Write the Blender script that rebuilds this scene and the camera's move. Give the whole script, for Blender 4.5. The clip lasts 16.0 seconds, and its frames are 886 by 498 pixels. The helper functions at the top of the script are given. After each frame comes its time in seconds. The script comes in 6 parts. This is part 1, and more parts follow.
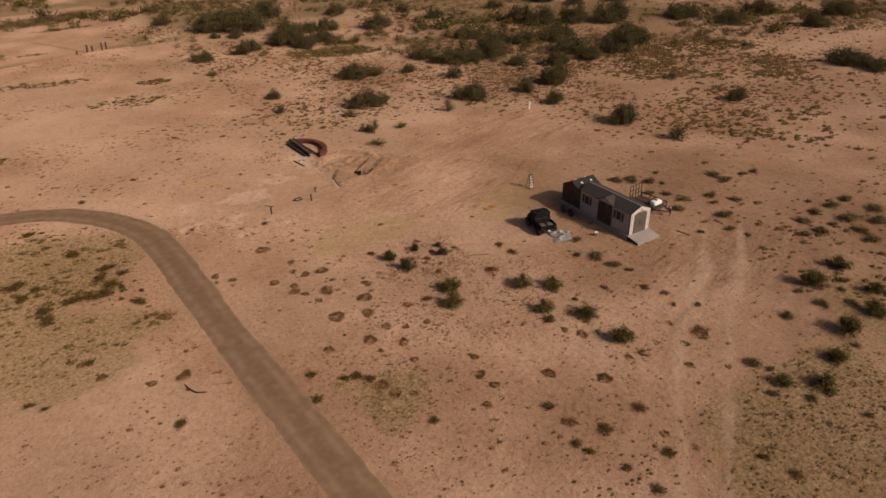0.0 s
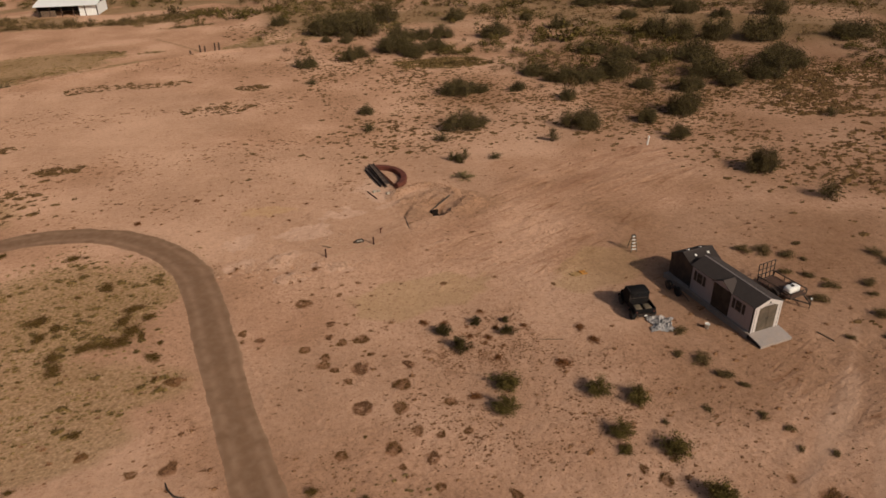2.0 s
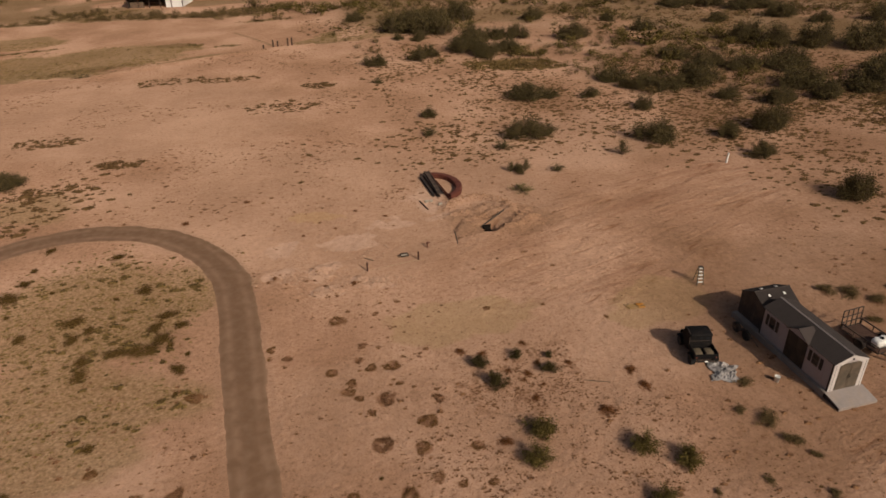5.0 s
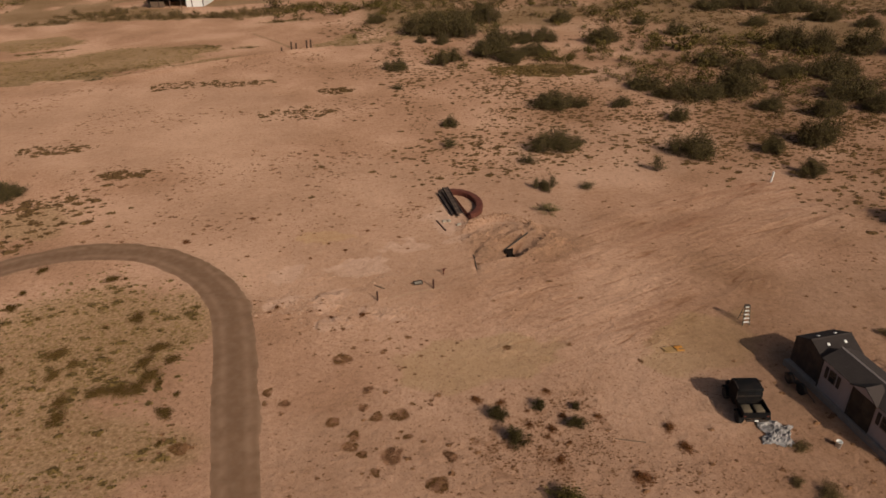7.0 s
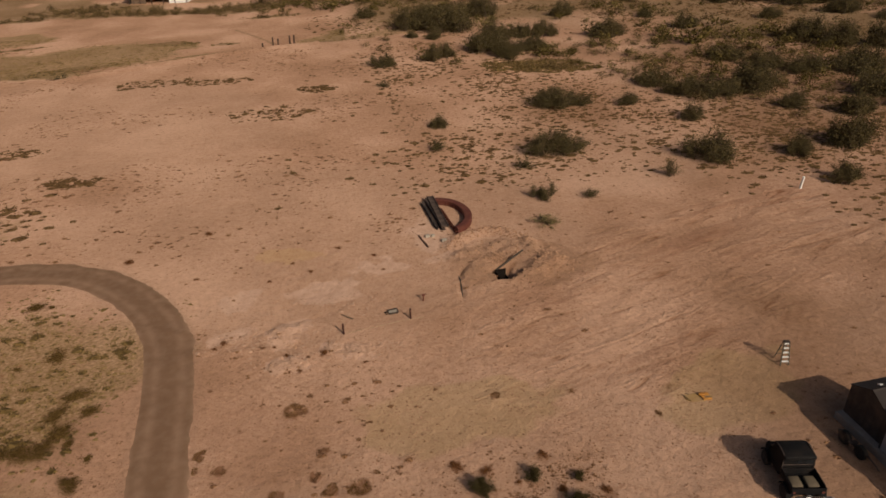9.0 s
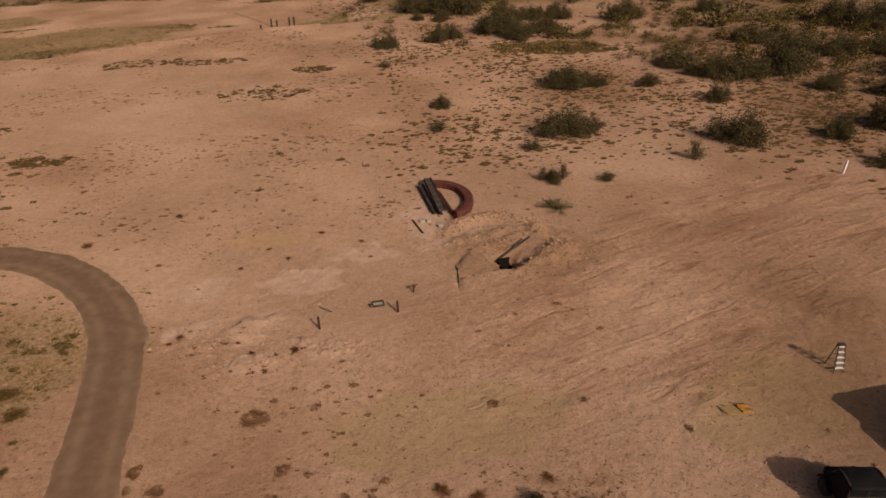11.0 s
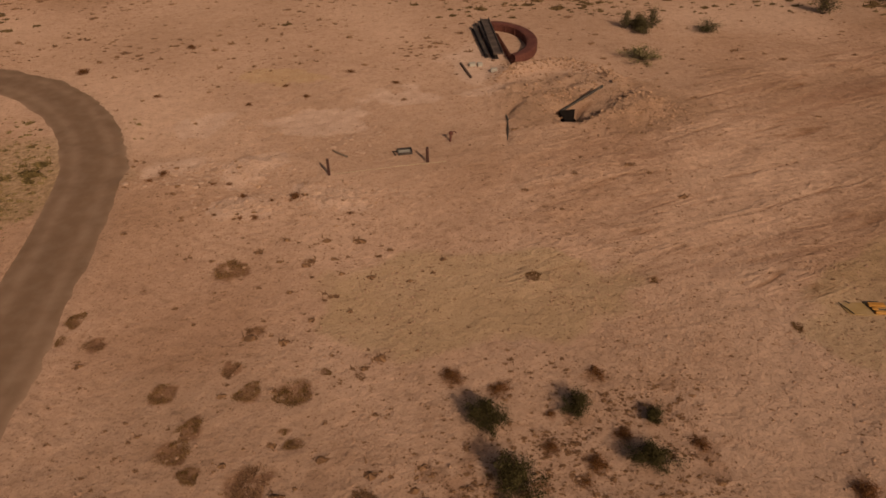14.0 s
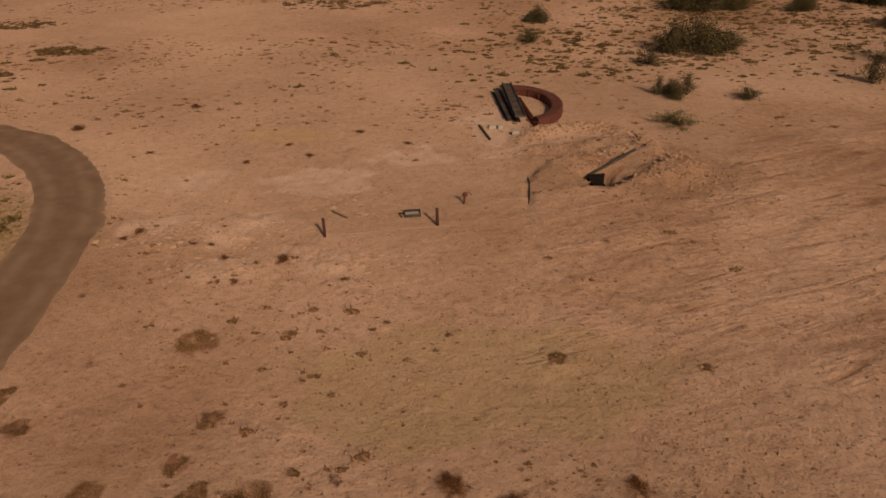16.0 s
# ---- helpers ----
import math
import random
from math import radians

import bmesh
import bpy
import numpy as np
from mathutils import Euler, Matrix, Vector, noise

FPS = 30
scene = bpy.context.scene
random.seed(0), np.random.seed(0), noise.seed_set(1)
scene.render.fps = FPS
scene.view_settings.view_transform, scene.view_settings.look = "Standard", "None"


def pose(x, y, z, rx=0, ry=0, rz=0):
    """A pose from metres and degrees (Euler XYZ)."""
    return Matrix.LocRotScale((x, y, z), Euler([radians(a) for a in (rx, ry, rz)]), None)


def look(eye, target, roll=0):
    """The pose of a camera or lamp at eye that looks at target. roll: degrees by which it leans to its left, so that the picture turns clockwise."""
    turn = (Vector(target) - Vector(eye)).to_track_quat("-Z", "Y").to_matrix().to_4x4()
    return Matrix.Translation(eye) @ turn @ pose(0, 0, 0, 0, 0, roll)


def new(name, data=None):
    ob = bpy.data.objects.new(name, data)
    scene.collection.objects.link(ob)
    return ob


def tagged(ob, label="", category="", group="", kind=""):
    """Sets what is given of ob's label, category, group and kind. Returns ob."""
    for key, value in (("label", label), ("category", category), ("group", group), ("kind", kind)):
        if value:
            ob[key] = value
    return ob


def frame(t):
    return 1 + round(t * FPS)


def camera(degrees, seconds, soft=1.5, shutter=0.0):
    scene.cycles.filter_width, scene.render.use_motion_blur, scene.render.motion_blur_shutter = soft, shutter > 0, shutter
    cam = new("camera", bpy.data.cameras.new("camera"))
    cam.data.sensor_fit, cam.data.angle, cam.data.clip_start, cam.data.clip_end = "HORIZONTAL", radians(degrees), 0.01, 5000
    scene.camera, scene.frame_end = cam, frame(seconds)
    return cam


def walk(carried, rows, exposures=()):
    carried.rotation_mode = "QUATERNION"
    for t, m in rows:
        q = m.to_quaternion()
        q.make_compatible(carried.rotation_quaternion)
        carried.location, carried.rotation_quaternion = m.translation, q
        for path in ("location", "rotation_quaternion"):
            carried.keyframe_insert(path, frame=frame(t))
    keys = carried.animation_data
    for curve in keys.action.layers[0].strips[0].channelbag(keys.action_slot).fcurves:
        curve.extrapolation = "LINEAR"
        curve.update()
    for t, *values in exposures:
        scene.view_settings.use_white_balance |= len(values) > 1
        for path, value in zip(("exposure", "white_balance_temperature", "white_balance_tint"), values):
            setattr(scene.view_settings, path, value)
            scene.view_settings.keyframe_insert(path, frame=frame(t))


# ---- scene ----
cam = camera(65.2, 16.0, soft=1.6)

PATH = [
    (0, (-13.12, -57.358, 27.478), (-12.291, -55.818, 26.507), -0.9),
    (0.5, (-10.843, -55.076, 27.425), (-10.056, -53.515, 26.455), -0.9),
    (1, (-8.761, -52.987, 27.356), (-8.127, -51.356, 26.388), -1.1),
    (1.5, (-6.634, -50.984, 27.282), (-6.091, -49.321, 26.313), -1.3),
    (2, (-4.959, -49.181, 27.262), (-4.453, -47.507, 26.293), -1.3),
    (2.5, (-3.753, -48.217, 27.179), (-3.347, -46.514, 26.212), -1.5),
    (3, (-3.055, -47.901, 27.161), (-2.737, -46.179, 26.194), -1.6),
    (3.2, (-2.710, -47.885, 27.251), (-2.401, -46.164, 26.281), -1.8),
    (5.3, (-1.985, -45.474, 27.192), (-1.693, -43.754, 26.215), -1.4),
    (5.5, (-1.956, -45.025, 27.104), (-1.681, -43.301, 26.128), -1.3),
    (6, (-1.597, -43.883, 27.02), (-1.36, -42.154, 26.044), -1.4),
    (6.5, (-1.21, -42.62, 26.902), (-0.976, -40.89, 25.925), -1.5),
    (7, (-0.767, -41.233, 26.785), (-0.533, -39.503, 25.807), -1.6),
    (7.5, (-0.28, -39.762, 26.436), (-0.048, -38.033, 25.459), -1.7),
    (8, (0.339, -37.866, 26.029), (0.569, -36.137, 25.051), -1.8),
    (8.5, (1.172, -35.604, 25.048), (1.4, -33.874, 24.071), -1.9),
    (9, (1.708, -34.195, 24.217), (1.934, -32.465, 23.241), -2.0),
    (11.3, (3.533, -29.239, 19.973), (3.710, -27.501, 19.000), -1.8),
    (11.5, (3.752, -28.861, 19.531), (3.905, -27.119, 18.56), -1.9),
    (12, (4.05, -28.039, 18.567), (4.165, -26.298, 17.59), -1.8),
    (12.5, (4.327, -27.262, 17.633), (4.409, -25.528, 16.64), -1.8),
    (13, (4.61, -26.511, 16.651), (4.656, -24.781, 15.648), -1.9),
    (13.5, (4.775, -25.8, 15.63), (4.789, -24.124, 14.539), -1.7),
    (14, (4.882, -25.058, 14.791), (4.868, -23.465, 13.583), -1.7),
    (14.5, (5.024, -24.321, 14.099), (4.982, -22.775, 12.831), -1.7),
    (15, (5.166, -23.566, 13.433), (5.097, -21.986, 12.208), -1.7),
    (15.5, (5.232, -22.847, 12.884), (5.16, -21.183, 11.776), -1.5),
    (16, (5.306, -22.205, 12.229), (5.23, -20.478, 11.224), -1.4),
]
walk(cam, [(t, look(eye, target, roll)) for t, eye, target, roll in PATH], [(0, 0.03, 6430, 8.5), (3, -0.06, 6430, 8.5), (9, -0.16, 6430, 8.5), (12.5, -0.28, 6900, 12), (14.5, -0.42, 7350, 15), (16, -0.46, 7450, 14.5)])

# ---- light ----
SUN_FROM = Vector((0.455, -0.89, 0.0)).normalized()
SUN_ELEV = radians(33.0)
world = bpy.data.worlds.new("sky")
world.use_nodes = True
scene.world = world
wn = world.node_tree
sky = wn.nodes.new("ShaderNodeTexSky")
sky.sky_type = "NISHITA"
sky.sun_disc = False
sky.sun_elevation = SUN_ELEV
sky.sun_rotation = math.atan2(SUN_FROM.x, SUN_FROM.y)
sky.air_density, sky.dust_density, sky.ozone_density = 0.8, 6.0, 0.5
wn.nodes["Background"].inputs["Strength"].default_value = 0.058
wn.links.new(sky.outputs[0], wn.nodes["Background"].inputs["Color"])
sun_data = bpy.data.lights.new("sun", "SUN")
sun_data.energy, sun_data.angle, sun_data.color = 2.95, radians(0.6), (1.0, 0.882, 0.733)
sun = new("sun", sun_data)
toward = (SUN_FROM * math.cos(SUN_ELEV) + Vector((0, 0, math.sin(SUN_ELEV))))
sun.matrix_world = look(toward * 60, (0, 0, 0))


# ---- small helpers ----
def lattice(ix, iy, seed):
    h = (ix.astype(np.int64) * 374761393 + iy.astype(np.int64) * 668265263 + seed * 1442695041) & 0xFFFFFFFF
    h = ((h ^ (h >> 13)) * 1274126177) & 0xFFFFFFFF
    return ((h ^ (h >> 16)) & 0xFFFF) / 65535.0


def vnoise(x, y, size, seed):
    """Smooth noise from 0 to 1 with features of that size in metres."""
    x, y = np.asarray(x, float) / size, np.asarray(y, float) / size
    ix, iy = np.floor(x), np.floor(y)
    fx, fy = x - ix, y - iy
    fx, fy = fx * fx * (3 - 2 * fx), fy * fy * (3 - 2 * fy)
    a, b = lattice(ix, iy, seed), lattice(ix + 1, iy, seed)
    c, d = lattice(ix, iy + 1, seed), lattice(ix + 1, iy + 1, seed)
    return (a * (1 - fx) + b * fx) * (1 - fy) + (c * (1 - fx) + d * fx) * fy


def fbm(x, y, size, seed, octaves=3):
    total, amp, norm = 0.0, 1.0, 0.0
    for k in range(octaves):
        total = total + amp * vnoise(x, y, size / 2 ** k, seed + 17 * k)
        norm, amp = norm + amp, amp * 0.5
    return total / norm


def step(a, b, v):
    s = np.clip((v - a) / (b - a), 0, 1)
    return s * s * (3 - 2 * s)


def blob(x, y, cx, cy, rx, ry, turn=0.0, rough=0.35, seed=3):
    """1 inside an ellipse, 0 outside, with a ragged rim."""
    x, y = np.asarray(x, float), np.asarray(y, float)
    c, q = math.cos(radians(turn)), math.sin(radians(turn))
    d = np.hypot(((x - cx) * c + (y - cy) * q) / rx, (-(x - cx) * q + (y - cy) * c) / ry)
    out = np.zeros(d.shape)
    near = d < 1.15 + rough
    if near.any():
        ragged = d[near] + rough * 2 * (fbm(x[near], y[near], 0.6 * min(rx, ry), seed) - 0.5)
        out[near] = 1 - step(0.6, 1.15, ragged)
    return out


def material(name, colour, rough=0.8, metal=0.0, vary=0.15, grain=6.0, bump=0.0, bump_size=40.0, second=None, spread=1.0, per="none", wear=0.0, gloss=0.25):
    """A node material: a base colour varied at two scales, dust and bump."""
    m = bpy.data.materials.new(name)
    m.use_nodes = True
    n, l = m.node_tree.nodes, m.node_tree.links
    shader = n["Principled BSDF"]
    shader.inputs["Roughness"].default_value = rough
    shader.inputs["Metallic"].default_value = metal
    shader.inputs["Specular IOR Level"].default_value = gloss
    where = n.new("ShaderNodeTexCoord")
    big, fine = n.new("ShaderNodeTexNoise"), n.new("ShaderNodeTexNoise")
    big.inputs["Scale"].default_value, big.inputs["Detail"].default_value = grain * 0.2 / spread, 3
    fine.inputs["Scale"].default_value, fine.inputs["Detail"].default_value = grain / spread, 5
    l.new(where.outputs["Object"], big.inputs["Vector"])
    l.new(where.outputs["Object"], fine.inputs["Vector"])
    both = n.new("ShaderNodeMath")
    both.operation = "MULTIPLY_ADD"
    l.new(big.outputs["Fac"], both.inputs[0])
    both.inputs[1].default_value = 0.5
    half = n.new("ShaderNodeMath")
    half.operation = "MULTIPLY"
    l.new(fine.outputs["Fac"], half.inputs[0])
    half.inputs[1].default_value = 0.5
    l.new(half.outputs[0], both.inputs[2])
    fac = both.outputs[0]
    if per != "none":
        rnd = n.new("ShaderNodeNewGeometry") if per == "island" else n.new("ShaderNodeObjectInfo")
        out = rnd.outputs["Random Per Island"] if per == "island" else rnd.outputs["Random"]
        mixn = n.new("ShaderNodeMix")
        mixn.data_type = "FLOAT"
        mixn.inputs[0].default_value = 0.6
        l.new(fac, mixn.inputs[2])
        l.new(out, mixn.inputs[3])
        fac = mixn.outputs[0]
    ramp = n.new("ShaderNodeValToRGB")
    lo, hi = [c * (1 - vary) for c in colour], second or [min(1, c * (1 + vary)) for c in colour]
    ramp.color_ramp.elements[0].position, ramp.color_ramp.elements[1].position = 0.3, 0.7
    ramp.color_ramp.elements[0].color, ramp.color_ramp.elements[1].color = (*lo, 1), (*hi, 1)
    l.new(fac, ramp.inputs[0])
    colour_out = ramp.outputs[0]
    if wear:
        dust, mixc = n.new("ShaderNodeTexNoise"), n.new("ShaderNodeMix")
        dust.inputs["Scale"].default_value, dust.inputs["Detail"].default_value = 1.7, 6
        l.new(where.outputs["Object"], dust.inputs["Vector"])
        lift = n.new("ShaderNodeMapRange")
        lift.inputs[1].default_value, lift.inputs[2].default_value = 0.45, 0.75
        lift.inputs[4].default_value = wear
        l.new(dust.outputs["Fac"], lift.inputs[0])
        mixc.data_type = "RGBA"
        l.new(lift.outputs[0], mixc.inputs[0])
        l.new(colour_out, mixc.inputs[6])
        mixc.inputs[7].default_value = (0.36, 0.24, 0.16, 1)
        colour_out = mixc.outputs[2]
    l.new(colour_out, shader.inputs["Base Color"])
    if bump:
        rel, tex = n.new("ShaderNodeBump"), n.new("ShaderNodeTexNoise")
        tex.inputs["Scale"].default_value, tex.inputs["Detail"].default_value = bump_size, 6
        l.new(where.outputs["Object"], tex.inputs["Vector"])
        rel.inputs["Strength"].default_value, rel.inputs["Distance"].default_value = bump, 0.02
        l.new(tex.outputs["Fac"], rel.inputs["Height"])
        l.new(rel.outputs[0], shader.inputs["Normal"])
    return m


# ---- materials ----
def ground_material():
    """Pink-brown desert soil; point attributes of the sheet say where grass, pale caliche, red soil and wheel ruts lie."""
    m = bpy.data.materials.new("desert_soil")
    m.use_nodes = True
    n, l = m.node_tree.nodes, m.node_tree.links
    shader = n["Principled BSDF"]
    shader.inputs["Roughness"].default_value = 0.95
    shader.inputs["Specular IOR Level"].default_value = 0.05
    shader.inputs["Diffuse Roughness"].default_value = 0.35
    where = n.new("ShaderNodeTexCoord")

    def noise_at(scale, detail=4, rough=0.55):
        t = n.new("ShaderNodeTexNoise")
        t.inputs["Scale"].default_value, t.inputs["Detail"].default_value, t.inputs["Roughness"].default_value = scale, detail, rough
        l.new(where.outputs["Object"], t.inputs["Vector"])
        return t.outputs["Fac"]

    def ramp(fac, stops):
        r = n.new("ShaderNodeValToRGB")
        while len(r.color_ramp.elements) < len(stops):
            r.color_ramp.elements.new(0.5)
        for e, (p, c) in zip(r.color_ramp.elements, stops):
            e.position, e.color = p, (*c, 1)
        l.new(fac, r.inputs[0])
        return r.outputs[0]

    def mix(fac, a, b, kind="MIX"):
        x = n.new("ShaderNodeMix")
        x.data_type, x.blend_type = "RGBA", kind
        l.new(fac, x.inputs[0])
        l.new(a, x.inputs[6])
        l.new(b, x.inputs[7])
        return x.outputs[2]

    def math_node(kind, a, b):
        x = n.new("ShaderNodeMath")
        x.operation, x.use_clamp = kind, True
        for k, v in enumerate((a, b)):
            if isinstance(v, float):
                x.inputs[k].default_value = v
            else:
                l.new(v, x.inputs[k])
        return x.outputs[0]

    def attribute(name):
        a = n.new("ShaderNodeAttribute")
        a.attribute_name = name
        return a.outputs["Fac"]

    base = ramp(noise_at(0.09, 5), [(0.36, (0.312, 0.172, 0.103)), (0.5, (0.388, 0.221, 0.138)), (0.63, (0.465, 0.277, 0.181))])
    grit = ramp(noise_at(2.4, 6, 0.65), [(0.27, (0.68, 0.64, 0.60)), (0.44, (0.97, 0.97, 0.97)), (0.62, (1.08, 1.09, 1.10)), (0.8, (1.22, 1.24, 1.26))])
    one = n.new("ShaderNodeValue")
    one.outputs[0].default_value = 1.0
    col = mix(one.outputs[0], base, grit, "MULTIPLY")
    speck = ramp(noise_at(14.0, 3, 0.6), [(0.30, (0.62, 0.58, 0.54)), (0.42, (1.0, 1.0, 1.0)), (0.8, (1.08, 1.08, 1.08))])
    col = mix(one.outputs[0], col, speck, "MULTIPLY")
    smudge = ramp(noise_at(4.3, 4, 0.6), [(0.30, (0.66, 0.59, 0.52)), (0.38, (0.96, 0.95, 0.94)), (0.5, (1.0, 1.0, 1.0)), (0.72, (1.10, 1.11, 1.12))])
    col = mix(one.outputs[0], col, smudge, "MULTIPLY")
    turn = n.new("ShaderNodeMapping")
    turn.vector_type = "TEXTURE"
    turn.inputs["Rotation"].default_value, turn.inputs["Scale"].default_value = (0, 0, radians(21)), (4.0, 0.75, 1.0)
    l.new(where.outputs["Object"], turn.inputs["Vector"])
    drag = n.new("ShaderNodeTexNoise")
    drag.inputs["Scale"].default_value, drag.inputs["Detail"].default_value, drag.inputs["Roughness"].default_value, drag.inputs["Distortion"].default_value = 1.0, 6, 0.6, 1.1
    l.new(turn.outputs[0], drag.inputs["Vector"])
    churn = math_node("MULTIPLY", attribute("churn"), math_node("MULTIPLY", math_node("SUBTRACT", noise_at(0.32, 4), 0.33), 3.2))
    torn = noise_at(1.1, 6, 0.7)
    for name, stops, hard in (
        ("bright", [(0.3, (0.45, 0.28, 0.188)), (0.7, (0.53, 0.34, 0.235))], 0.95),
        ("pale", [(0.3, (0.44, 0.272, 0.187)), (0.7, (0.55, 0.36, 0.26))], 0.8),
        ("ochre", [(0.3, (0.40, 0.235, 0.11)), (0.7, (0.46, 0.29, 0.15))], 0.9),
        ("tan", [(0.3, (0.32, 0.211, 0.098)), (0.7, (0.39, 0.26, 0.13))], 0.75),
        ("red", [(0.3, (0.25, 0.118, 0.068)), (0.7, (0.33, 0.175, 0.108))], 0.9),
        ("damp_and_dim", [(0.3, (0.155, 0.080, 0.042)), (0.7, (0.25, 0.137, 0.074))], 0.9),
        ("grass", [(0.34, (0.11, 0.072, 0.027)), (0.47, (0.235, 0.15, 0.067)), (0.56, (0.30, 0.195, 0.097)), (0.68, (0.42, 0.285, 0.17))], 1.0),
        ("green", [(0.3, (0.085, 0.058, 0.022)), (0.7, (0.175, 0.118, 0.05))], 1.0),
        ("litter", [(0.35, (0.115, 0.043, 0.017)), (0.65, (0.22, 0.092, 0.040))], 1.0),
        ("track", [(0.3, (0.45, 0.278, 0.186)), (0.7, (0.53, 0.34, 0.235))], 1.0),
        ("rut", [(0.3, (0.29, 0.165, 0.105)), (0.7, (0.34, 0.20, 0.13))], 0.85),
    ):
        cut = n.new("ShaderNodeMapRange")
        cut.inputs[1].default_value, cut.inputs[2].default_value, cut.inputs[4].default_value = 0.62, 0.95 if name == "pale" else 1.25, hard
        l.new(math_node("ADD", attribute(name), math_node("MULTIPLY", torn, 0.55)), cut.inputs[0])
        col = mix(cut.outputs[0], col, mix(one.outputs[0], ramp(noise_at(4.5 if name == "grass" else 1.7, 5), stops), speck, "MULTIPLY"))
    col = mix(churn, col, mix(one.outputs[0], col, ramp(drag.outputs["Fac"], [(0.34, (0.68, 0.58, 0.50)), (0.45, (1.0, 0.99, 0.98)), (0.63, (1.17, 1.18, 1.18))]), "MULTIPLY"))
    l.new(col, shader.inputs["Base Color"])
    rel = n.new("ShaderNodeBump")
    rel.inputs["Strength"].default_value, rel.inputs["Distance"].default_value = 0.9, 0.09
    high = n.new("ShaderNodeMath")
    high.operation = "MULTIPLY_ADD"
    l.new(noise_at(3.2, 8, 0.65), high.inputs[0])
    high.inputs[1].default_value = 1.0
    l.new(noise_at(0.8, 4), high.inputs[2])
    ridge = n.new("ShaderNodeMath")
    ridge.operation = "MULTIPLY_ADD"
    l.new(math_node("MULTIPLY", churn, drag.outputs["Fac"]), ridge.inputs[0])
    ridge.inputs[1].default_value = 2.5
    l.new(high.outputs[0], ridge.inputs[2])
    l.new(ridge.outputs[0], rel.inputs["Height"])
    l.new(rel.outputs[0], shader.inputs["Normal"])
    return m


SOIL = ground_material()
ROAD = material("packed_gravel", (0.208, 0.114, 0.063), 0.95, vary=0.1, wear=0.25, grain=2.5, bump=0.35, bump_size=9.0)
def dust_the_road():
    """Pale dust where wheels run and along the verges."""
    n, l = ROAD.node_tree.nodes, ROAD.node_tree.links
    shader = n["Principled BSDF"]
    old = shader.inputs["Base Color"].links[0].from_socket
    a, x, t, f = n.new("ShaderNodeAttribute"), n.new("ShaderNodeMix"), n.new("ShaderNodeTexNoise"), n.new("ShaderNodeMath")
    a.attribute_name, x.data_type, f.operation = "worn", "RGBA", "MULTIPLY"
    where = n.new("ShaderNodeTexCoord")
    t.inputs["Scale"].default_value, t.inputs["Detail"].default_value = 0.9, 5
    l.new(where.outputs["Object"], t.inputs["Vector"])
    lift = n.new("ShaderNodeMapRange")
    lift.inputs[1].default_value, lift.inputs[2].default_value, lift.inputs[4].default_value = 0.3, 0.6, 1.3
    l.new(t.outputs["Fac"], lift.inputs[0])
    l.new(a.outputs["Fac"], f.inputs[0])
    l.new(lift.outputs[0], f.inputs[1])
    f.use_clamp = True
    l.new(f.outputs[0], x.inputs[0])
    l.new(old, x.inputs[6])
    x.inputs[7].default_value = (0.36, 0.215, 0.135, 1)
    l.new(x.outputs[2], shader.inputs["Base Color"])


dust_the_road()
LEAF = material("dusty_green_leaf", (0.066, 0.047, 0.013), 0.95, gloss=0.08, vary=0.45, grain=3.0, second=(0.175, 0.126, 0.038), per="island")
LEAF_BROWN = material("brown_olive_leaf", (0.095, 0.058, 0.02), 0.9, vary=0.4, grain=3.0, second=(0.20, 0.128, 0.05), per="island")
LEAF_FAR = material("dull_olive_leaf", (0.055, 0.040, 0.014), 0.9, vary=0.45, grain=3.0, second=(0.145, 0.104, 0.037), per="island")
LEAF_DARK = material("dark_green_leaf", (0.042, 0.031, 0.011), 0.95, vary=0.4, grain=3.0, second=(0.086, 0.063, 0.023), per="island", gloss=0.05)
LEAF_RUST = material("dead_brown_leaf", (0.15, 0.054, 0.019), 0.95, vary=0.35, grain=3.0, second=(0.25, 0.105, 0.04), per="island", gloss=0.05)
LEAF_DRY = material("dry_yellow_leaf", (0.16, 0.115, 0.04), 0.8, vary=0.4, grain=3.0, second=(0.27, 0.20, 0.08), per="island")
LEAF_CLUMP = material("dark_olive_tuft", (0.100, 0.056, 0.017), 0.95, vary=0.4, grain=3.0, second=(0.19, 0.112, 0.036), per="island", gloss=0.05)
TWIG = material("grey_brown_twig", (0.11, 0.075, 0.05), 0.9, vary=0.3, grain=8.0)
BLADE = material("dark_grass_blade", (0.108, 0.060, 0.025), 0.95, gloss=0.05, vary=0.35, grain=4.0, second=(0.165, 0.095, 0.041), per="island")
BLADE_RUST = material("rusty_dead_blade", (0.175, 0.080, 0.036), 0.9, vary=0.35, grain=4.0, second=(0.27, 0.135, 0.065), per="island")
BLADE_GREEN = material("green_grass_blade", (0.108, 0.064, 0.018), 0.9, vary=0.4, grain=4.0, second=(0.185, 0.114, 0.036), per="island")
BLADE_RING = material("dark_thatch", (0.155, 0.076, 0.029), 0.95, vary=0.35, grain=4.0, second=(0.26, 0.135, 0.056), per="island", gloss=0.05)
CRUST = material("pale_soil_crust", (0.44, 0.27, 0.18), 0.95, gloss=0.05, vary=0.14, grain=3.0, bump=0.5, bump_size=9)
BLADE_OLIVE = material("olive_grass_blade", (0.178, 0.110, 0.040), 0.9, vary=0.4, grain=4.0, second=(0.285, 0.178, 0.070), per="island")
SIDING = material("grey_vinyl_siding", (0.36, 0.305, 0.29), 0.6, vary=0.06, grain=3.0, bump=0.1, bump_size=60, wear=0.2)
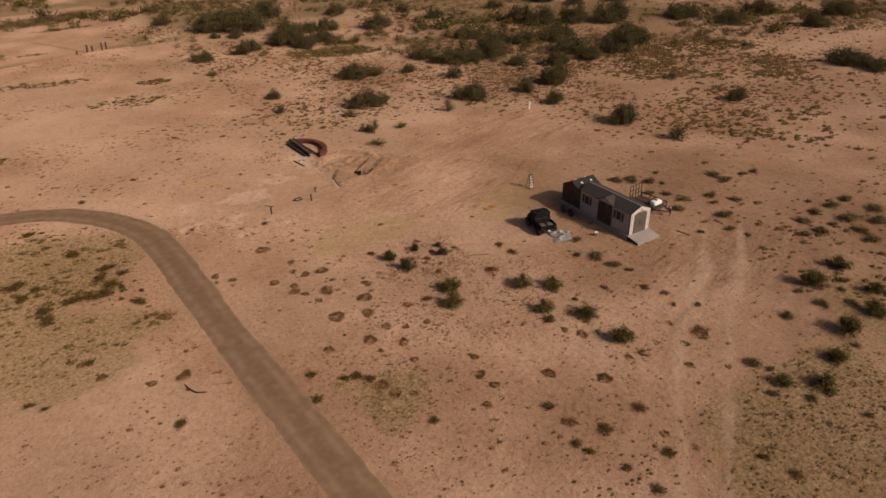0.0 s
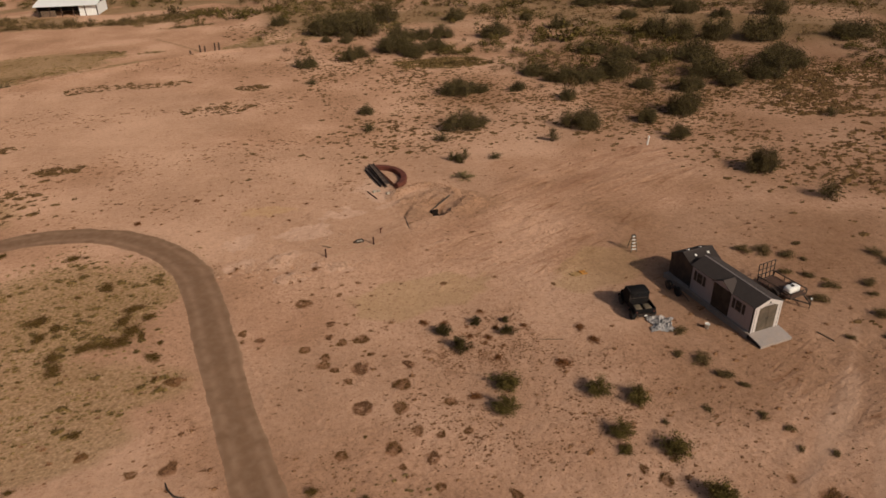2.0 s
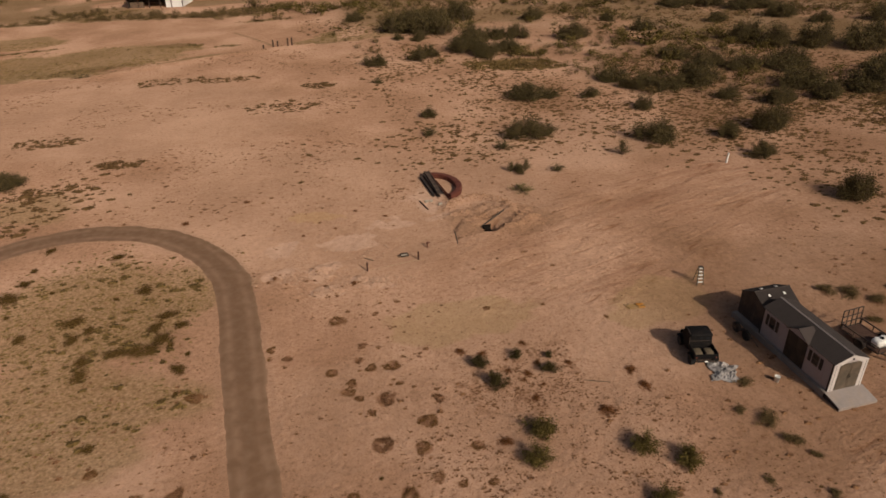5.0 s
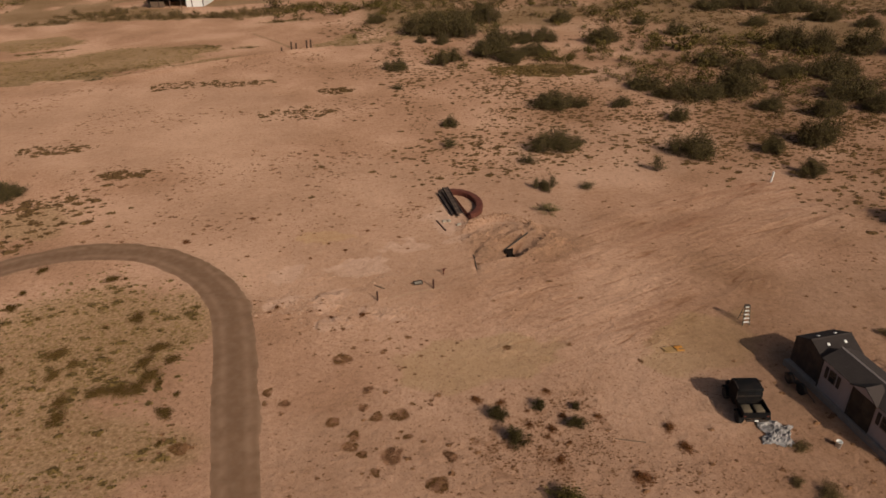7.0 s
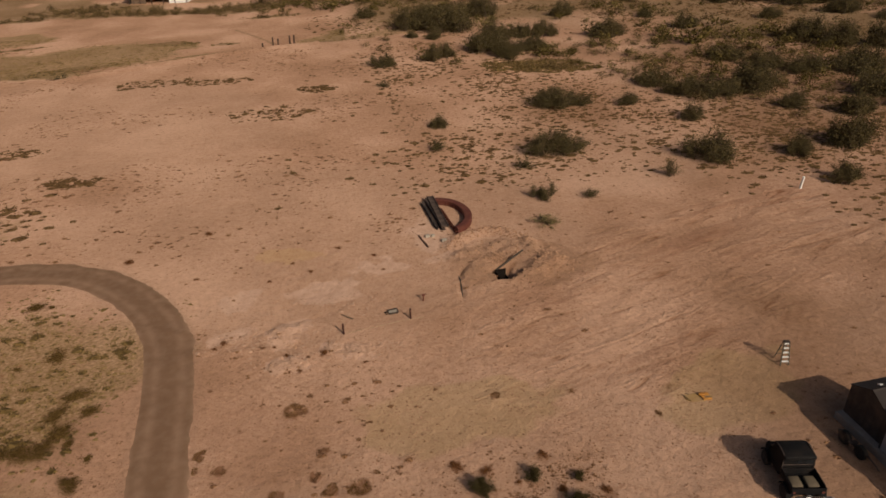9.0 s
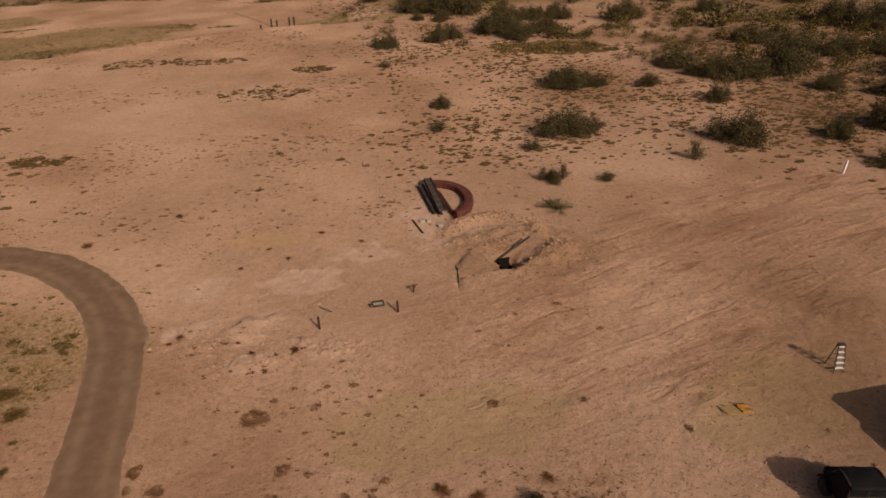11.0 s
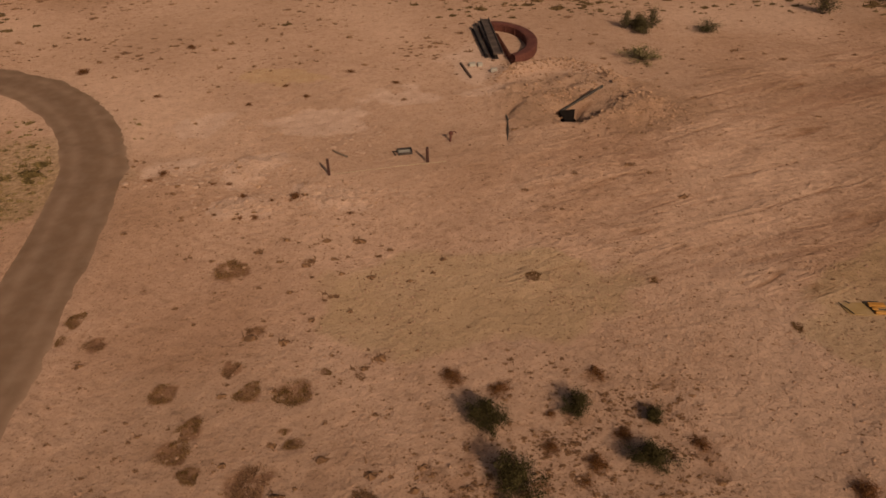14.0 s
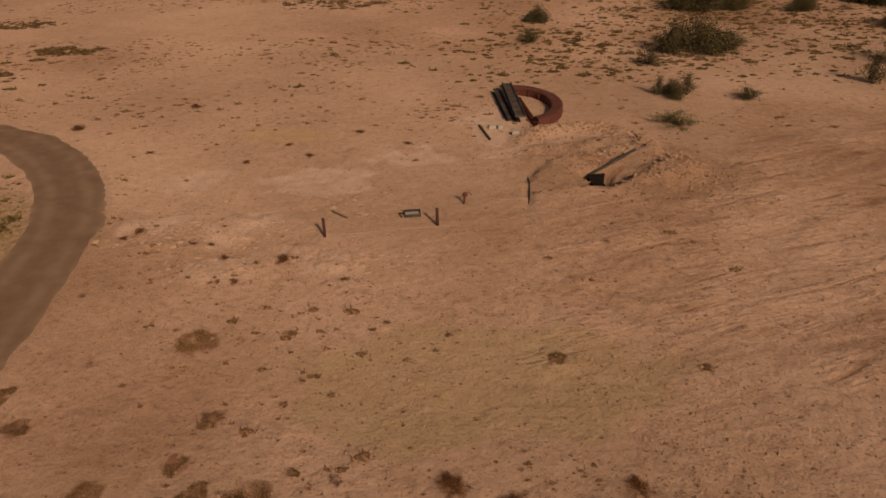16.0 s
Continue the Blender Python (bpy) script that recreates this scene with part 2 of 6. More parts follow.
WHITE_TRIM = material("white_painted_trim", (0.54, 0.48, 0.45), 0.6, vary=0.05, grain=5.0, wear=0.12)
SHINGLE = material("brown_black_shingle", (0.046, 0.035, 0.031), 0.95, vary=0.35, grain=14.0, bump=0.6, bump_size=50, per="object")
DARK_PANEL = material("dark_brown_panel", (0.050, 0.037, 0.030), 0.7, vary=0.2, grain=5.0, bump=0.2, bump_size=40, wear=0.15)
DOOR_DARK = material("dark_stained_door", (0.040, 0.030, 0.022), 0.6, vary=0.25, grain=6.0, wear=0.12)
DOOR_OLIVE = material("olive_brown_door", (0.085, 0.065, 0.046), 0.7, vary=0.15, grain=6.0, wear=0.2)
CONCRETE = material("pale_deck_paint", (0.31, 0.26, 0.235), 0.85, vary=0.12, grain=4.0, bump=0.2, bump_size=30, wear=0.25)
GLASS_DARK = material("dark_window_glass", (0.02, 0.02, 0.022), 0.12, vary=0.1, grain=2.0)
PLASTIC_BLACK = material("black_plastic", (0.009, 0.008, 0.008), 0.75, vary=0.25, grain=6.0, wear=0.03, gloss=0.12)
RUBBER = material("black_rubber", (0.016, 0.015, 0.014), 0.85, vary=0.25, grain=12.0, bump=0.3, bump_size=60, wear=0.35)
STEEL_DARK = material("dark_painted_steel", (0.040, 0.028, 0.023), 0.8, 0.0, vary=0.3, grain=9.0, wear=0.2)
RUST = material("rusty_red_steel", (0.12, 0.032, 0.022), 0.8, 0.0, vary=0.3, grain=9.0, second=(0.165, 0.055, 0.035), bump=0.3, bump_size=30)
RUST_DARK = material("dark_rusty_post", (0.065, 0.026, 0.018), 0.9, vary=0.3, grain=9.0)
BEAM = material("grey_steel_beam", (0.064, 0.042, 0.033), 0.85, 0.0, vary=0.3, grain=7.0, wear=0.3)
WOOD_OLD = material("weathered_plank", (0.16, 0.105, 0.07), 0.9, vary=0.3, grain=10.0, bump=0.4, bump_size=30)
WOOD_DARK = material("dark_red_plank", (0.085, 0.046, 0.032), 0.9, vary=0.3, grain=10.0, bump=0.4, bump_size=30)
FIBERGLASS = material("green_grey_rail", (0.075, 0.062, 0.042), 0.6, vary=0.2, grain=6.0)
WHITE_PLASTIC = material("white_plastic", (0.80, 0.77, 0.72), 0.45, vary=0.05, grain=5.0, wear=0.08)
DECK_GREY = material("worn_grey_board", (0.26, 0.215, 0.18), 0.85, vary=0.2, grain=5.0, wear=0.3)
TAN_BAG = material("tan_paper_sack", (0.125, 0.094, 0.060), 0.8, vary=0.15, grain=6.0, bump=0.2, bump_size=20)
# Its dark-to-pale mottling paints in the light and shade of folds, besides dust.
TARP = material("silver_tarpaulin", (0.15, 0.13, 0.125), 0.45, 0.0, vary=0.6, grain=7.0, second=(0.52, 0.48, 0.46), wear=0.3)
ORANGE = material("orange_plastic", (0.46, 0.17, 0.03), 0.6, vary=0.2, grain=6.0, second=(0.58, 0.27, 0.05), wear=0.2)
SHEET = material("dusty_yellow_cloth", (0.36, 0.215, 0.085), 0.95, vary=0.15, grain=5.0, wear=0.4)
CINDER = material("pale_concrete_block", (0.38, 0.32, 0.25), 0.9, vary=0.12, grain=9.0, bump=0.4, bump_size=40)
LOOSE_SOIL = material("loose_soil", (0.35, 0.195, 0.12), 0.95, vary=0.15, grain=4.0, bump=0.3, bump_size=20)
DIRT_CLOD = material("dirt_clod", (0.36, 0.205, 0.122), 0.95, gloss=0.05, vary=0.25, grain=4.0, bump=0.5, bump_size=20, per="island")
ROPE = material("pale_yellow_line", (0.42, 0.31, 0.18), 0.8, vary=0.1, grain=6.0)
ROOF_WHITE = material("white_sheet_metal", (0.80, 0.78, 0.75), 0.45, vary=0.05, grain=1.0)
# Near-black, so the pit's shade is put into the colour.
PIT_SHADE = material("black_pit_shade", (0.014, 0.010, 0.008), 0.95, vary=0.3, grain=5.0, bump=0.4, bump_size=20, gloss=0.05)


# ---- ground ----
PITS = ((10.85, 4.75, 0.56, 0.8, 10.0, 1.0),)
SPOIL = ((7.9, 8.7), (8.4, 9.8), (9.5, 10.4), (11.0, 10.7), (12.2, 10.2), (13.2, 8.8), (13.4, 7.4))
TRENCH = ((11.1, 4.75), (12.15, 5.5))
ROAD_LINE = ((-60.0, -11.0), (-45.0, -1.0), (-35.0, 5.2), (-30.3, 8.2), (-27.4, 10.0), (-23.2, 11.0), (-18.1, 10.0), (-14.7, 7.7), (-12.3, 4.9), (-10.6, 1.7), (-9.6, -2.3), (-8.85, -8.6), (-8.1, -14.5),
             (-7.3, -20.9), (-6.5, -26.2), (-5.8, -31.2), (-4.6, -40.0), (-3.0, -52.0), (0.0, -70.0))
RUTS = (((27.5, -25.7), (20.5, -30.7), (15.8, -33.8), (9.0, -39.0), (2.0, -44.0)), ((31.5, -25.0), (21.0, -34.0), (15.8, -37.4), (9.8, -41.8)),
        ((34.7, -27.8), (30.0, -31.0), (22.0, -36.0)), ((36.0, -20.0), (29.0, -23.5), (26.0, -27.0), (19.0, -30.0)))
BERM = ((-110.0, 50.0), (-75.0, 60.5), (-55.0, 64.0), (-44.5, 64.7), (-36.5, 65.0), (-32.3, 67.7), (-26.1, 70.9), (-16.6, 75.1), (-8.2, 77.7), (-3.3, 78.3))
TRACKS = (((33.0, -20.5), (25.6, -27.0), (19.8, -30.6), (13.8, -36.3), (9.0, -41.4), (3.0, -47.5)), ((35.0, -22.5), (28.3, -28.2), (22.6, -32.2), (16.4, -37.7), (11.0, -42.5), (5.0, -48.5)))


def along(x, y, line):
    """Distance to a broken line, and the side (left is positive)."""
    best, side = np.full(np.shape(x), 1e9), np.zeros(np.shape(x))
    for (ax, ay), (bx, by) in zip(line, line[1:]):
        dx, dy = bx - ax, by - ay
        k = np.clip(((x - ax) * dx + (y - ay) * dy) / (dx * dx + dy * dy), 0, 1)
        d = np.hypot(x - ax - k * dx, y - ay - k * dy)
        s = np.sign(dx * (y - ay) - dy * (x - ax))
        side = np.where(d < best, s, side)
        best = np.minimum(best, d)
    return best, side


def terrain(x, y, fine=True):
    """The height of the ground; without fine, the graded bed of the road."""
    x, y = np.asarray(x, float), np.asarray(y, float)
    z = 0.22 * (fbm(x, y, 26.0, 5, 2) - 0.5)
    if fine:
        z = z + (0.07 * (fbm(x, y, 2.2, 9, 2) - 0.5) + 0.055 * (fbm(x, y, 0.55, 21, 2) - 0.5)) * step(1.0, 1.7, along(x, y, ROAD_LINE)[0])
    # churned soil round the dig
    dig = blob(x, y, 11.3, 6.2, 3.9, 3.4, 20, 0.3, 31)
    flat = 1 - 0.9 * np.exp(-(along(x, y, ((10.6, 4.9), (12.6, 6.0)))[0] / 1.15) ** 4)
    z = z + flat * dig * (0.08 + 0.36 * (fbm(x, y, 1.3, 41, 3) - 0.35) + 0.36 * (fbm(x, y, 0.5, 43, 2) - 0.5)) + 0.3 * np.exp(-(along(x, y, SPOIL)[0] / 0.55) ** 2) * (0.3 + 1.2 * fbm(x, y, 0.9, 33)) + 0.16 * blob(x, y, 8.8, 7.6, 0.9, 0.6, 30, 0.4, 34)
    z = z + 0.2 * blob(x, y, 13.9, 5.4, 1.9, 0.9, 30, 0.4, 36)
    # scraped and lumpy caliche beside it
    z = z + blob(x, y, -4.0, 2.0, 7.0, 7.0, 0, 0.4, 51) * 0.2 * (fbm(x, y, 0.9, 61, 3) - 0.5) + np.maximum.reduce([blob(x, y, *p) for p in ((-3.0, -2.5, 1.3, 0.8, 10, 0.4, 52), (-3.4, 0.2, 1.8, 1.0, 25, 0.4, 53), (0.3, -1.8, 1.9, 0.7, -20, 0.4, 54), (-6.2, -0.4, 1.3, 0.7, 10, 0.4, 55))]) * (0.07 + 0.4 * (fbm(x, y, 0.7, 62, 3) - 0.45))
    c, q = math.cos(radians(17)), math.sin(radians(17))
    u, v = x * c + y * q, -x * q + y * c
    v = v + 0.9 * np.sin(u * 0.16)
    z = z + 0.05 * (vnoise(u, v * 9.0, 5.0, 161) - 0.5) * blob(x, y, 25.0, 4.0, 17.0, 9.0, 20, 0.3, 163)
    for cx, cy, a, b, turn, deep in PITS:
        c, s = math.cos(radians(turn)), math.sin(radians(turn))
        u, v = (x - cx) * c + (y - cy) * s, -(x - cx) * s + (y - cy) * c
        z = z - deep * (1 - step(0.75, 1.15, np.maximum(np.abs(u) / a, np.abs(v) / b)))
    # the trench rises from the shaft to grade
    (ax, ay), (bx, by) = TRENCH
    run = math.hypot(bx - ax, by - ay)
    u, v = ((x - ax) * (bx - ax) + (y - ay) * (by - ay)) / run, ((y - ay) * (bx - ax) - (x - ax) * (by - ay)) / run
    z = z - 0.6 * np.clip(1 - u / run, 0, 1) * step(-0.05, 0.1, u) * (1 - step(0.5, 0.66, np.abs(v)))
    far, side = along(x, y, BERM)
    low = np.where(side > 0, far, -far)
    z = z - 1.1 * step(0.0, 1.8, low) * (1 - step(0.0, 14.0, x + 3.0)) + 0.25 * np.exp(-((low + 0.8) / 1.0) ** 2) * (x < -2)
    crack = along(x, y, ((7.6, 2.0), (7.72, 3.4), (7.85, 4.7), (7.95, 5.3), (8.6, 5.9), (9.4, 6.8)))[0]
    z = z - 0.14 * np.exp(-(crack / 0.13) ** 2) * (0.35 + 0.65 * step(0.3, 0.6, vnoise(x, y, 0.8, 47)))
    for k, line in enumerate(RUTS):
        d = along(x, y, line)[0]
        z = z - 0.05 * np.exp(-((d - 0.75) / 0.22) ** 2)
    r = np.hypot(x - 5, y)
    return z * (1 - step(150, 420, r)) + 9.0 * (fbm(x, y, 260.0, 71, 2) - 0.45) * step(220, 900, r)


def ticks(lo, hi, mid_lo, mid_hi, fine_lo, fine_hi):
    """Grid lines that are close together in the middle and spread outwards to the horizon."""
    out = list(np.arange(fine_lo, fine_hi, 0.18))
    out += list(np.arange(fine_hi, mid_hi, 0.55)) + list(np.arange(fine_lo - 0.55, mid_lo, -0.55))
    for sign, a, b in ((1, mid_hi, hi), (-1, mid_lo, lo)):
        v, gap = a, 0.45
        while abs(v) < abs(b):
            out.append(v)
            gap *= 1.045
            v += sign * gap
        out.append(b)
    return np.array(sorted(set(round(float(v), 4) for v in out)))


def sheet(name, gx, gy, height):
    nx, ny = len(gx), len(gy)
    xx, yy = np.meshgrid(gx, gy)
    co = np.stack([xx.ravel(), yy.ravel(), height(xx, yy).ravel()], -1).astype(np.float32)
    a = (np.arange(ny - 1)[:, None] * nx + np.arange(nx - 1)[None]).ravel()
    quads = np.stack([a, a + 1, a + 1 + nx, a + nx], -1).astype(np.int32)
    me = bpy.data.meshes.new(name)
    me.vertices.add(len(co))
    me.vertices.foreach_set("co", co.ravel())
    me.loops.add(quads.size)
    me.loops.foreach_set("vertex_index", quads.ravel())
    me.polygons.add(len(quads))
    me.polygons.foreach_set("loop_start", np.arange(0, quads.size, 4, dtype=np.int32))
    me.polygons.foreach_set("use_smooth", np.ones(len(quads), bool))
    me.update(calc_edges=True)
    return me, co


gx = ticks(-3000, 3000, -62, 52, -11.0, 17.0)
gy = ticks(-3000, 3000, -46, 100, -31.0, 14.0)
ground_mesh, gco = sheet("ground", gx, gy, terrain)
px, py = gco[:, 0].astype(float), gco[:, 1].astype(float)
# what covers the soil, by place
open_field = step(0.0, 3.0, np.where(along(px, py, BERM)[1] > 0, along(px, py, BERM)[0], 0)) * (px < 2)
def low_grass(x, y):
    """Olive swathes of the low field beyond the bank, with bare pink soil between them."""
    return np.minimum(1.0, 1.5 * np.maximum.reduce([blob(x, y, *p) for p in ((-45.0, 80.0, 21.0, 10.5, 8, 0.45, 201), (-33.0, 87.0, 11.0, 4.5, -8, 0.5, 202), (-62.0, 98.0, 13.0, 6.0, 10, 0.5, 203),
                              (2.5, 86.8, 12.0, 4.6, 33, 0.35, 208), (-22.0, 77.5, 6.0, 2.2, 22, 0.5, 209), (-85.0, 85.0, 24.0, 18.0, 0, 0.5, 204))]))


def dark_grass(x, y):
    """Darker scrubby patches in and round the low field."""
    return np.maximum.reduce([blob(x, y, *p) for p in ((-26.3, 89.3, 4.6, 2.0, -10, 0.4, 211), (-53.0, 92.0, 6.0, 0.9, 12, 0.4, 212), (-20.0, 75.9, 5.0, 1.3, 22, 0.4, 213), (-17.5, 86.6, 3.0, 0.9, 0, 0.4, 214),
                              (-51.0, 127.0, 10.0, 6.0, 5, 0.5, 215), (-62.0, 119.0, 6.0, 1.6, 0, 0.5, 216), (-12.0, 108.8, 5.5, 1.5, 5, 0.5, 217), (-33.0, 119.5, 22.0, 3.0, -5, 0.5, 218), (-20.0, 119.0, 9.0, 5.0, 0, 0.5, 220), (-10.0, 124.0, 9.0, 3.0, 0, 0.5, 232), (-40.0, 74.5, 7.0, 2.0, 15, 0.5, 219))])


def streaks(x, y):
    """Long drag marks of tyres over the yard."""
    c, q = math.cos(radians(17)), math.sin(radians(17))
    u, v = x * c + y * q, -x * q + y * c
    v = v + 0.9 * np.sin(u * 0.16)
    return vnoise(u, v * 10.0, 6.0, 161) * 0.5 + vnoise(u, v * 22.0, 7.0, 162) * 0.5


yard = np.maximum(blob(px, py, 27.0, 5.0, 17.0, 8.5, 20, 0.35, 163), 0.8 * blob(px, py, 16.0, -3.0, 9.0, 6.0, 20, 0.35, 164))
cover = {
    "churn": np.maximum.reduce([1.25 * yard, 0.9 * blob(px, py, 12.0, 3.0, 8.0, 6.0, 20, 0.4, 173), 0.7 * blob(px, py, 31.0, -27.0, 9.0, 6.0, -30, 0.4, 174)]) + 0.3 * (fbm(px, py, 14.0, 175) - 0.2),
    # Damp dug soil by the pit; eastern blobs paint in the view's dim right.
    "damp_and_dim": np.maximum.reduce([0.6 * blob(px, py, 11.4, 6.2, 4.4, 3.6, 20, 0.5, 165), 0.62 * blob(px, py, 15.0, 4.8, 3.4, 2.4, 10, 0.5, 166), 0.64 * blob(px, py, 34.0, -18.0, 20.0, 24.0, 0, 0.4, 167),
                               0.52 * blob(px, py, 62.0, 8.0, 32.0, 24.0, 0, 0.4, 169), yard * (0.26 + 0.12 * fbm(px, py, 5.0, 170)), 0.85 * blob(px, py, 62.0, 48.0, 44.0, 30.0, 20, 0.4, 171), 0.25 * blob(px, py, 15.0, -13.0, 8.5, 7.5, 0, 0.5, 168)]),
    "bright": np.maximum.reduce([blob(px, py, *p) for p in ((-2.0, 14.0, 26.0, 20.0, 0, 0.4, 71), (-30.0, 45.0, 40.0, 22.0, 0, 0.4, 72), (22.0, 22.0, 20.0, 10.0, 20, 0.4, 73), (-22.0, -24.0, 16.0, 12.0, 0, 0.4, 74), (8.0, -14.0, 17.0, 12.0, 15, 0.4, 75))]) * 0.54,
    "pale": np.maximum.reduce([blob(px, py, *p) for p in ((-3.2, 0.5, 2.0, 1.3, 30, 0.6, 81), (0.2, -1.9, 2.2, 0.8, -25, 0.6, 82), (-3.2, -2.6, 1.3, 0.9, 5, 0.6, 83), (-6.3, 4.6, 1.6, 1.3, 60, 0.6, 85), (-0.8, 4.5, 2.6, 1.6, 10, 0.6, 89),
                               (6.8, 7.4, 1.6, 0.6, 25, 0.6, 84), (3.0, 7.0, 2.2, 1.4, 0, 0.6, 86), (6.3, 11.0, 2.2, 2.6, 0, 0.6, 87), (-6.8, 0.6, 1.8, 0.9, 20, 0.6, 80))]) * 0.76
            + 0.35 * (fbm(px, py, 5.0, 88, 4) - 0.4) * step(-6, 2, py),
    "ochre": np.maximum.reduce([blob(px, py, *p) for p in ((-3.6, 9.9, 3.2, 1.2, -10, 0.5, 91),)]) * 0.75,
    "tan": np.maximum.reduce([blob(px, py, *p) for p in ((5.4, -8.0, 6.0, 2.8, 2, 0.4, 122), (19.5, -9.0, 5.0, 3.4, 20, 0.5, 124))]) * 0.92,
    "red": np.maximum.reduce([blob(px, py, *p) for p in ((30.0, -26.0, 5.5, 3.2, -30, 0.5, 101), (38.5, 12.5, 5.0, 2.2, 0, 0.5, 102), (12.6, 1.5, 5.0, 1.6, 10, 0.6, 103),
                              (-4.5, -9.0, 4.0, 4.0, 0, 0.6, 104))]) * 0.45 + yard * 0.75 * step(0.48, 0.72, streaks(px, py)) * step(0.3, 0.6, fbm(px, py, 6.0, 172)),
    "grass": np.maximum.reduce([blob(px, py, *p) for p in ((-18.0, -2.0, 9.0, 9.5, 20, 0.5, 111), (-20.0, -13.0, 11.0, 7.0, 0, 0.6, 112), (-1.0, -27.5, 3.0, 3.5, 0, 0.5, 113),
                                (-30.0, 17.0, 8.0, 4.0, 20, 0.6, 114), (19.0, -45.0, 13.0, 8.0, 15, 0.6, 115), (5.0, 82.0, 14.0, 3.0, 10, 0.5, 116), (34.0, -40.0, 9.0, 8.0, 0, 0.5, 117))]) * 0.72
             + open_field * 0.95 * low_grass(px, py),
    "green": 0.85 * step(112, 126, py) * (px < 6) * step(0.34, 0.52, fbm(px, py, 14.0, 233)) + np.maximum.reduce([blob(px, py, *p) for p in ((29.0, 57.0, 7.0, 2.5, -15, 0.5, 121),)]) * 0.8 + open_field * (0.95 * dark_grass(px, py) + 0.62 * low_grass(px, py) * (0.55 + 0.6 * fbm(px, py, 8.0, 223)))
             # The strip beside BERM paints the shade below the bank into the soil.
             + 0.9 * np.exp(-((along(px, py, BERM)[0] * along(px, py, BERM)[1] - 1.3) / 0.7) ** 2) * step(0.35, 0.6, fbm(px, py, 9.0, 221)) * (px < -4) + 0.7 * np.exp(-(along(px, py, ((-17.2, 98.0), (-12.5, 90.0), (-9.3, 84.0)))[0] / 0.6) ** 2)
             + 0.95 * (0.5 + 0.5 * step(0.4, 0.6, fbm(px, py, 16.0, 123))) * step(0, 40, py + 0.45 * px - 66) * step(-6, 14, px),
    "track": sum(0.7 * np.exp(-((along(px, py, line)[0] + 0.7 * (fbm(px, py, 3.0, 236) - 0.5)) / 0.55) ** 2) for line in TRACKS) * (0.5 + 0.9 * fbm(px, py, 2.2, 237)) + 0.3 * blob(px, py, 26.0, -28.0, 6.0, 3.5, -35, 0.5, 222),
    "rut": 0.55 * np.exp(-((np.abs(along(px, py, ROAD_LINE)[0]) - 1.55) / 0.35) ** 2) + sum(0.55 * np.exp(-((along(px, py, line)[0] - 0.75) / 0.3) ** 2) for line in RUTS),
}
for key, value in cover.items():
    layer = ground_mesh.attributes.new(key, "FLOAT", "POINT")
    layer.data.foreach_set("value", np.clip(value, 0, 1).astype(np.float32))
ground = new("ground", ground_mesh)
ground_mesh.materials.append(SOIL)
tagged(ground, "dry pink-brown desert soil with patchy grass and churned diggings", "ground", kind="structure")


# ---- road ----
def spline(points, count):
    """A smooth line through the points."""
    p = np.array(points, float)
    p = np.vstack([2 * p[0] - p[1], p, 2 * p[-1] - p[-2]])
    out = []
    for k in range(1, len(p) - 2):
        a, b, c, d = p[k - 1], p[k], p[k + 1], p[k + 2]
        for t in np.linspace(0, 1, count, endpoint=False):
            out.append(0.5 * (2 * b + (c - a) * t + (2 * a - 5 * b + 4 * c - d) * t * t + (3 * b - a - 3 * c + d) * t ** 3))
    return np.array(out + [p[-2]])


def build_road():
    mid = spline(ROAD_LINE, 26)
    way = np.gradient(mid, axis=0)
    way /= np.linalg.norm(way, axis=1)[:, None]
    side = np.stack([-way[:, 1], way[:, 0]], -1)
    cross = np.sign(np.linspace(-1, 1, 21)) * np.abs(np.linspace(-1, 1, 21)) ** 0.6
    n = np.arange(len(mid))
    left = 1.47 + 0.4 * (fbm(n * 0.23, n * 0, 4.0, 7) - 0.5) + 0.22 * (fbm(n * 0.23, n * 0, 1.2, 8) - 0.5)
    right = 1.46 + 0.12 * (fbm(n * 0.23, n * 0, 4.0, 17) - 0.5)
    half = np.where(cross[None] > 0, left[:, None], right[:, None])
    xy = mid[:, None] + side[:, None] * (half * cross)[..., None]
    z = terrain(xy[..., 0], xy[..., 1], False) + 0.022 - 0.05 * (np.abs(cross) ** 8)[None] - 0.008 * np.exp(-((np.abs(cross) - 0.45) / 0.14) ** 2)[None]
    co = np.concatenate([xy, z[..., None]], -1)
    rows, cols = z.shape
    faces = [(r * cols + c + 1, r * cols + c, (r + 1) * cols + c, (r + 1) * cols + c + 1) for r in range(rows - 1) for c in range(cols - 1)]
    me = bpy.data.meshes.new("road")
    me.from_pydata(co.reshape(-1, 3).tolist(), [], faces)
    worn = np.exp(-((np.abs(cross) - 0.48) / 0.17) ** 2)[None] * (0.22 + 0.3 * fbm(n * 0.03, n * 0, 5.0, 27))[:, None] + (np.abs(cross) ** 7)[None] * (0.5 + 0.9 * fbm(n * 0.15, n * 0, 3.0, 28))[:, None]
    layer = me.attributes.new("worn", "FLOAT", "POINT")
    layer.data.foreach_set("value", np.clip(worn, 0, 1).astype(np.float32).ravel())
    me.materials.append(ROAD)
    me.shade_smooth()
    if me.polygons[0].normal.z < 0:
        me.flip_normals()
    return tagged(new("road", me), "narrow curving track of grey-brown packed gravel", "road", kind="structure")


build_road()


# ---- mesh helpers ----
def part(name, bm, mat, parent=None, label="", smooth=False):
    """Links a bmesh as one mesh object under a thing or a part."""
    me = bpy.data.meshes.new(name)
    bm.to_mesh(me)
    bm.free()
    me.materials.append(mat)
    if smooth:
        me.shade_smooth()
    ob = new(name, me)
    if parent is not None:
        ob.parent = parent
    return tagged(ob, label)


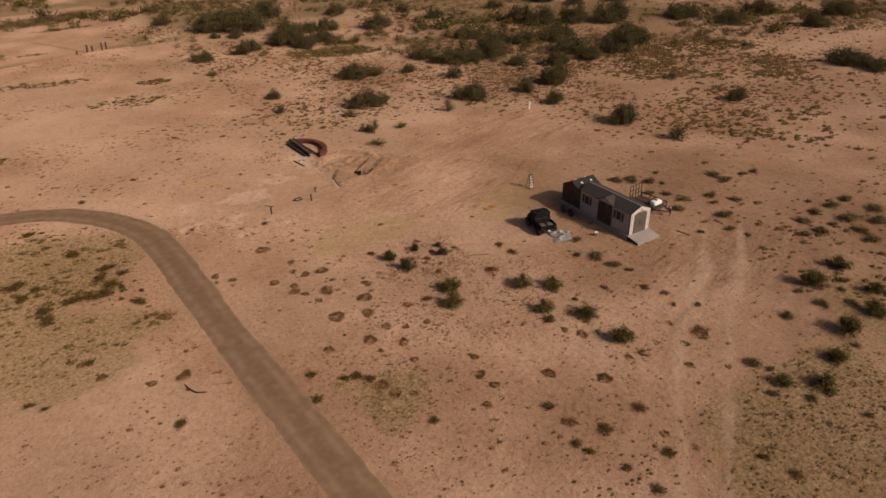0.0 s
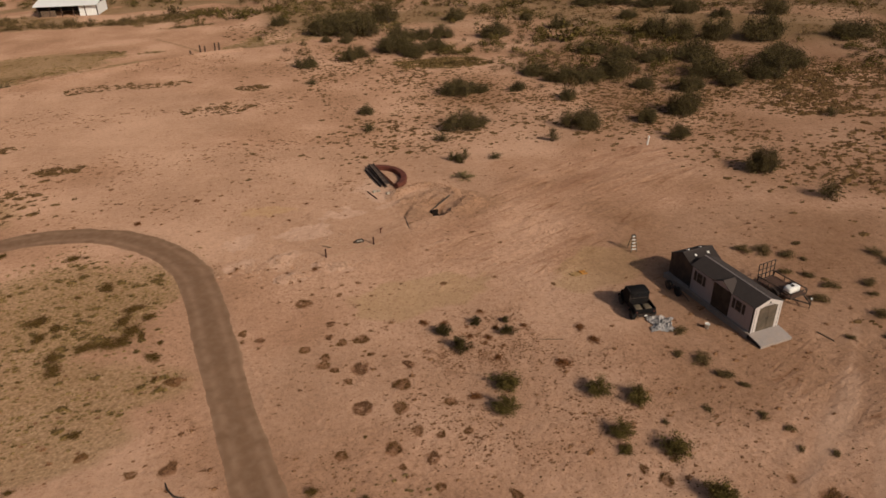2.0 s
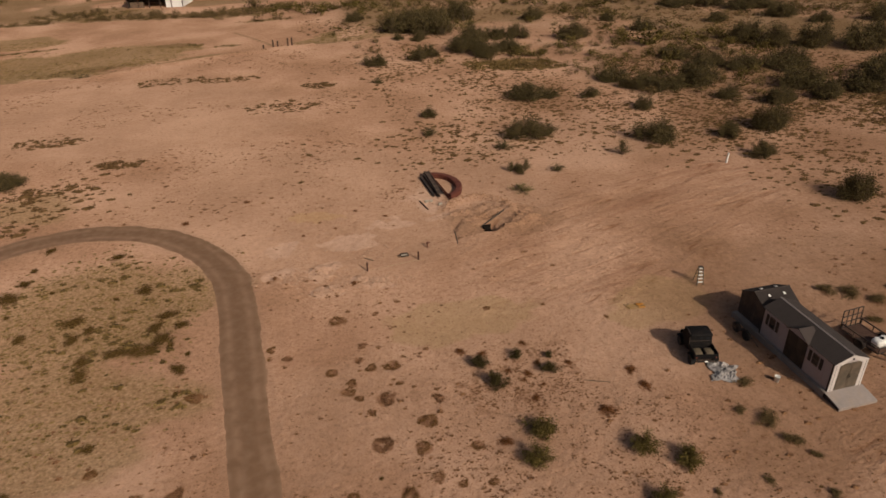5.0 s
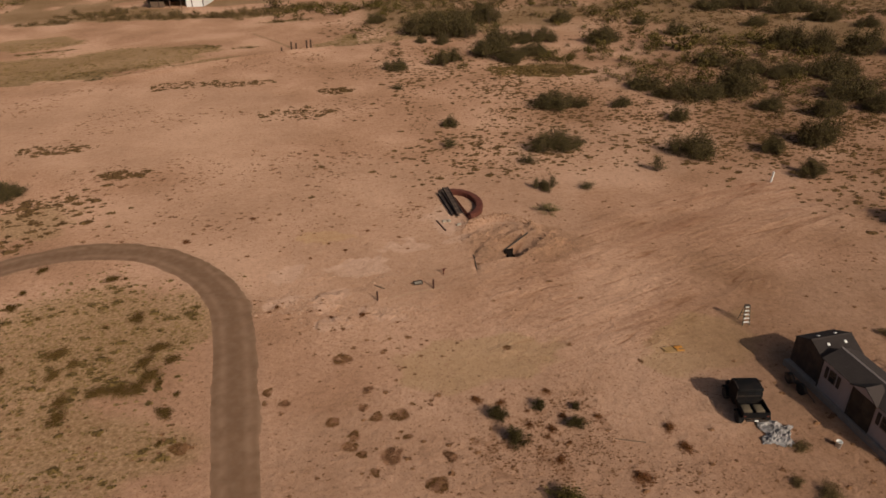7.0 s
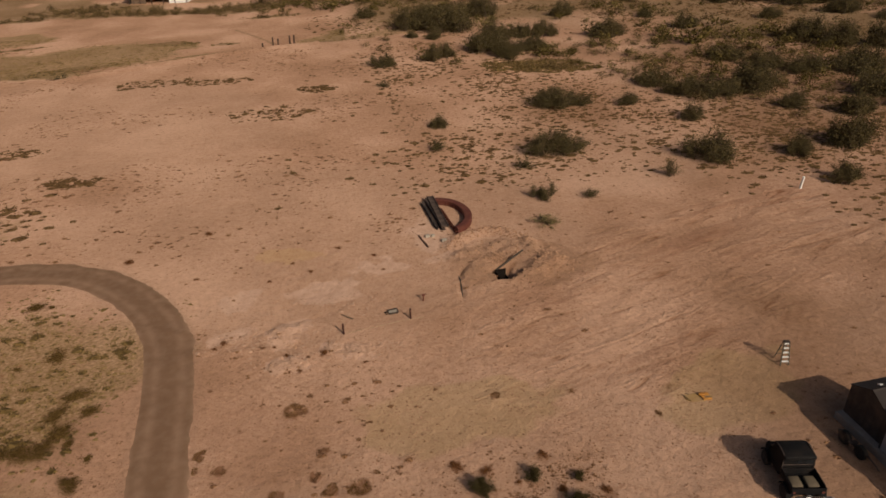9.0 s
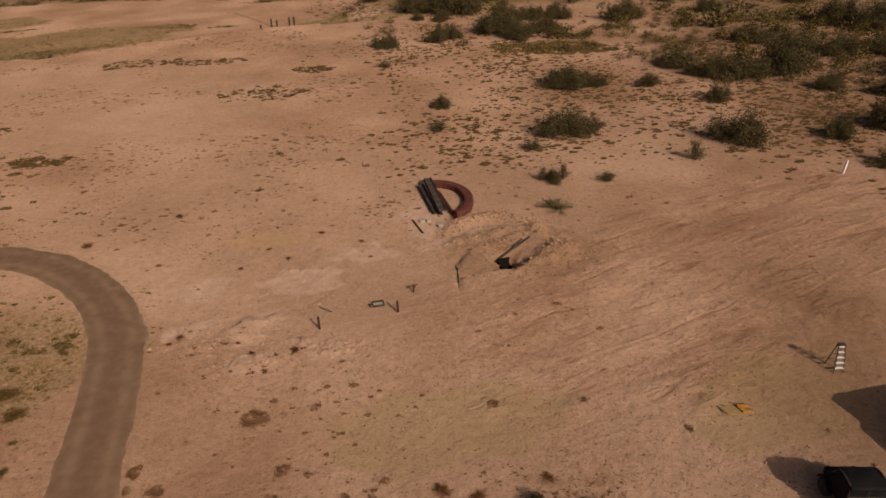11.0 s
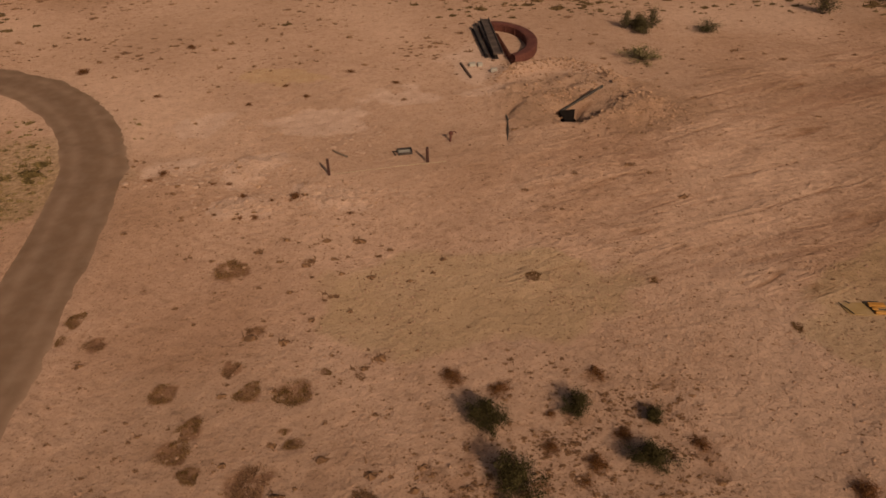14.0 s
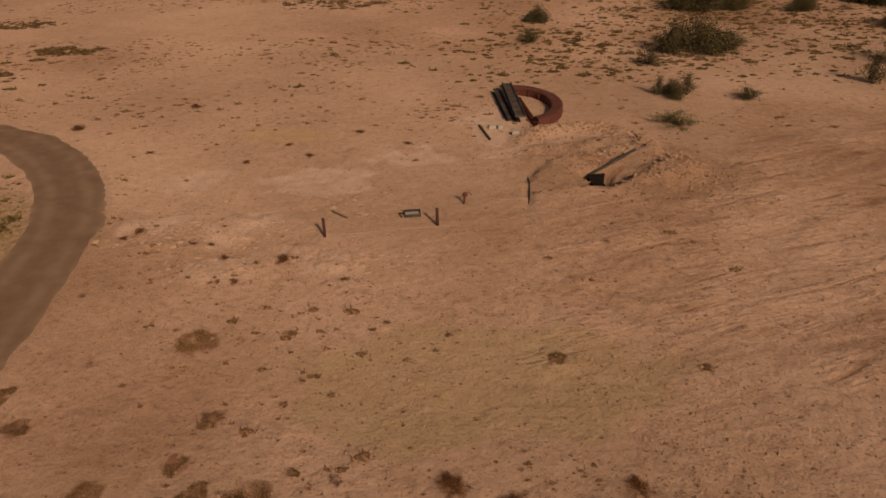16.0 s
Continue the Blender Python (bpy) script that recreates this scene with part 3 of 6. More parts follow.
def thing(name, m, label, category, group="", kind=""):
    ob = new(name)
    ob.matrix_world = m
    return tagged(ob, label, category, group, kind)


def box(bm, lo, hi, m=None, bevel=0.0):
    made = bmesh.ops.create_cube(bm, size=1.0)["verts"]
    size, mid = [h - a for a, h in zip(lo, hi)], [(a + h) / 2 for a, h in zip(lo, hi)]
    for v in made:
        v.co = Vector((v.co.x * size[0] + mid[0], v.co.y * size[1] + mid[1], v.co.z * size[2] + mid[2]))
    if bevel:
        edges = list({e for v in made for e in v.link_edges})
        got = bmesh.ops.bevel(bm, geom=edges, offset=bevel, segments=2, affect="EDGES", profile=0.5)
        made = list({v for f in got["faces"] for v in f.verts} | {v for v in made if v.is_valid})
    if m is not None:
        for v in made:
            v.co = m @ v.co
    return made


def tube(bm, points, radius, sides=8, cap=True):
    """A round bar along a broken line; radius may be a list."""
    pts = [Vector(p) for p in points]
    rad = radius if isinstance(radius, (list, tuple)) else [radius] * len(pts)
    rings = []
    up = Vector((0, 0, 1))
    for k, p in enumerate(pts):
        d = (pts[min(k + 1, len(pts) - 1)] - pts[max(k - 1, 0)]).normalized()
        a = d.cross(up if abs(d.z) < 0.9 else Vector((1, 0, 0))).normalized()
        b = d.cross(a)
        rings.append([bm.verts.new(p + (a * math.cos(2 * math.pi * j / sides) + b * math.sin(2 * math.pi * j / sides)) * rad[k]) for j in range(sides)])
    for r, s in zip(rings, rings[1:]):
        for j in range(sides):
            bm.faces.new((r[j], r[(j + 1) % sides], s[(j + 1) % sides], s[j]))
    if cap:
        bm.faces.new(rings[0][::-1])
        bm.faces.new(rings[-1])


def lathe(bm, profile, sides=20, m=None):
    """A turned shape from (radius, height) pairs."""
    rings = []
    for r, z in profile:
        rings.append([bm.verts.new((m or Matrix()) @ Vector((r * math.cos(2 * math.pi * j / sides), r * math.sin(2 * math.pi * j / sides), z))) for j in range(sides)])
    for a, b in zip(rings, rings[1:]):
        for j in range(sides):
            bm.faces.new((a[j], a[(j + 1) % sides], b[(j + 1) % sides], b[j]))
    bm.faces.new(rings[0][::-1])
    bm.faces.new(rings[-1])


def solid(bm, outline, depth, m):
    """An outline in x and z, drawn out along y by depth, laid by m."""
    front = [bm.verts.new(m @ Vector((x, 0, z))) for x, z in outline]
    back = [bm.verts.new(m @ Vector((x, depth, z))) for x, z in outline]
    bm.faces.new(front)
    bm.faces.new(back[::-1])
    for k in range(len(outline)):
        j = (k + 1) % len(outline)
        bm.faces.new((front[j], front[k], back[k], back[j]))


def on_ground(x, y):
    return float(terrain(np.array([x]), np.array([y]))[0])


# ---- plants ----
def mesh_of(name, verts, faces, mat):
    me = bpy.data.meshes.new(name)
    me.from_pydata(verts, [], faces)
    me.materials.append(mat)
    return me


def bush_meshes(seed, leaves, mat, height, leaf=1.0, fuzz=0.75):
    """A desert bush one metre across: thin stems that fan out from the base, and many small leaf sprays."""
    rng = random.Random(seed)
    bm = bmesh.new()
    sprays = []
    for k in range(21):
        a, lean = rng.uniform(0, 6.283), rng.uniform(0.15, 1.0)
        reach = 0.52 * lean * rng.uniform(0.55, 1.12)
        top = height * (1.08 - 0.6 * lean ** 2) * rng.uniform(0.42, 1.12)
        pts = []
        for t in (0, 0.35, 0.7, 1.0):
            r = reach * t ** 1.1
            pts.append((r * math.cos(a) + 0.03 * rng.uniform(-1, 1) * t, r * math.sin(a) + 0.03 * rng.uniform(-1, 1) * t, top * t ** 0.85))
        tube(bm, pts, [0.011, 0.008, 0.006, 0.003], 4, False)
        sprays += [(Vector(pts[1]).lerp(Vector(pts[3]), f), 0.035 + 0.085 * rng.random()) for f in (0.2, 0.45, 0.7, 0.88, 1.0)]
    stems = bpy.data.meshes.new("trunk")
    bm.to_mesh(stems)
    bm.free()
    stems.materials.append(TWIG)
    verts, faces = [], []
    for k in range(leaves):
        p, r = sprays[k % len(sprays)]
        q = p + Vector((rng.gauss(0, 1), rng.gauss(0, 1), rng.gauss(0, 0.75))) * r * fuzz
        q.z = max(q.z, 0.015)
        d = Vector((rng.uniform(-1, 1), rng.uniform(-1, 1), rng.uniform(-0.2, 1))).normalized()
        w = d.cross(Vector((rng.uniform(-1, 1), rng.uniform(-1, 1), rng.uniform(-1, 1)))).normalized()
        size = leaf * rng.uniform(0.018, 0.038)
        n = len(verts)
        verts += [tuple(q - d * size), tuple(q + w * size * 0.42), tuple(q + d * size), tuple(q - w * size * 0.42)]
        faces.append((n, n + 1, n + 2, n + 3))
    return stems, mesh_of("crown", verts, faces, mat)


BUSHES = [bush_meshes(100 + k, 1900, LEAF_FAR, 0.42 + 0.05 * (k % 4), 0.85, 1.25) for k in range(9)]
FINE_BUSHES = [bush_meshes(120 + k, 9000, LEAF_DARK, 0.52 + 0.05 * (k % 3), 0.55, 0.85) for k in range(5)]
MID_KIT = [bush_meshes(130 + k, 5200, LEAF, 0.50 + 0.05 * (k % 3), 0.8, 0.9) for k in range(5)]
DEAD_BUSHES = [bush_meshes(250 + k, 2600, LEAF_RUST, 0.42, 0.75, 0.95) for k in range(2)]
DRY_BUSHES = [bush_meshes(200 + k, 2600, LEAF_DRY, 0.55, 0.7) for k in range(2)]


def add_bush(x, y, width, height, label, group, rng, kit):
    """One bush; a broad one is a clump of several that grow together."""
    if width >= 2.6:
        height = min(height, 0.52 * width)
    ob = thing("bush", Matrix.Translation((x, y, on_ground(x, y) - 0.03)), label, "bush", group)
    if width < 2.6:
        spots = [(0, 0, width, height)]
    else:
        n = 4 if width < 4.5 else 6
        spots = []
        for k in range(n):
            a = 6.283 * k / n + rng.uniform(-0.4, 0.4)
            r = 0.27 * width * rng.uniform(0.6, 1.15)
            spots.append((r * math.cos(a), 0.75 * r * math.sin(a), width * rng.uniform(0.36, 0.52), height * rng.uniform(0.7, 1.05)))
        spots.append((rng.uniform(-0.1, 0.1) * width, 0, width * 0.5, height * 1.05))
    for sx, sy, w, h in spots:
        stems, foliage = rng.choice(kit)
        rise = on_ground(x + sx, y + sy) - on_ground(x, y)
        place = Matrix.LocRotScale((sx, sy, rise), Euler((0, 0, rng.uniform(0, 6.283))), (w, w, h / 0.6))
        for name, me in (("trunk", stems), ("crown", foliage)):
            o = new(name, me)
            o.parent = ob
            o.matrix_local = place
    return ob


def ring_mesh(seed, mat, blades):
    """A dead tussock one metre across: a ragged rim of dark thatch, broken on one side, round a bare heart with a few stubs."""
    rng = random.Random(seed)
    verts, faces = [], []
    gap, wide, oval = rng.uniform(0, 6.283), rng.uniform(0.3, 1.5), rng.uniform(0.65, 1.0)
    wave = [(rng.uniform(0.02, 0.08), k, rng.uniform(0, 6.283)) for k in (2, 3, 5)]
    for k in range(blades):
        a = rng.uniform(0, 6.283)
        off = abs((a - gap + 3.1416) % 6.283 - 3.1416)
        if off < wide and rng.random() < 0.85:
            continue
        thick = 0.035 + 0.035 * min(1.0, off / 1.5)
        r = 0.40 + sum(m * math.sin(q * a + p) for m, q, p in wave) + rng.gauss(0, thick)
        if rng.random() < 0.26:
            r = 0.4 * math.sqrt(rng.random())
        x, y = r * math.cos(a), oval * r * math.sin(a)
        b, lean, h, w = rng.uniform(0, 6.283), rng.uniform(0.4, 1.8), 0.075 * rng.uniform(0.3, 1.0), rng.uniform(0.006, 0.014)
        n = len(verts)
        verts += [(x - w * math.sin(b), y + w * math.cos(b), -0.01), (x + w * math.sin(b), y - w * math.cos(b), -0.01), (x + lean * h * math.cos(b), y + lean * h * math.sin(b), h)]
        faces.append((n, n + 1, n + 2))
    return mesh_of("grass_ring", verts, faces, mat)


TUSSOCKS_MESH = [bush_meshes(300 + k, 4200, LEAF_BROWN, 0.5, 0.75, 1.0)[1] for k in range(5)]
CLUMPS_MESH = [bush_meshes(320 + k, 5200, LEAF_CLUMP, 0.5, 0.62, 0.9)[1] for k in range(4)]
GREEN_MESH = [bush_meshes(330 + k, 4200, LEAF_CLUMP, 0.4, 0.72, 1.1)[1] for k in range(4)]
RINGS_MESH = [ring_mesh(340 + k, BLADE_RUST if k % 3 == 2 else BLADE_RING, 1700 + 350 * (k % 4)) for k in range(12)]


def add_grass(name, kit, x, y, width, high, label, category, group, rng):
    ob = new(name, rng.choice(kit))
    ob.matrix_world = Matrix.LocRotScale((x, y, on_ground(x, y)), Euler((0, 0, rng.uniform(0, 6.283))), (width * rng.uniform(0.95, 1.15), width * rng.uniform(0.8, 1.0), high * width))
    return tagged(ob, label, category, group)


# plants: x, y, width (and height, where it is not the usual one)
NEAR_BUSHES = [(5.8, -13.3, 1.2), (6.3, -15.2, 1.46), (8.2, -12.9, 0.9), (10.2, -13.2, 0.68), (9.8, -14.6, 1.18)]
# The tuft at (9.3, -13.7) also draws part of a near bush's shadow.
DEAD_TUFTS = [(6.2, -12.1, 0.69), (8.5, -14.6, 0.67), (7.4, -14.1, 0.49), (8.1, -15.1, 0.39), (11.2, -14.1, 0.55), (9, -11.6, 0.64), (7.5, -13, 0.37), (9.1, -15.7, 0.4), (9.3, -13.7, 0.56), (4.9, -11.6, 0.74), (8.3, -16.8, 0.68), (11.9, -18.6, 1.06), (14.9, -17.1, 0.97), (14.6, -15.6, 0.86), (5.7, -19.8, 0.88)]
# Brown tufts added to draw dark, shadowed holes in the pad.
PAD_DARK_SPOTS = [(-3.3, 8.7, 0.47), (-3.2, -1.8, 0.49), (-2, -2.2, 0.31), (-3, -3.3, 0.34), (-2.4, -3.3, 0.39), (-1.1, -2, 0.71), (-4, -0.9, 0.37), (-4.6, -0.9, 0.41), (-4.7, 6.5, 0.45), (-2, 7.3, 0.45), (-0.1, 10.3, 0.55), (-9.7, 7.8, 0.46), (-9.8, 14.5, 0.73), (-14.8, 11.2, 0.87), (-7.4, -0.4, 0.51), (-6.9, -0.1, 0.52), (2.4, 8.7, 0.47), (2.9, 6.7, 0.34), (1.2, -3.2, 0.34), (-4.4, -2.7, 0.26)]
MID_BUSHES = [(7.8, -19.6, 2.11), (7, -21.4, 1.78), (12.7, -21.8, 1.74), (14.4, -22.9, 1.89), (12.2, -25.2, 1.54), (11.8, -26.3, 1), (14.4, -27.3, 2.09), (14.4, -30.7, 2.14), (35.1, -31.7, 1.99), (31.1, -32.3, 2.49), (34.1, -35.2, 1.55), (31.5, -36.7, 2.18), (19.9, -38.6, 1.29), (21.8, -40, 1.81), (24.8, -38.9, 1.84), (28, -37.3, 2.39)]
FAR_BUSHES = [(24.4, 39, 6.21, 2.04), (27.2, 38.5, 2.73, 1.46), (32.5, 37.3, 2.75, 1.3), (38, 43.9, 5.95, 1.91), (39.8, 39.3, 4.94, 2.16), (42.9, 38, 5.78, 2.48), (47.9, 38.7, 6.8, 3.5), (48.8, 32.3, 4.05, 1.52), (36.8, 31, 3.39, 1.41), (20.2, 25.3, 5.32, 1.99), (22.9, 25.3, 2.01, 1.26), (16.6, 22, 1.9, 0.85), (33.8, 20.9, 5.73, 2.13), (28.3, 17.5, 1.58, 1.42), (41.6, 19.8, 3.49, 1.83), (47.4, 20.7, 5.11, 3.28), (41.7, 13.5, 3.29, 1.58), (43.9, 2.6, 4.3, 2.3), (16.6, 15.6, 2.34, 1.1), (20.4, 15, 1.65, 0.62), (15.6, 11, 2.2, 0.74), (10.8, 34.5, 2.51, 1.18), (9.6, 28, 2, 1)]
FAR_BUSHES_B = [(6.8, 61.1, 4.14, 1.72), (6.1, 50.9, 1.68, 0.94), (13.7, 62.1, 3.74, 2.1), (15.8, 63.8, 3.33, 2.14), (16.4, 88.7, 6.88, 3.01), (21, 90, 8.14, 3.05), (25.8, 91.3, 7.09, 3.1), (24.7, 71.6, 6.15, 3.08), (29.2, 73.5, 5.24, 2.36), (12.6, 77.6, 2.64, 1.19), (41.7, 70.2, 6.85, 2.77), (56.2, 72.9, 5.04, 2.1), (53, 82.2, 3.53, 1.59), (39.9, 87.8, 5.32, 2.22), (52.2, 52.9, 5.78, 1.81), (68.2, 60.1, 6.47, 3.24), (70.2, 55.1, 6.33, 3.16), (76.5, 53.8, 7.53, 3.63), (84, 51.4, 8.8, 3.71), (64.5, 43.5, 7.63, 2.86)]
FAR_BUSHES_D = [(13.5, 84.2, 8.45, 3.55), (19.4, 81.2, 9.39, 3.94), (22.4, 66.4, 7.16, 3.01), (24.2, 61.8, 5.48, 2.3), (28.5, 64.5, 5.06, 2.13), (15.8, 75.6, 3.39, 1.42), (32.7, 73, 5.01, 2.1)]
FAR_BUSHES_C = [(60.7, 34.1, 7.89, 2.96), (53.9, 29, 4.87, 2.43), (60.6, 29.2, 5.07, 2.22), (67.6, 30.8, 7.12, 3), (76.8, 38.8, 5.92, 2.22), (72.5, 92.8, 7.93, 2.48), (77.9, 90.9, 7.98, 2.49), (85.2, 85.9, 10.61, 3.18), (85.3, 76.4, 7.58, 2.84), (89.5, 70.3, 4.98, 1.87), (100.9, 68.2, 6.45, 2.9), (71.9, 75.8, 4.8, 1.62), (-33.8, 24.1, 4.73, 1.52), (-37.3, 66.3, 2.99, 1.2), (6.2, 97.8, 4.24, 1.64), (54.7, 47.2, 5.61, 2.1), (57.7, 44.4, 5.57, 1.95), (29.9, 63.1, 2.43, 1.46)]
RIGHT_BUSHES = [(45.4, -4.7, 2.3, 2.0), (62.7, 2.0, 3.4, 1.6), (92.1, 6.3, 8.22, 2.47), (92.1, 1.9, 5.05, 1.89), (73, 34.2, 8.4, 3.15), (98.4, 46, 8.82, 2.84), (100.8, 36.8, 7.36, 2.3), (112.8, 40.2, 7.91, 2.97), (125.8, 31.8, 8.19, 3.07), (111.7, 26.6, 6.24, 2.34), (63.2, 13.8, 2.2, 0.92)]
TUSSOCKS = [(31.6, -10.4, 1.66), (33.1, -11, 1.89), (34.3, -12, 1.66), (35, -13.1, 0.99), (36.4, -10.9, 0.91), (33.6, -15.1, 1.38), (32.3, -14.1, 1.28), (34, -16.9, 1.46), (31.9, -18.2, 1.72), (40.9, -14.2, 1.57), (40.9, -15.7, 1.66), (43.6, -15.4, 1.13), (45.2, -15.5, 1.37), (37, -17.6, 1.58), (38.1, -19.2, 1.36), (36, -18.7, 0.93), (34.7, -21.2, 1.99), (33.1, -23.1, 1.15), (30.5, -22.3, 0.86), (33.5, -24.6, 0.75)]
TUSSOCKS_B = [(43.5, -22.8, 0.93), (44.5, -24.4, 1.74), (47, -24.3, 1.66), (41.9, -24.6, 1.7), (39.7, -25.1, 1.76), (43.4, -26.8, 2.16), (41.4, -26.8, 1.07), (39.1, -27.2, 1.71), (37.5, -27, 1.41), (42.3, -28.8, 1.71), (47.1, -26.8, 1.92), (45.1, -28.3, 2.15), (41.4, -30.4, 1.85), (39.9, -32.1, 0.89)]
TUSSOCKS_C = [(33.6, -33.2, 1.26), (29.5, -32.3, 1.07), (32.4, -33.8, 0.82), (29.5, -34.3, 1.35), (31.5, -35.2, 0.96), (26.1, -34, 1.32), (20.6, -18.1, 1.13), (19.1, -20.2, 0.9), (20.1, -21.2, 1.7), (20.5, -22.7, 1.5), (21.1, -23.9, 0.87), (17.8, -25, 0.75), (20.3, -26.5, 0.91), (21, -27.8, 0.74), (20.5, -29.2, 0.56), (22, -30, 0.64), (14.9, -25.2, 0.65), (20, -36.5, 1.41), (20.4, -37.4, 0.76), (18.6, -38.9, 1), (27.1, -38.4, 0.8), (20.3, -40.4, 1.05)]
CLUMPS = [(-1.1, -21, 0.42), (6.6, -33.4, 1.04), (11, -36.1, 1.1), (8.2, -36.4, 1.06), (6.1, -36.5, 0.79), (6.4, -37.3, 0.84), (10, -39.4, 1.02), (7.3, -39.1, 0.76), (7.7, -41, 0.9), (21.7, -42.8, 0.76), (14, -42.1, 0.77), (14.5, -43.7, 0.81), (-4.4, -23.9, 0.97), (-4.9, -26.2, 0.8), (-2.8, -25.2, 0.83), (-2, -25.4, 0.97), (-1.4, -26, 0.83), (0.3, -31.1, 0.77)]
LEFT_CLUMPS = [(-25.1, 8.5, 1.33), (-19.4, 6.2, 1.4), (-18.4, 6.1, 0.65), (-25.4, 5.3, 0.9), (-25.6, 3.3, 1.4), (-25.8, 1.1, 2.19), (-23.1, 1.6, 0.77), (-16.2, 0.3, 1.63), (-18.2, -0.3, 0.68), (-25.3, -1.2, 0.81), (-20.5, -2.9, 1.76), (-19.1, -4.1, 1.18), (-23.5, -4.2, 1.39), (-14.1, -3.3, 1.71), (-14.7, -4.7, 1.58), (-13.1, -4.8, 1.19), (-14.1, -6.1, 1.7), (-16.8, -7.2, 1.5), (-15.7, -7.3, 1.65), (-14.7, -7.1, 1.51), (-20, -5.1, 1.54), (-13.4, -7, 0.84), (-18.5, -9.2, 1.58), (-18.7, -7.8, 1.4), (-12.7, -9.6, 1.38), (-12.2, -8.1, 0.67), (-12.4, -12.1, 0.62), (-20.4, -9.6, 0.5), (-16.3, -15.7, 0.95), (-19.8, -18.3, 0.76), (-19, -19.1, 0.69), (-12.3, -24.3, 1.02)]
RINGS = [(-5.9, -10, 0.66), (-3.2, -12, 0.73), (-0.8, -12, 0.76), (-1.5, -11.1, 0.6), (0.5, -12.1, 1.02), (1.3, -11.3, 0.34), (2.3, -11.5, 0.34), (-2.1, -13.2, 0.72), (-2.3, -14, 0.83), (-1.7, -14.7, 0.62), (-0.1, -15, 1.11), (2.8, -15.6, 0.85), (0.8, -13.8, 0.48), (0.4, -13.4, 0.26), (-6.9, -8.9, 0.66), (-7, -9.8, 0.4), (-1.1, -9.6, 0.57), (11.7, -7.6, 0.39), (7.7, -7.2, 0.51), (15.4, -9.9, 0.42), (-2.6, -6.5, 1.2), (-1.1, -16, 0.6), (1.9, -17.4, 1.18), (-0.8, -18.6, 1.14), (1.3, -19.2, 0.88), (4.2, -19.7, 0.82), (1.7, -21.4, 0.84), (2.9, -22.1, 0.65), (4.4, -22.3, 0.53), (0.2, -22.3, 0.99)]
RINGS_B = [(-2.6, -21.9, 0.7), (0.3, -23.7, 0.51), (-11.3, -20, 1.11), (-13.2, -19.8, 0.64), (-15.8, -17.7, 0.73), (5.2, -27.2, 0.72), (4.6, -28.9, 0.76), (4.9, -30.2, 0.68), (8.4, -30.9, 0.83), (11, -33, 0.89), (3.6, -31.4, 0.53), (9.1, -33, 0.4), (6.8, -35, 0.95), (19.6, -32.5, 1.5), (16.4, -34.6, 0.63), (18.4, -35.9, 0.49), (18.5, -30.6, 0.69), (17.8, -32.8, 0.66), (11.5, -39.7, 0.49), (10.8, -38.2, 0.62), (13.7, -32.2, 0.72), (14.8, -32.3, 0.72), (12, -27.8, 0.61), (12.7, -28.7, 0.9), (-0.6, -27.9, 0.94), (-1, -26.8, 0.89), (0.3, -28.4, 0.54), (1.8, -25.6, 0.65), (-11.2, -12.7, 1.03), (2, -23.6, 0.82)]


def plant_all():
    rng = random.Random(5)
    far = "dark olive desert bush in the brush beyond the clearing"
    for x, y, w in NEAR_BUSHES:
        add_bush(x, y, 1.12 * w, 0.62 * w, "dusty dark green desert bush on bare soil", "bushes of the clearing", rng, FINE_BUSHES)
    for x, y, w in DEAD_TUFTS:
        add_bush(x, y, 1.1 * w, 0.34 * w, "small dead brown bush on speckled soil", "dead bushes", rng, DEAD_BUSHES)
    # The pad's shadowed holes, drawn as low brown tufts.
    for x, y, w in PAD_DARK_SPOTS:
        add_bush(x, y, 1.1 * w, 0.34 * w, "low brown tuft added for a shadowed hole in the pale scraped pad", "dead bushes on the pad", rng, DEAD_BUSHES)
    for x, y, w in MID_BUSHES:
        add_bush(x, y, w, 0.5 * w, "low dark green desert bush on sandy soil", "bushes of the clearing", rng, MID_KIT)
    for rows in (FAR_BUSHES, FAR_BUSHES_B, FAR_BUSHES_C, FAR_BUSHES_D, RIGHT_BUSHES):
        for x, y, w, h in rows:
            dry = abs(x - 15.6) < 0.3 and abs(y - 11.0) < 0.4
            add_bush(x, y, 1.12 * w, h, "yellowing dry desert bush beside the dig" if dry else far, "far brush", rng, DRY_BUSHES if dry else BUSHES)
    for rows, name, kit, high, label, category, group in (
        (TUSSOCKS + TUSSOCKS_B + TUSSOCKS_C, "grass_tussock", TUSSOCKS_MESH, 0.42, "low dark brown-green grass tussock on sandy soil", "grass tussock", "grass tussocks"),
        (CLUMPS, "grass_clump", CLUMPS_MESH, 0.45, "low round dark olive clump of dry grass", "grass clump", "grass clumps"),
        (LEFT_CLUMPS, "grass_clump", GREEN_MESH, 0.3, "dark olive grass clump inside the road's bend", "grass clump", "grass clumps"),
        (RINGS + RINGS_B, "grass_ring", RINGS_MESH, 1.0, "rust-brown ring of dead grass with a bare heart", "grass ring", "grass rings"),
    ):
        for x, y, w in rows:
            add_grass(name, kit, x, y, w, high, label, category, group, rng)


plant_all()


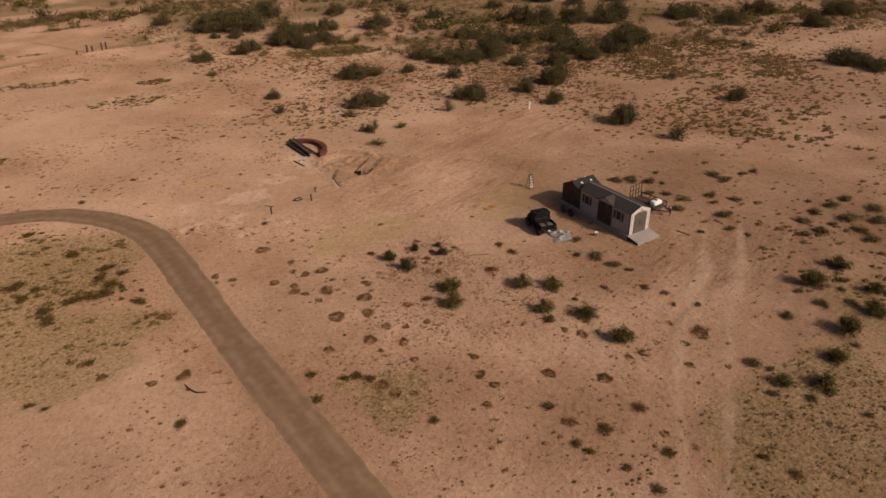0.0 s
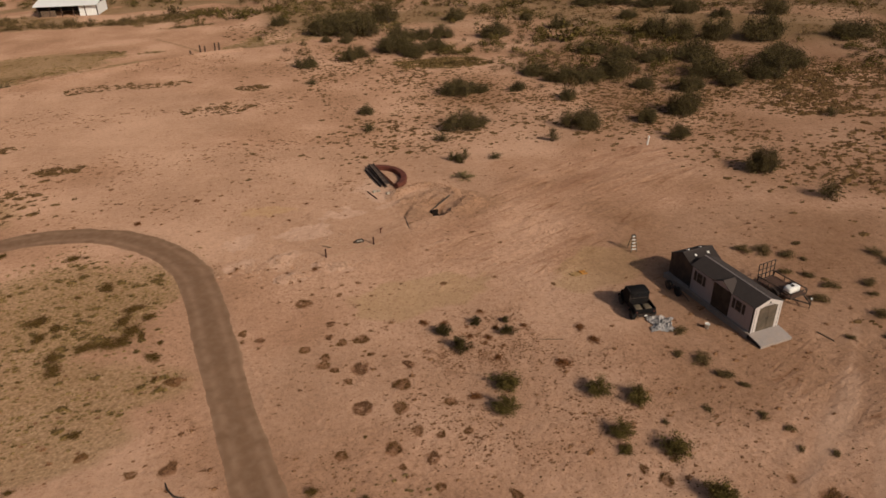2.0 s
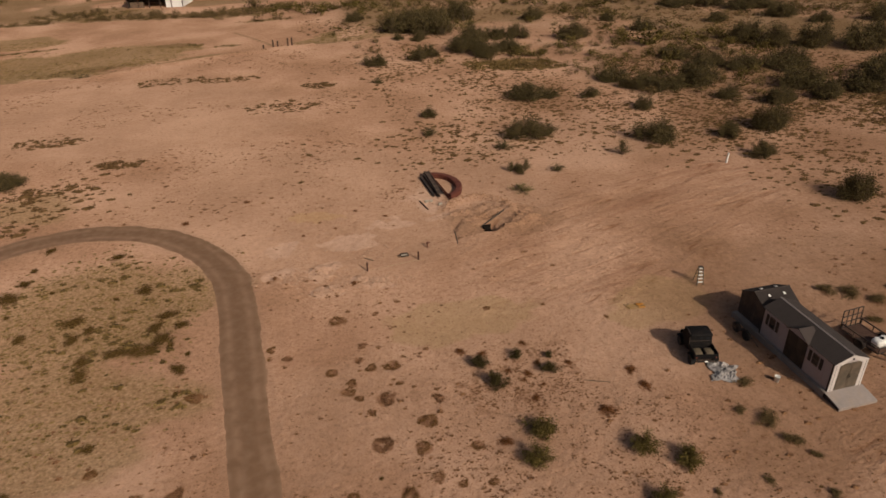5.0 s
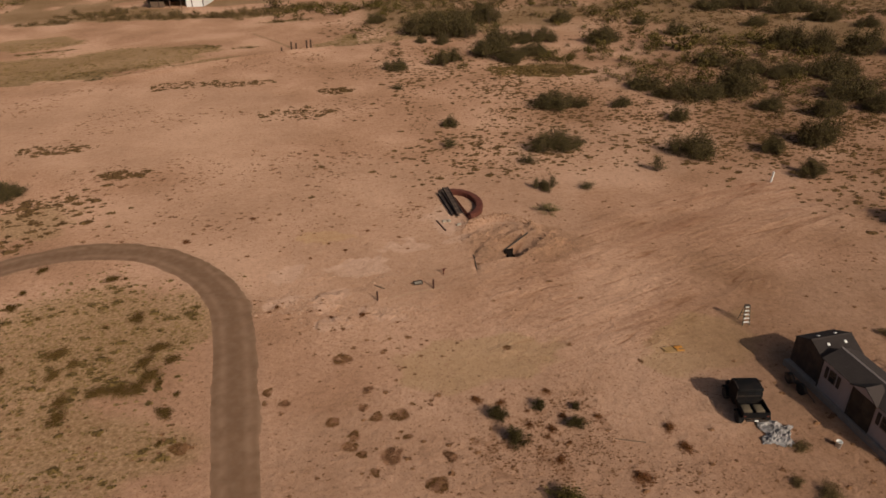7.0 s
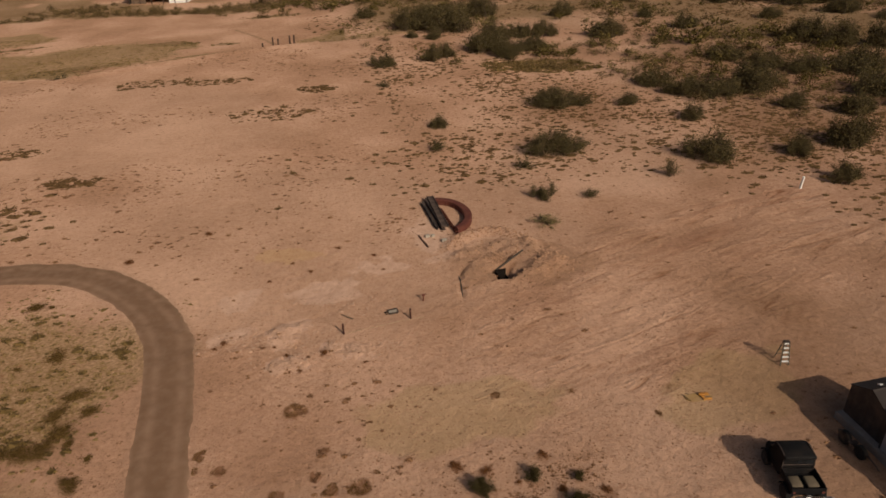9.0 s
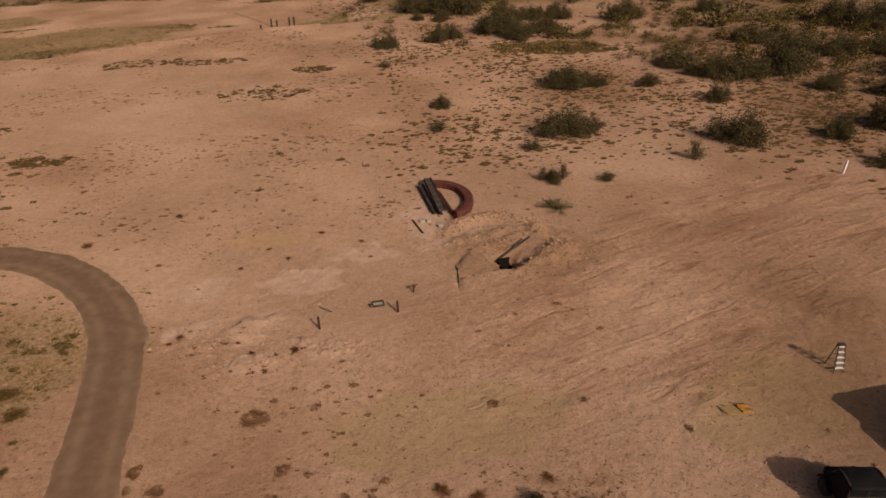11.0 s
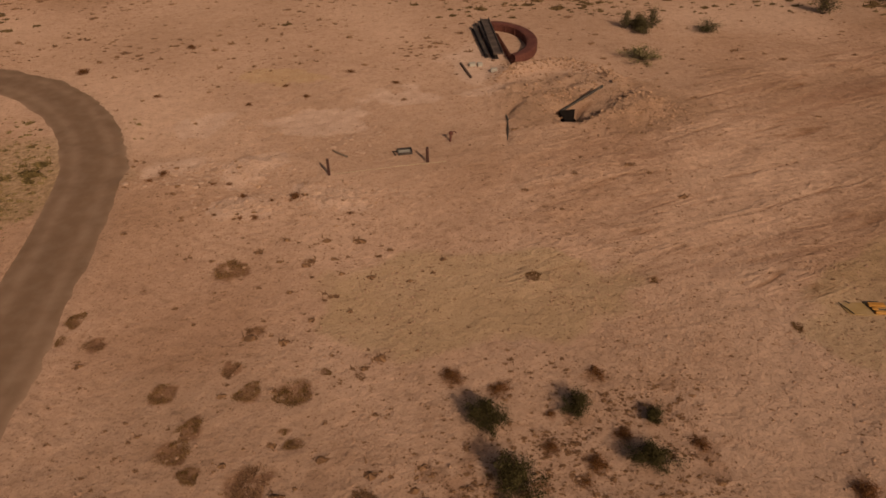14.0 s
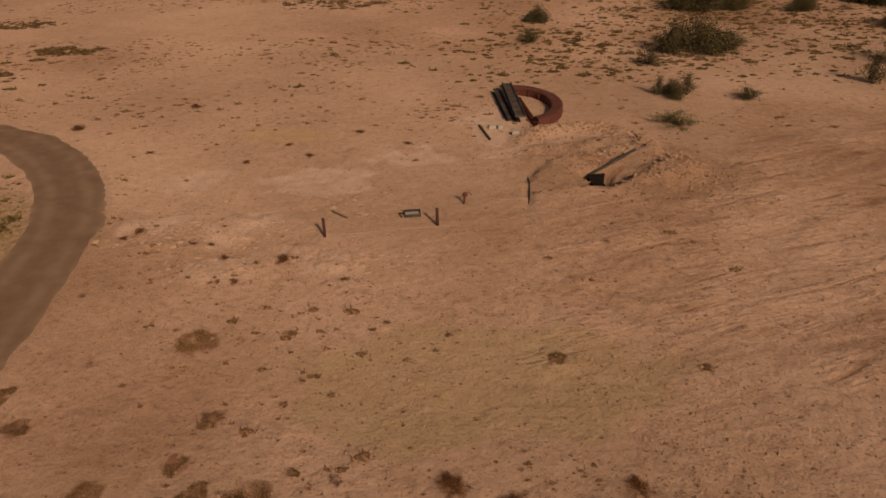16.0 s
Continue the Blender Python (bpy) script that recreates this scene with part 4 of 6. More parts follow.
def lay_litter():
    """Dead leaves and old roots stain the soil rust-brown under rings, tussocks and bushes."""
    value = np.zeros(len(px))
    lists = [(r, 0.22, 0.26, 1.1) for r in (RINGS, RINGS_B)] + [(r, 0.0, 0.42, 0.6) for r in (TUSSOCKS, TUSSOCKS_B, TUSSOCKS_C, CLUMPS)]
    lists += [(NEAR_BUSHES, 0.0, 0.62, 0.6), (DEAD_TUFTS, 0.0, 0.5, 0.9), (PAD_DARK_SPOTS, 0.0, 0.5, 0.7), (MID_BUSHES, 0.0, 0.5, 0.5)]
    for rows, at, spread, much in lists:
        for x, y, w in rows:
            near = np.nonzero((np.abs(px - x) < 1.6 * w) & (np.abs(py - y) < 1.6 * w))[0]
            d = np.hypot(px[near] - x, py[near] - y) / w + 0.5 * (vnoise(px[near], py[near], 0.4 * w, 191) - 0.5)
            value[near] = np.maximum(value[near], much * np.exp(-((d - at) / spread) ** 2))
    speckled = np.maximum(blob(px, py, 8.0, -14.5, 6.0, 4.5, 0, 0.4, 151), 0.8 * blob(px, py, 0.0, -14.0, 7.0, 6.0, 0, 0.5, 192))
    value = np.maximum(value, 0.55 * speckled * step(0.56, 0.7, fbm(px, py, 0.7, 193)))
    layer = ground_mesh.attributes.new("litter", "FLOAT", "POINT")
    layer.data.foreach_set("value", np.clip(value, 0, 1).astype(np.float32))


lay_litter()


def road_gap(x, y):
    return along(x, y, ROAD_LINE)[0]


def scatter(name, mat, label, category, count, area, density, size, blades, seed, flat=1.0):
    """Countless small tufts as one object; density(x, y) from 0 to 1 says where they grow."""
    rng = np.random.default_rng(seed)
    x0, y0, x1, y1 = area
    x, y = rng.uniform(x0, x1, count * 12), rng.uniform(y0, y1, count * 12)
    keep = (rng.random(len(x)) < density(x, y)) & (road_gap(x, y) > 1.6)
    x, y = x[keep][:count], y[keep][:count]
    n = len(x)
    s = size * np.minimum(rng.lognormal(0, 0.45, n), 2.2)
    z = terrain(x, y)
    # a ragged low cushion
    spokes = 11
    turn = rng.uniform(0, 6.283, (n, 1)) + np.arange(spokes) * (6.283 / spokes)
    reach = s[:, None] * rng.uniform(0.28, 0.56, (n, spokes))
    rx, ry = x[:, None] + 1.25 * reach * np.cos(turn), y[:, None] + 0.9 * reach * np.sin(turn)
    rim = np.stack([rx, ry, np.repeat(z[:, None] - 0.015, spokes, 1)], -1)
    top = np.stack([x + 0.2 * s * rng.normal(0, 1, n), y, z + np.where(s > 0.28, 0.30, 0.14) * flat * s], -1)[:, None].repeat(spokes, 1)
    cushion = np.stack([top, rim, np.roll(rim, -1, 1)], 2).reshape(-1, 3, 3)
    # and blades that stand out of it
    m = n * blades
    rep = np.repeat(np.arange(n), blades)
    a, lean = rng.uniform(0, 6.283, m), rng.uniform(0.3, 1.2, m)
    bx, by = x[rep] + rng.normal(0, 0.30, m) * s[rep], y[rep] + rng.normal(0, 0.22, m) * s[rep]
    h = flat * s[rep] * rng.uniform(0.25, 0.65, m)
    w = s[rep] * rng.uniform(0.04, 0.09, m)
    base = z[rep] - 0.01
    co = np.empty((m, 3, 3), np.float32)
    co[:, 0] = np.stack([bx - w * np.sin(a), by + w * np.cos(a), base], -1)
    co[:, 1] = np.stack([bx + w * np.sin(a), by - w * np.cos(a), base], -1)
    co[:, 2] = np.stack([bx + lean * h * np.cos(a), by + lean * h * np.sin(a), base + h], -1)
    co = np.concatenate([cushion.astype(np.float32), co])
    m = len(co)
    me = bpy.data.meshes.new(name)
    me.vertices.add(m * 3)
    me.vertices.foreach_set("co", co.ravel())
    me.loops.add(m * 3)
    me.loops.foreach_set("vertex_index", np.arange(m * 3, dtype=np.int32))
    me.polygons.add(m)
    me.polygons.foreach_set("loop_start", np.arange(0, m * 3, 3, dtype=np.int32))
    me.update(calc_edges=True)
    me.materials.append(mat)
    return tagged(new(name, me), label, category, kind="stuff")


def bare(x, y):
    """Where the soil is kept bare: the yard, the dig and the wheel ruts."""
    v = np.maximum.reduce([blob(x, y, 17.0, -8.0, 13.0, 8.0, 30, 0.3, 131), blob(x, y, 26.0, 4.0, 16.0, 8.0, 25, 0.3, 132), blob(x, y, 2.0, 3.0, 10.0, 8.0, 10, 0.3, 133), blob(x, y, 30.0, -26.0, 6.0, 4.0, -30, 0.3, 134)])
    for line in RUTS:
        v = np.maximum(v, 1 - step(0.8, 1.6, along(x, y, line)[0]))
    return 1 - 0.93 * v


scatter("grass_tufts", BLADE_RUST, "sparse rust-brown tufts of dead grass", "grass", 9000, (-38, -46, 55, 30),
        lambda x, y: bare(x, y) * (0.1 + 0.9 * step(0.45, 0.7, fbm(x, y, 4.0, 141))) * 0.6, 0.14, 6, 1, 0.6)
scatter("grass_tufts", BLADE_RUST, "dark tufts of short desert grass", "grass", 2000, (-38, -46, 55, 30),
        lambda x, y: bare(x, y) * step(0.42, 0.75, fbm(x, y, 7.0, 142)) * 0.5, 0.2, 10, 2, 0.7)
scatter("grass_tufts", BLADE_RUST, "rust-brown tufts thick round the bushes", "grass", 4200, (0, -26, 18, -8),
        lambda x, y: np.maximum(blob(x, y, 8.0, -14.5, 4.5, 4.0, 0, 0.4, 151), 0.5 * blob(x, y, 8.0, -22.0, 8.0, 5.0, 0, 0.5, 152)) * (0.2 + 0.8 * step(0.4, 0.62, fbm(x, y, 1.6, 154))), 0.125, 8, 11, 0.6)
scatter("grass_tufts", BLADE_RUST, "thin brown specks of dead grass in the yard", "grass", 2200, (-8, -12, 22, 12),
        lambda x, y: 0.3 + 0.7 * step(0.45, 0.7, fbm(x, y, 3.0, 153)), 0.085, 4, 15, 0.6)
scatter("olive_grass", BLADE_OLIVE, "olive and yellow grass over the soil", "grass", 6000, (-34, -24, -9, 20),
        lambda x, y: np.maximum(blob(x, y, -18.0, -2.0, 9.0, 9.5, 20, 0.5, 111), 0.6 * blob(x, y, -20.0, -14.0, 8.0, 5.0, 0, 0.6, 112)), 0.17, 8, 3, 0.5)
scatter("grass_tufts", BLADE_GREEN, "dark clumps in the grass of the bend", "grass", 400, (-36, -24, -9, 20),
        lambda x, y: 0.5 * np.maximum(blob(x, y, -18.0, -2.0, 9.0, 9.5, 20, 0.5, 111), 0.6 * blob(x, y, -20.0, -14.0, 8.0, 5.0, 0, 0.6, 112)) * (0.15 + step(0.45, 0.6, fbm(x, y, 3.0, 145))), 0.36, 16, 12, 0.5)
scatter("olive_grass", BLADE_OLIVE, "olive and yellow grass over the soil", "grass", 3200, (-4, -46, 42, -24),
        lambda x, y: np.maximum(blob(x, y, -1.0, -27.5, 3.0, 3.5, 0, 0.5, 113), 0.55 * blob(x, y, 18.0, -45.0, 16.0, 9.0, 0, 0.5, 115)) * bare(x, y), 0.15, 8, 4, 0.6)
scatter("far_scrub", BLADE_RUST, "flat brown tufts dotted over the pale field", "scrub", 3200, (-48, 11, 14, 76),
        lambda x, y: (0.03 + 0.97 * step(0.5, 0.66, fbm(x, y, 9.0, 148))) * 0.6, 0.27, 6, 16, 0.35)
scatter("far_scrub", BLADE, "low dark scrub dotted over the far plain", "scrub", 15000, (-5, 16, 130, 130),
        lambda x, y: (0.08 + 0.92 * step(0.45, 0.62, fbm(x, y, 12.0, 143))) * step(16, 26, y) * (0.2 + 0.8 * step(0, 14, x)) * 0.5, 0.4, 5, 5, 0.5)
scatter("far_scrub", BLADE, "small brown tufts among the far bushes", "scrub", 4200, (6, 18, 66, 56),
        lambda x, y: (0.1 + 0.9 * step(0.45, 0.62, fbm(x, y, 6.0, 149))) * 0.6 * step(16, 24, y + 0.2 * x), 0.27, 5, 19, 0.5)
scatter("far_scrub", BLADE, "low dark scrub on the eastern plain", "scrub", 7000, (30, -44, 140, 34),
        lambda x, y: (0.12 + 0.88 * step(0.45, 0.62, fbm(x, y, 12.0, 146))) * (0.3 + 0.7 * step(-12, 6, y)) * step(36, 52, x + 0.5 * np.abs(y)) * 0.5, 0.42, 5, 13, 0.5)
# These tufts draw the bank's shade as a thin dark line.
scatter("far_scrub", BLADE_GREEN, "dark tufts that paint the bank's shade along its foot", "scrub", 2400, (-75, 48, 4, 86),
        lambda x, y: np.exp(-((along(x, y, BERM)[0] * along(x, y, BERM)[1] - 1.2) / 0.5) ** 2), 0.5, 10, 17, 0.6)
scatter("far_scrub", BLADE_OLIVE, "olive grass of the low field", "scrub", 5200, (-110, 66, 14, 100),
        lambda x, y: step(0, 2, along(x, y, BERM)[0] * along(x, y, BERM)[1]) * low_grass(x, y) * (0.3 + 0.7 * step(0.4, 0.6, fbm(x, y, 5.0, 224))), 0.4, 8, 18, 0.3)
scatter("far_scrub", BLADE_GREEN, "dark scrub patches of the low field", "scrub", 900, (-75, 70, 0, 136),
        lambda x, y: step(0, 2, along(x, y, BERM)[0] * along(x, y, BERM)[1]) * dark_grass(x, y), 0.55, 10, 28, 0.4)
scatter("far_scrub", BLADE, "brown tussocks dotted over the eastern plain", "scrub", 2600, (40, -18, 105, 44),
        lambda x, y: np.maximum(0.9 * blob(x, y, 76.0, 20.0, 17.0, 13.0, -20, 0.5, 225), 0.3 * blob(x, y, 62.0, -2.0, 18.0, 12.0, 20, 0.5, 226)) * (0.15 + 0.85 * step(0.42, 0.6, fbm(x, y, 6.0, 227))), 0.58, 4, 29, 0.6)
scatter("far_scrub", BLADE, "brown-olive tufts beyond the road's bend", "scrub", 170, (-38, 11, -20, 26),
        lambda x, y: blob(x, y, -30.0, 18.0, 9.0, 6.0, 15, 0.5, 228), 0.62, 12, 30, 0.45)
scatter("grass_tufts", BLADE_RUST, "dark specks of dead grass strewn over the clearing", "grass", 5200, (-9, -24, 20, -3),
        lambda x, y: 0.25 + 0.75 * step(0.42, 0.62, fbm(x, y, 2.2, 229)), 0.085, 5, 31, 0.6)
scatter("grass_tufts", BLADE, "dark specks of dead grass beside the wheel tracks", "grass", 4200, (-6, -50, 32, -22),
        lambda x, y: (0.12 + 0.88 * step(0.44, 0.64, fbm(x, y, 2.6, 234))) * np.minimum.reduce([step(0.6, 1.1, along(x, y, line)[0]) for line in TRACKS]), 0.11, 6, 34, 0.6)
scatter("grass_tufts", BLADE_RUST, "brown specks of dead grass west of the road", "grass", 1800, (-26, -34, -8, -8),
        lambda x, y: 0.12 + 0.88 * step(0.46, 0.66, fbm(x, y, 2.6, 235)), 0.11, 6, 35, 0.6)
scatter("far_scrub", BLADE_GREEN, "low mat of green weeds among the bushes", "scrub", 420, (18, 50, 40, 62),
        lambda x, y: blob(x, y, 27.5, 55.5, 8.5, 3.2, -12, 0.4, 121), 0.7, 12, 33, 0.45)
scatter("grass_tufts", BLADE, "dark tufts thick in the coarse grass", "grass", 2600, (2, -54, 40, -36),
        lambda x, y: np.maximum(blob(x, y, 19.0, -45.0, 12.0, 8.0, 20, 0.5, 115), 0.5 * blob(x, y, 6.0, -42.0, 7.0, 6.0, 0, 0.5, 230)) * np.minimum.reduce([step(0.6, 1.1, along(x, y, line)[0]) for line in TRACKS]) * (0.25 + 0.75 * step(0.4, 0.6, fbm(x, y, 1.8, 231))), 0.16, 8, 32, 0.6)


for bx, by, brx, bry in ((-23.6, 59.6, 6.0, 2.0), (-15.4, 58.8, 5.0, 1.6), (-7.1, 43.5, 5.0, 3.0), (-23.9, 27.4, 2.6, 1.4), (-33.1, 36.2, 4.5, 1.6), (-31.0, 20.0, 6.0, 4.0), (-2.0, 52.0, 3.0, 1.5)):
    scatter("grass_tufts", BLADE, "brown patch of dead grass on the pale field", "grass", 150, (bx - brx, by - bry, bx + brx, by + bry),
            lambda x, y: blob(x, y, bx, by, brx, bry, 0, 0.5, 181), 0.38, 10, int(50 + bx % 37), 0.5)


def far_brush(count, area, density, width, seed, label, mat=LEAF):
    """The brush too far and thick to count, as one object of many leafy crowns."""
    rng = np.random.default_rng(seed)
    x, y = rng.uniform(area[0], area[2], count * 12), rng.uniform(area[1], area[3], count * 12)
    keep = rng.random(len(x)) < density(x, y)
    x, y = x[keep][:count], y[keep][:count]
    z = terrain(x, y)
    kinds = []
    for _, crown in FAR_CROWNS:
        co = np.empty(len(crown.vertices) * 3, np.float32)
        crown.vertices.foreach_get("co", co)
        kinds.append(co.reshape(-1, 3))
    every = []
    for k in range(len(x)):
        a, w = rng.uniform(0, 6.283), width * rng.lognormal(0, 0.4)
        c, q = math.cos(a), math.sin(a)
        v = kinds[k % len(kinds)] * (w, w * rng.uniform(0.75, 1.0), w * rng.uniform(0.7, 1.0))
        every.append(np.stack([v[:, 0] * c - v[:, 1] * q + x[k], v[:, 0] * q + v[:, 1] * c + y[k], v[:, 2] + z[k]], -1))
    co = np.concatenate(every).astype(np.float32)
    m = len(co) // 4
    me = bpy.data.meshes.new("distant_brush")
    me.vertices.add(len(co))
    me.vertices.foreach_set("co", co.ravel())
    me.loops.add(len(co))
    me.loops.foreach_set("vertex_index", np.arange(len(co), dtype=np.int32))
    me.polygons.add(m)
    me.polygons.foreach_set("loop_start", np.arange(0, len(co), 4, dtype=np.int32))
    me.update(calc_edges=True)
    me.materials.append(mat)
    return tagged(new("distant_brush", me), label, "scrub", kind="stuff")


FAR_CROWNS = [bush_meshes(400 + k, 170, LEAF, 0.34, 1.55, 1.0) for k in range(4)]
far_brush(1500, (0, 26, 190, 160), lambda x, y: (0.07 + 0.93 * step(0.42, 0.58, fbm(x, y, 20.0, 144))) * step(0, 24, y + 0.7 * x - 62), 2.4, 6, "olive-brown desert brush spreading to the distance")
far_brush(1700, (0, 20, 180, 150), lambda x, y: (0.16 + 0.84 * step(0.36, 0.56, fbm(x, y, 20.0, 144))) * step(0, 24, y + 0.9 * x - 64), 1.7, 16, "brown dry desert brush spreading to the distance", LEAF_BROWN)
far_brush(300, (-75, 105, 4, 136), lambda x, y: dark_grass(x, y) * np.maximum(np.abs(x + 38) > 9, y < 124), 1.7, 26, "low dark brush before and beside the barn", LEAF_BROWN)
far_brush(560, (-120, 112, 20, 180), lambda x, y: step(0.44, 0.6, fbm(x, y, 22.0, 147)) * np.maximum(np.abs(x + 35) > 10, y > 143), 3.0, 14, "olive-brown brush round and behind the barn")


# ---- sheds on their deck ----
TURN = 4.4
DECK = Matrix.Translation((24.28, -21.2, on_ground(25.5, -16.5))) @ pose(0, 0, 0, 0, 0, TURN)


def build_deck():
    deck = thing("shed_deck", DECK, "long pale-topped wooden deck that carries the sheds", "deck")
    bm = bmesh.new()
    box(bm, (0, 1.05, 0.30), (2.55, 9.5, 0.34))
    part("frame", bm, DARK_PANEL, deck)
    for lo, hi in (((-0.03, 1.05, -0.12), (-0.002, 9.5, 0.345)), ((2.552, 1.05, -0.12), (2.58, 9.5, 0.345)), ((-0.03, 9.502, -0.12), (2.58, 9.53, 0.345))):
        bm = bmesh.new()
        box(bm, lo, hi, bevel=0.004)
        part("fascia", bm, DECK_GREY, deck, "worn grey fascia board")
    ramp = Matrix.Translation((0, 1.03, 0.385)) @ pose(0, 0, 0, 9.0, 0, 0)
    for k in range(8):
        bm = bmesh.new()
        box(bm, (0.0, -1.215 + k * 0.152, -0.045), (2.55, -1.066 + k * 0.152, 0.0), ramp, 0.006)
        part("ramp_plank", bm, CONCRETE, deck, "pale sloping ramp plank")
    bm = bmesh.new()
    box(bm, (0.0, -1.245, -0.30), (2.55, -1.217, -0.002), ramp, 0.004)
    part("ramp_fascia", bm, CONCRETE, deck, "pale front board")
    for x in (0.06, 1.2, 2.37):
        bm = bmesh.new()
        solid(bm, [(-0.1, -0.12), (1.0, -0.12), (1.0, 0.325), (-0.1, 0.15)], 0.1, Matrix.Translation((x + 0.1, 0, 0)) @ pose(0, 0, 0, 0, 0, 90))
        bmesh.ops.recalc_face_normals(bm, faces=bm.faces)
        part("ramp_bearer", bm, DARK_PANEL, deck, "dark timber bearer")
    bm = bmesh.new()
    box(bm, (0.0, 1.05, 0.343), (2.55, 9.5, 0.38))
    part("floor_sheet", bm, DECK_GREY, deck)
    for x in (0.02, 1.2, 2.41):
        bm = bmesh.new()
        box(bm, (x, 1.06, -0.1), (x + 0.12, 9.47, 0.298))
        part("skid", bm, DARK_PANEL, deck, "dark timber skid")
    return deck


def gable_shed(name, m, w, length, wall, rise, over, label, walls, roofs, trims):
    """The shell of a shed: four walls, two roof slopes and a ridge cap. x across, y along, from its front corner."""
    shed = thing(name, m, label, "shed")
    for side, x in (("wall_panel", 0.0), ("wall_panel", w - 0.06)):
        bm = bmesh.new()
        box(bm, (x, 0.063, 0), (x + 0.06, length - 0.063, wall))
        part(side, bm, walls, shed)
    for y in (0.0, length - 0.06):
        bm = bmesh.new()
        solid(bm, [(0, 0), (w, 0), (w, wall), (w / 2, wall + rise), (0, wall)], 0.06, Matrix.Translation((0, y, 0)))
        part("gable_wall", bm, walls, shed)
    pitch = rise / (w / 2)
    for sign in (-1, 1):
        bm = bmesh.new()
        rows, run = 9, w / 2 + over
        outline = [(w / 2, wall + rise + 0.004), (w / 2 + sign * run, wall + rise - pitch * run + 0.004)]
        for k in range(rows):
            xa, xb = run * (1 - k / rows), run * (1 - (k + 1) / rows)
            outline += [(w / 2 + sign * xa, wall + rise - pitch * xa + 0.031), (w / 2 + sign * xb, wall + rise - pitch * xb + 0.025)]
        solid(bm, outline, length + 2 * over, Matrix.Translation((0, -over, 0)))
        bmesh.ops.recalc_face_normals(bm, faces=bm.faces)
        part("roof_slope", bm, roofs, shed)
    bm = bmesh.new()
    solid(bm, [(w / 2 - 0.07, wall + rise - 0.07 * pitch + 0.034), (w / 2, wall + rise + 0.06), (w / 2 + 0.07, wall + rise - 0.07 * pitch + 0.034), (w / 2, wall + rise + 0.03)], length + 2 * over + 0.02, Matrix.Translation((0, -over - 0.01, 0)))
    part("ridge_cap", bm, trims, shed)
    return shed


def door_leaf(parent, m, w, h, mat, handle_x):
    """A panelled door leaf in the plane of x and z, its face towards -y."""
    bm = bmesh.new()
    box(bm, (0, -0.03, 0), (w, 0.015, h), m, 0.004)
    leaf = part("door_leaf", bm, mat, parent)
    for z0, z1 in ((0.08, h * 0.46), (h * 0.52, h - 0.1)):
        bm = bmesh.new()
        box(bm, (0.09, -0.045, z0), (w - 0.09, -0.031, z1), m, 0.006)
        part("panel", bm, mat, leaf)
    bm = bmesh.new()
    tube(bm, [m @ Vector((handle_x, -0.075, h * 0.45)), m @ Vector((handle_x, -0.075, h * 0.55))], 0.012)
    part("handle", bm, STEEL_DARK, leaf, "dark metal handle")
    return leaf


def window_set(parent, m):
    """A small window with a sash and two dark shutters, its face towards -y."""
    bm = bmesh.new()
    for x0, x1, z0, z1 in ((-0.24, 0.24, -0.06, 0.0), (-0.24, 0.24, 0.62, 0.68), (-0.24, -0.19, 0.0, 0.62), (0.19, 0.24, 0.0, 0.62), (-0.19, 0.19, 0.29, 0.33)):
        box(bm, (x0, -0.035, z0), (x1, -0.003, z1), m)
    win = part("window", bm, DOOR_OLIVE, parent)
    for z0, z1 in ((0.0, 0.29), (0.33, 0.62)):
        bm = bmesh.new()
        box(bm, (-0.19, -0.014, z0), (0.19, -0.004, z1), m)
        part("pane", bm, GLASS_DARK, win, "dark glass pane")
    for x in (-0.56, 0.34):
        bm = bmesh.new()
        box(bm, (x, -0.03, -0.06), (x + 0.22, -0.003, 0.68), m, 0.005)
        for k in range(8):
            box(bm, (x + 0.03, -0.038, 0.0 + k * 0.08), (x + 0.19, -0.029, 0.05 + k * 0.08), m)
        part("shutter", bm, DOOR_DARK, parent, "dark louvred shutter")


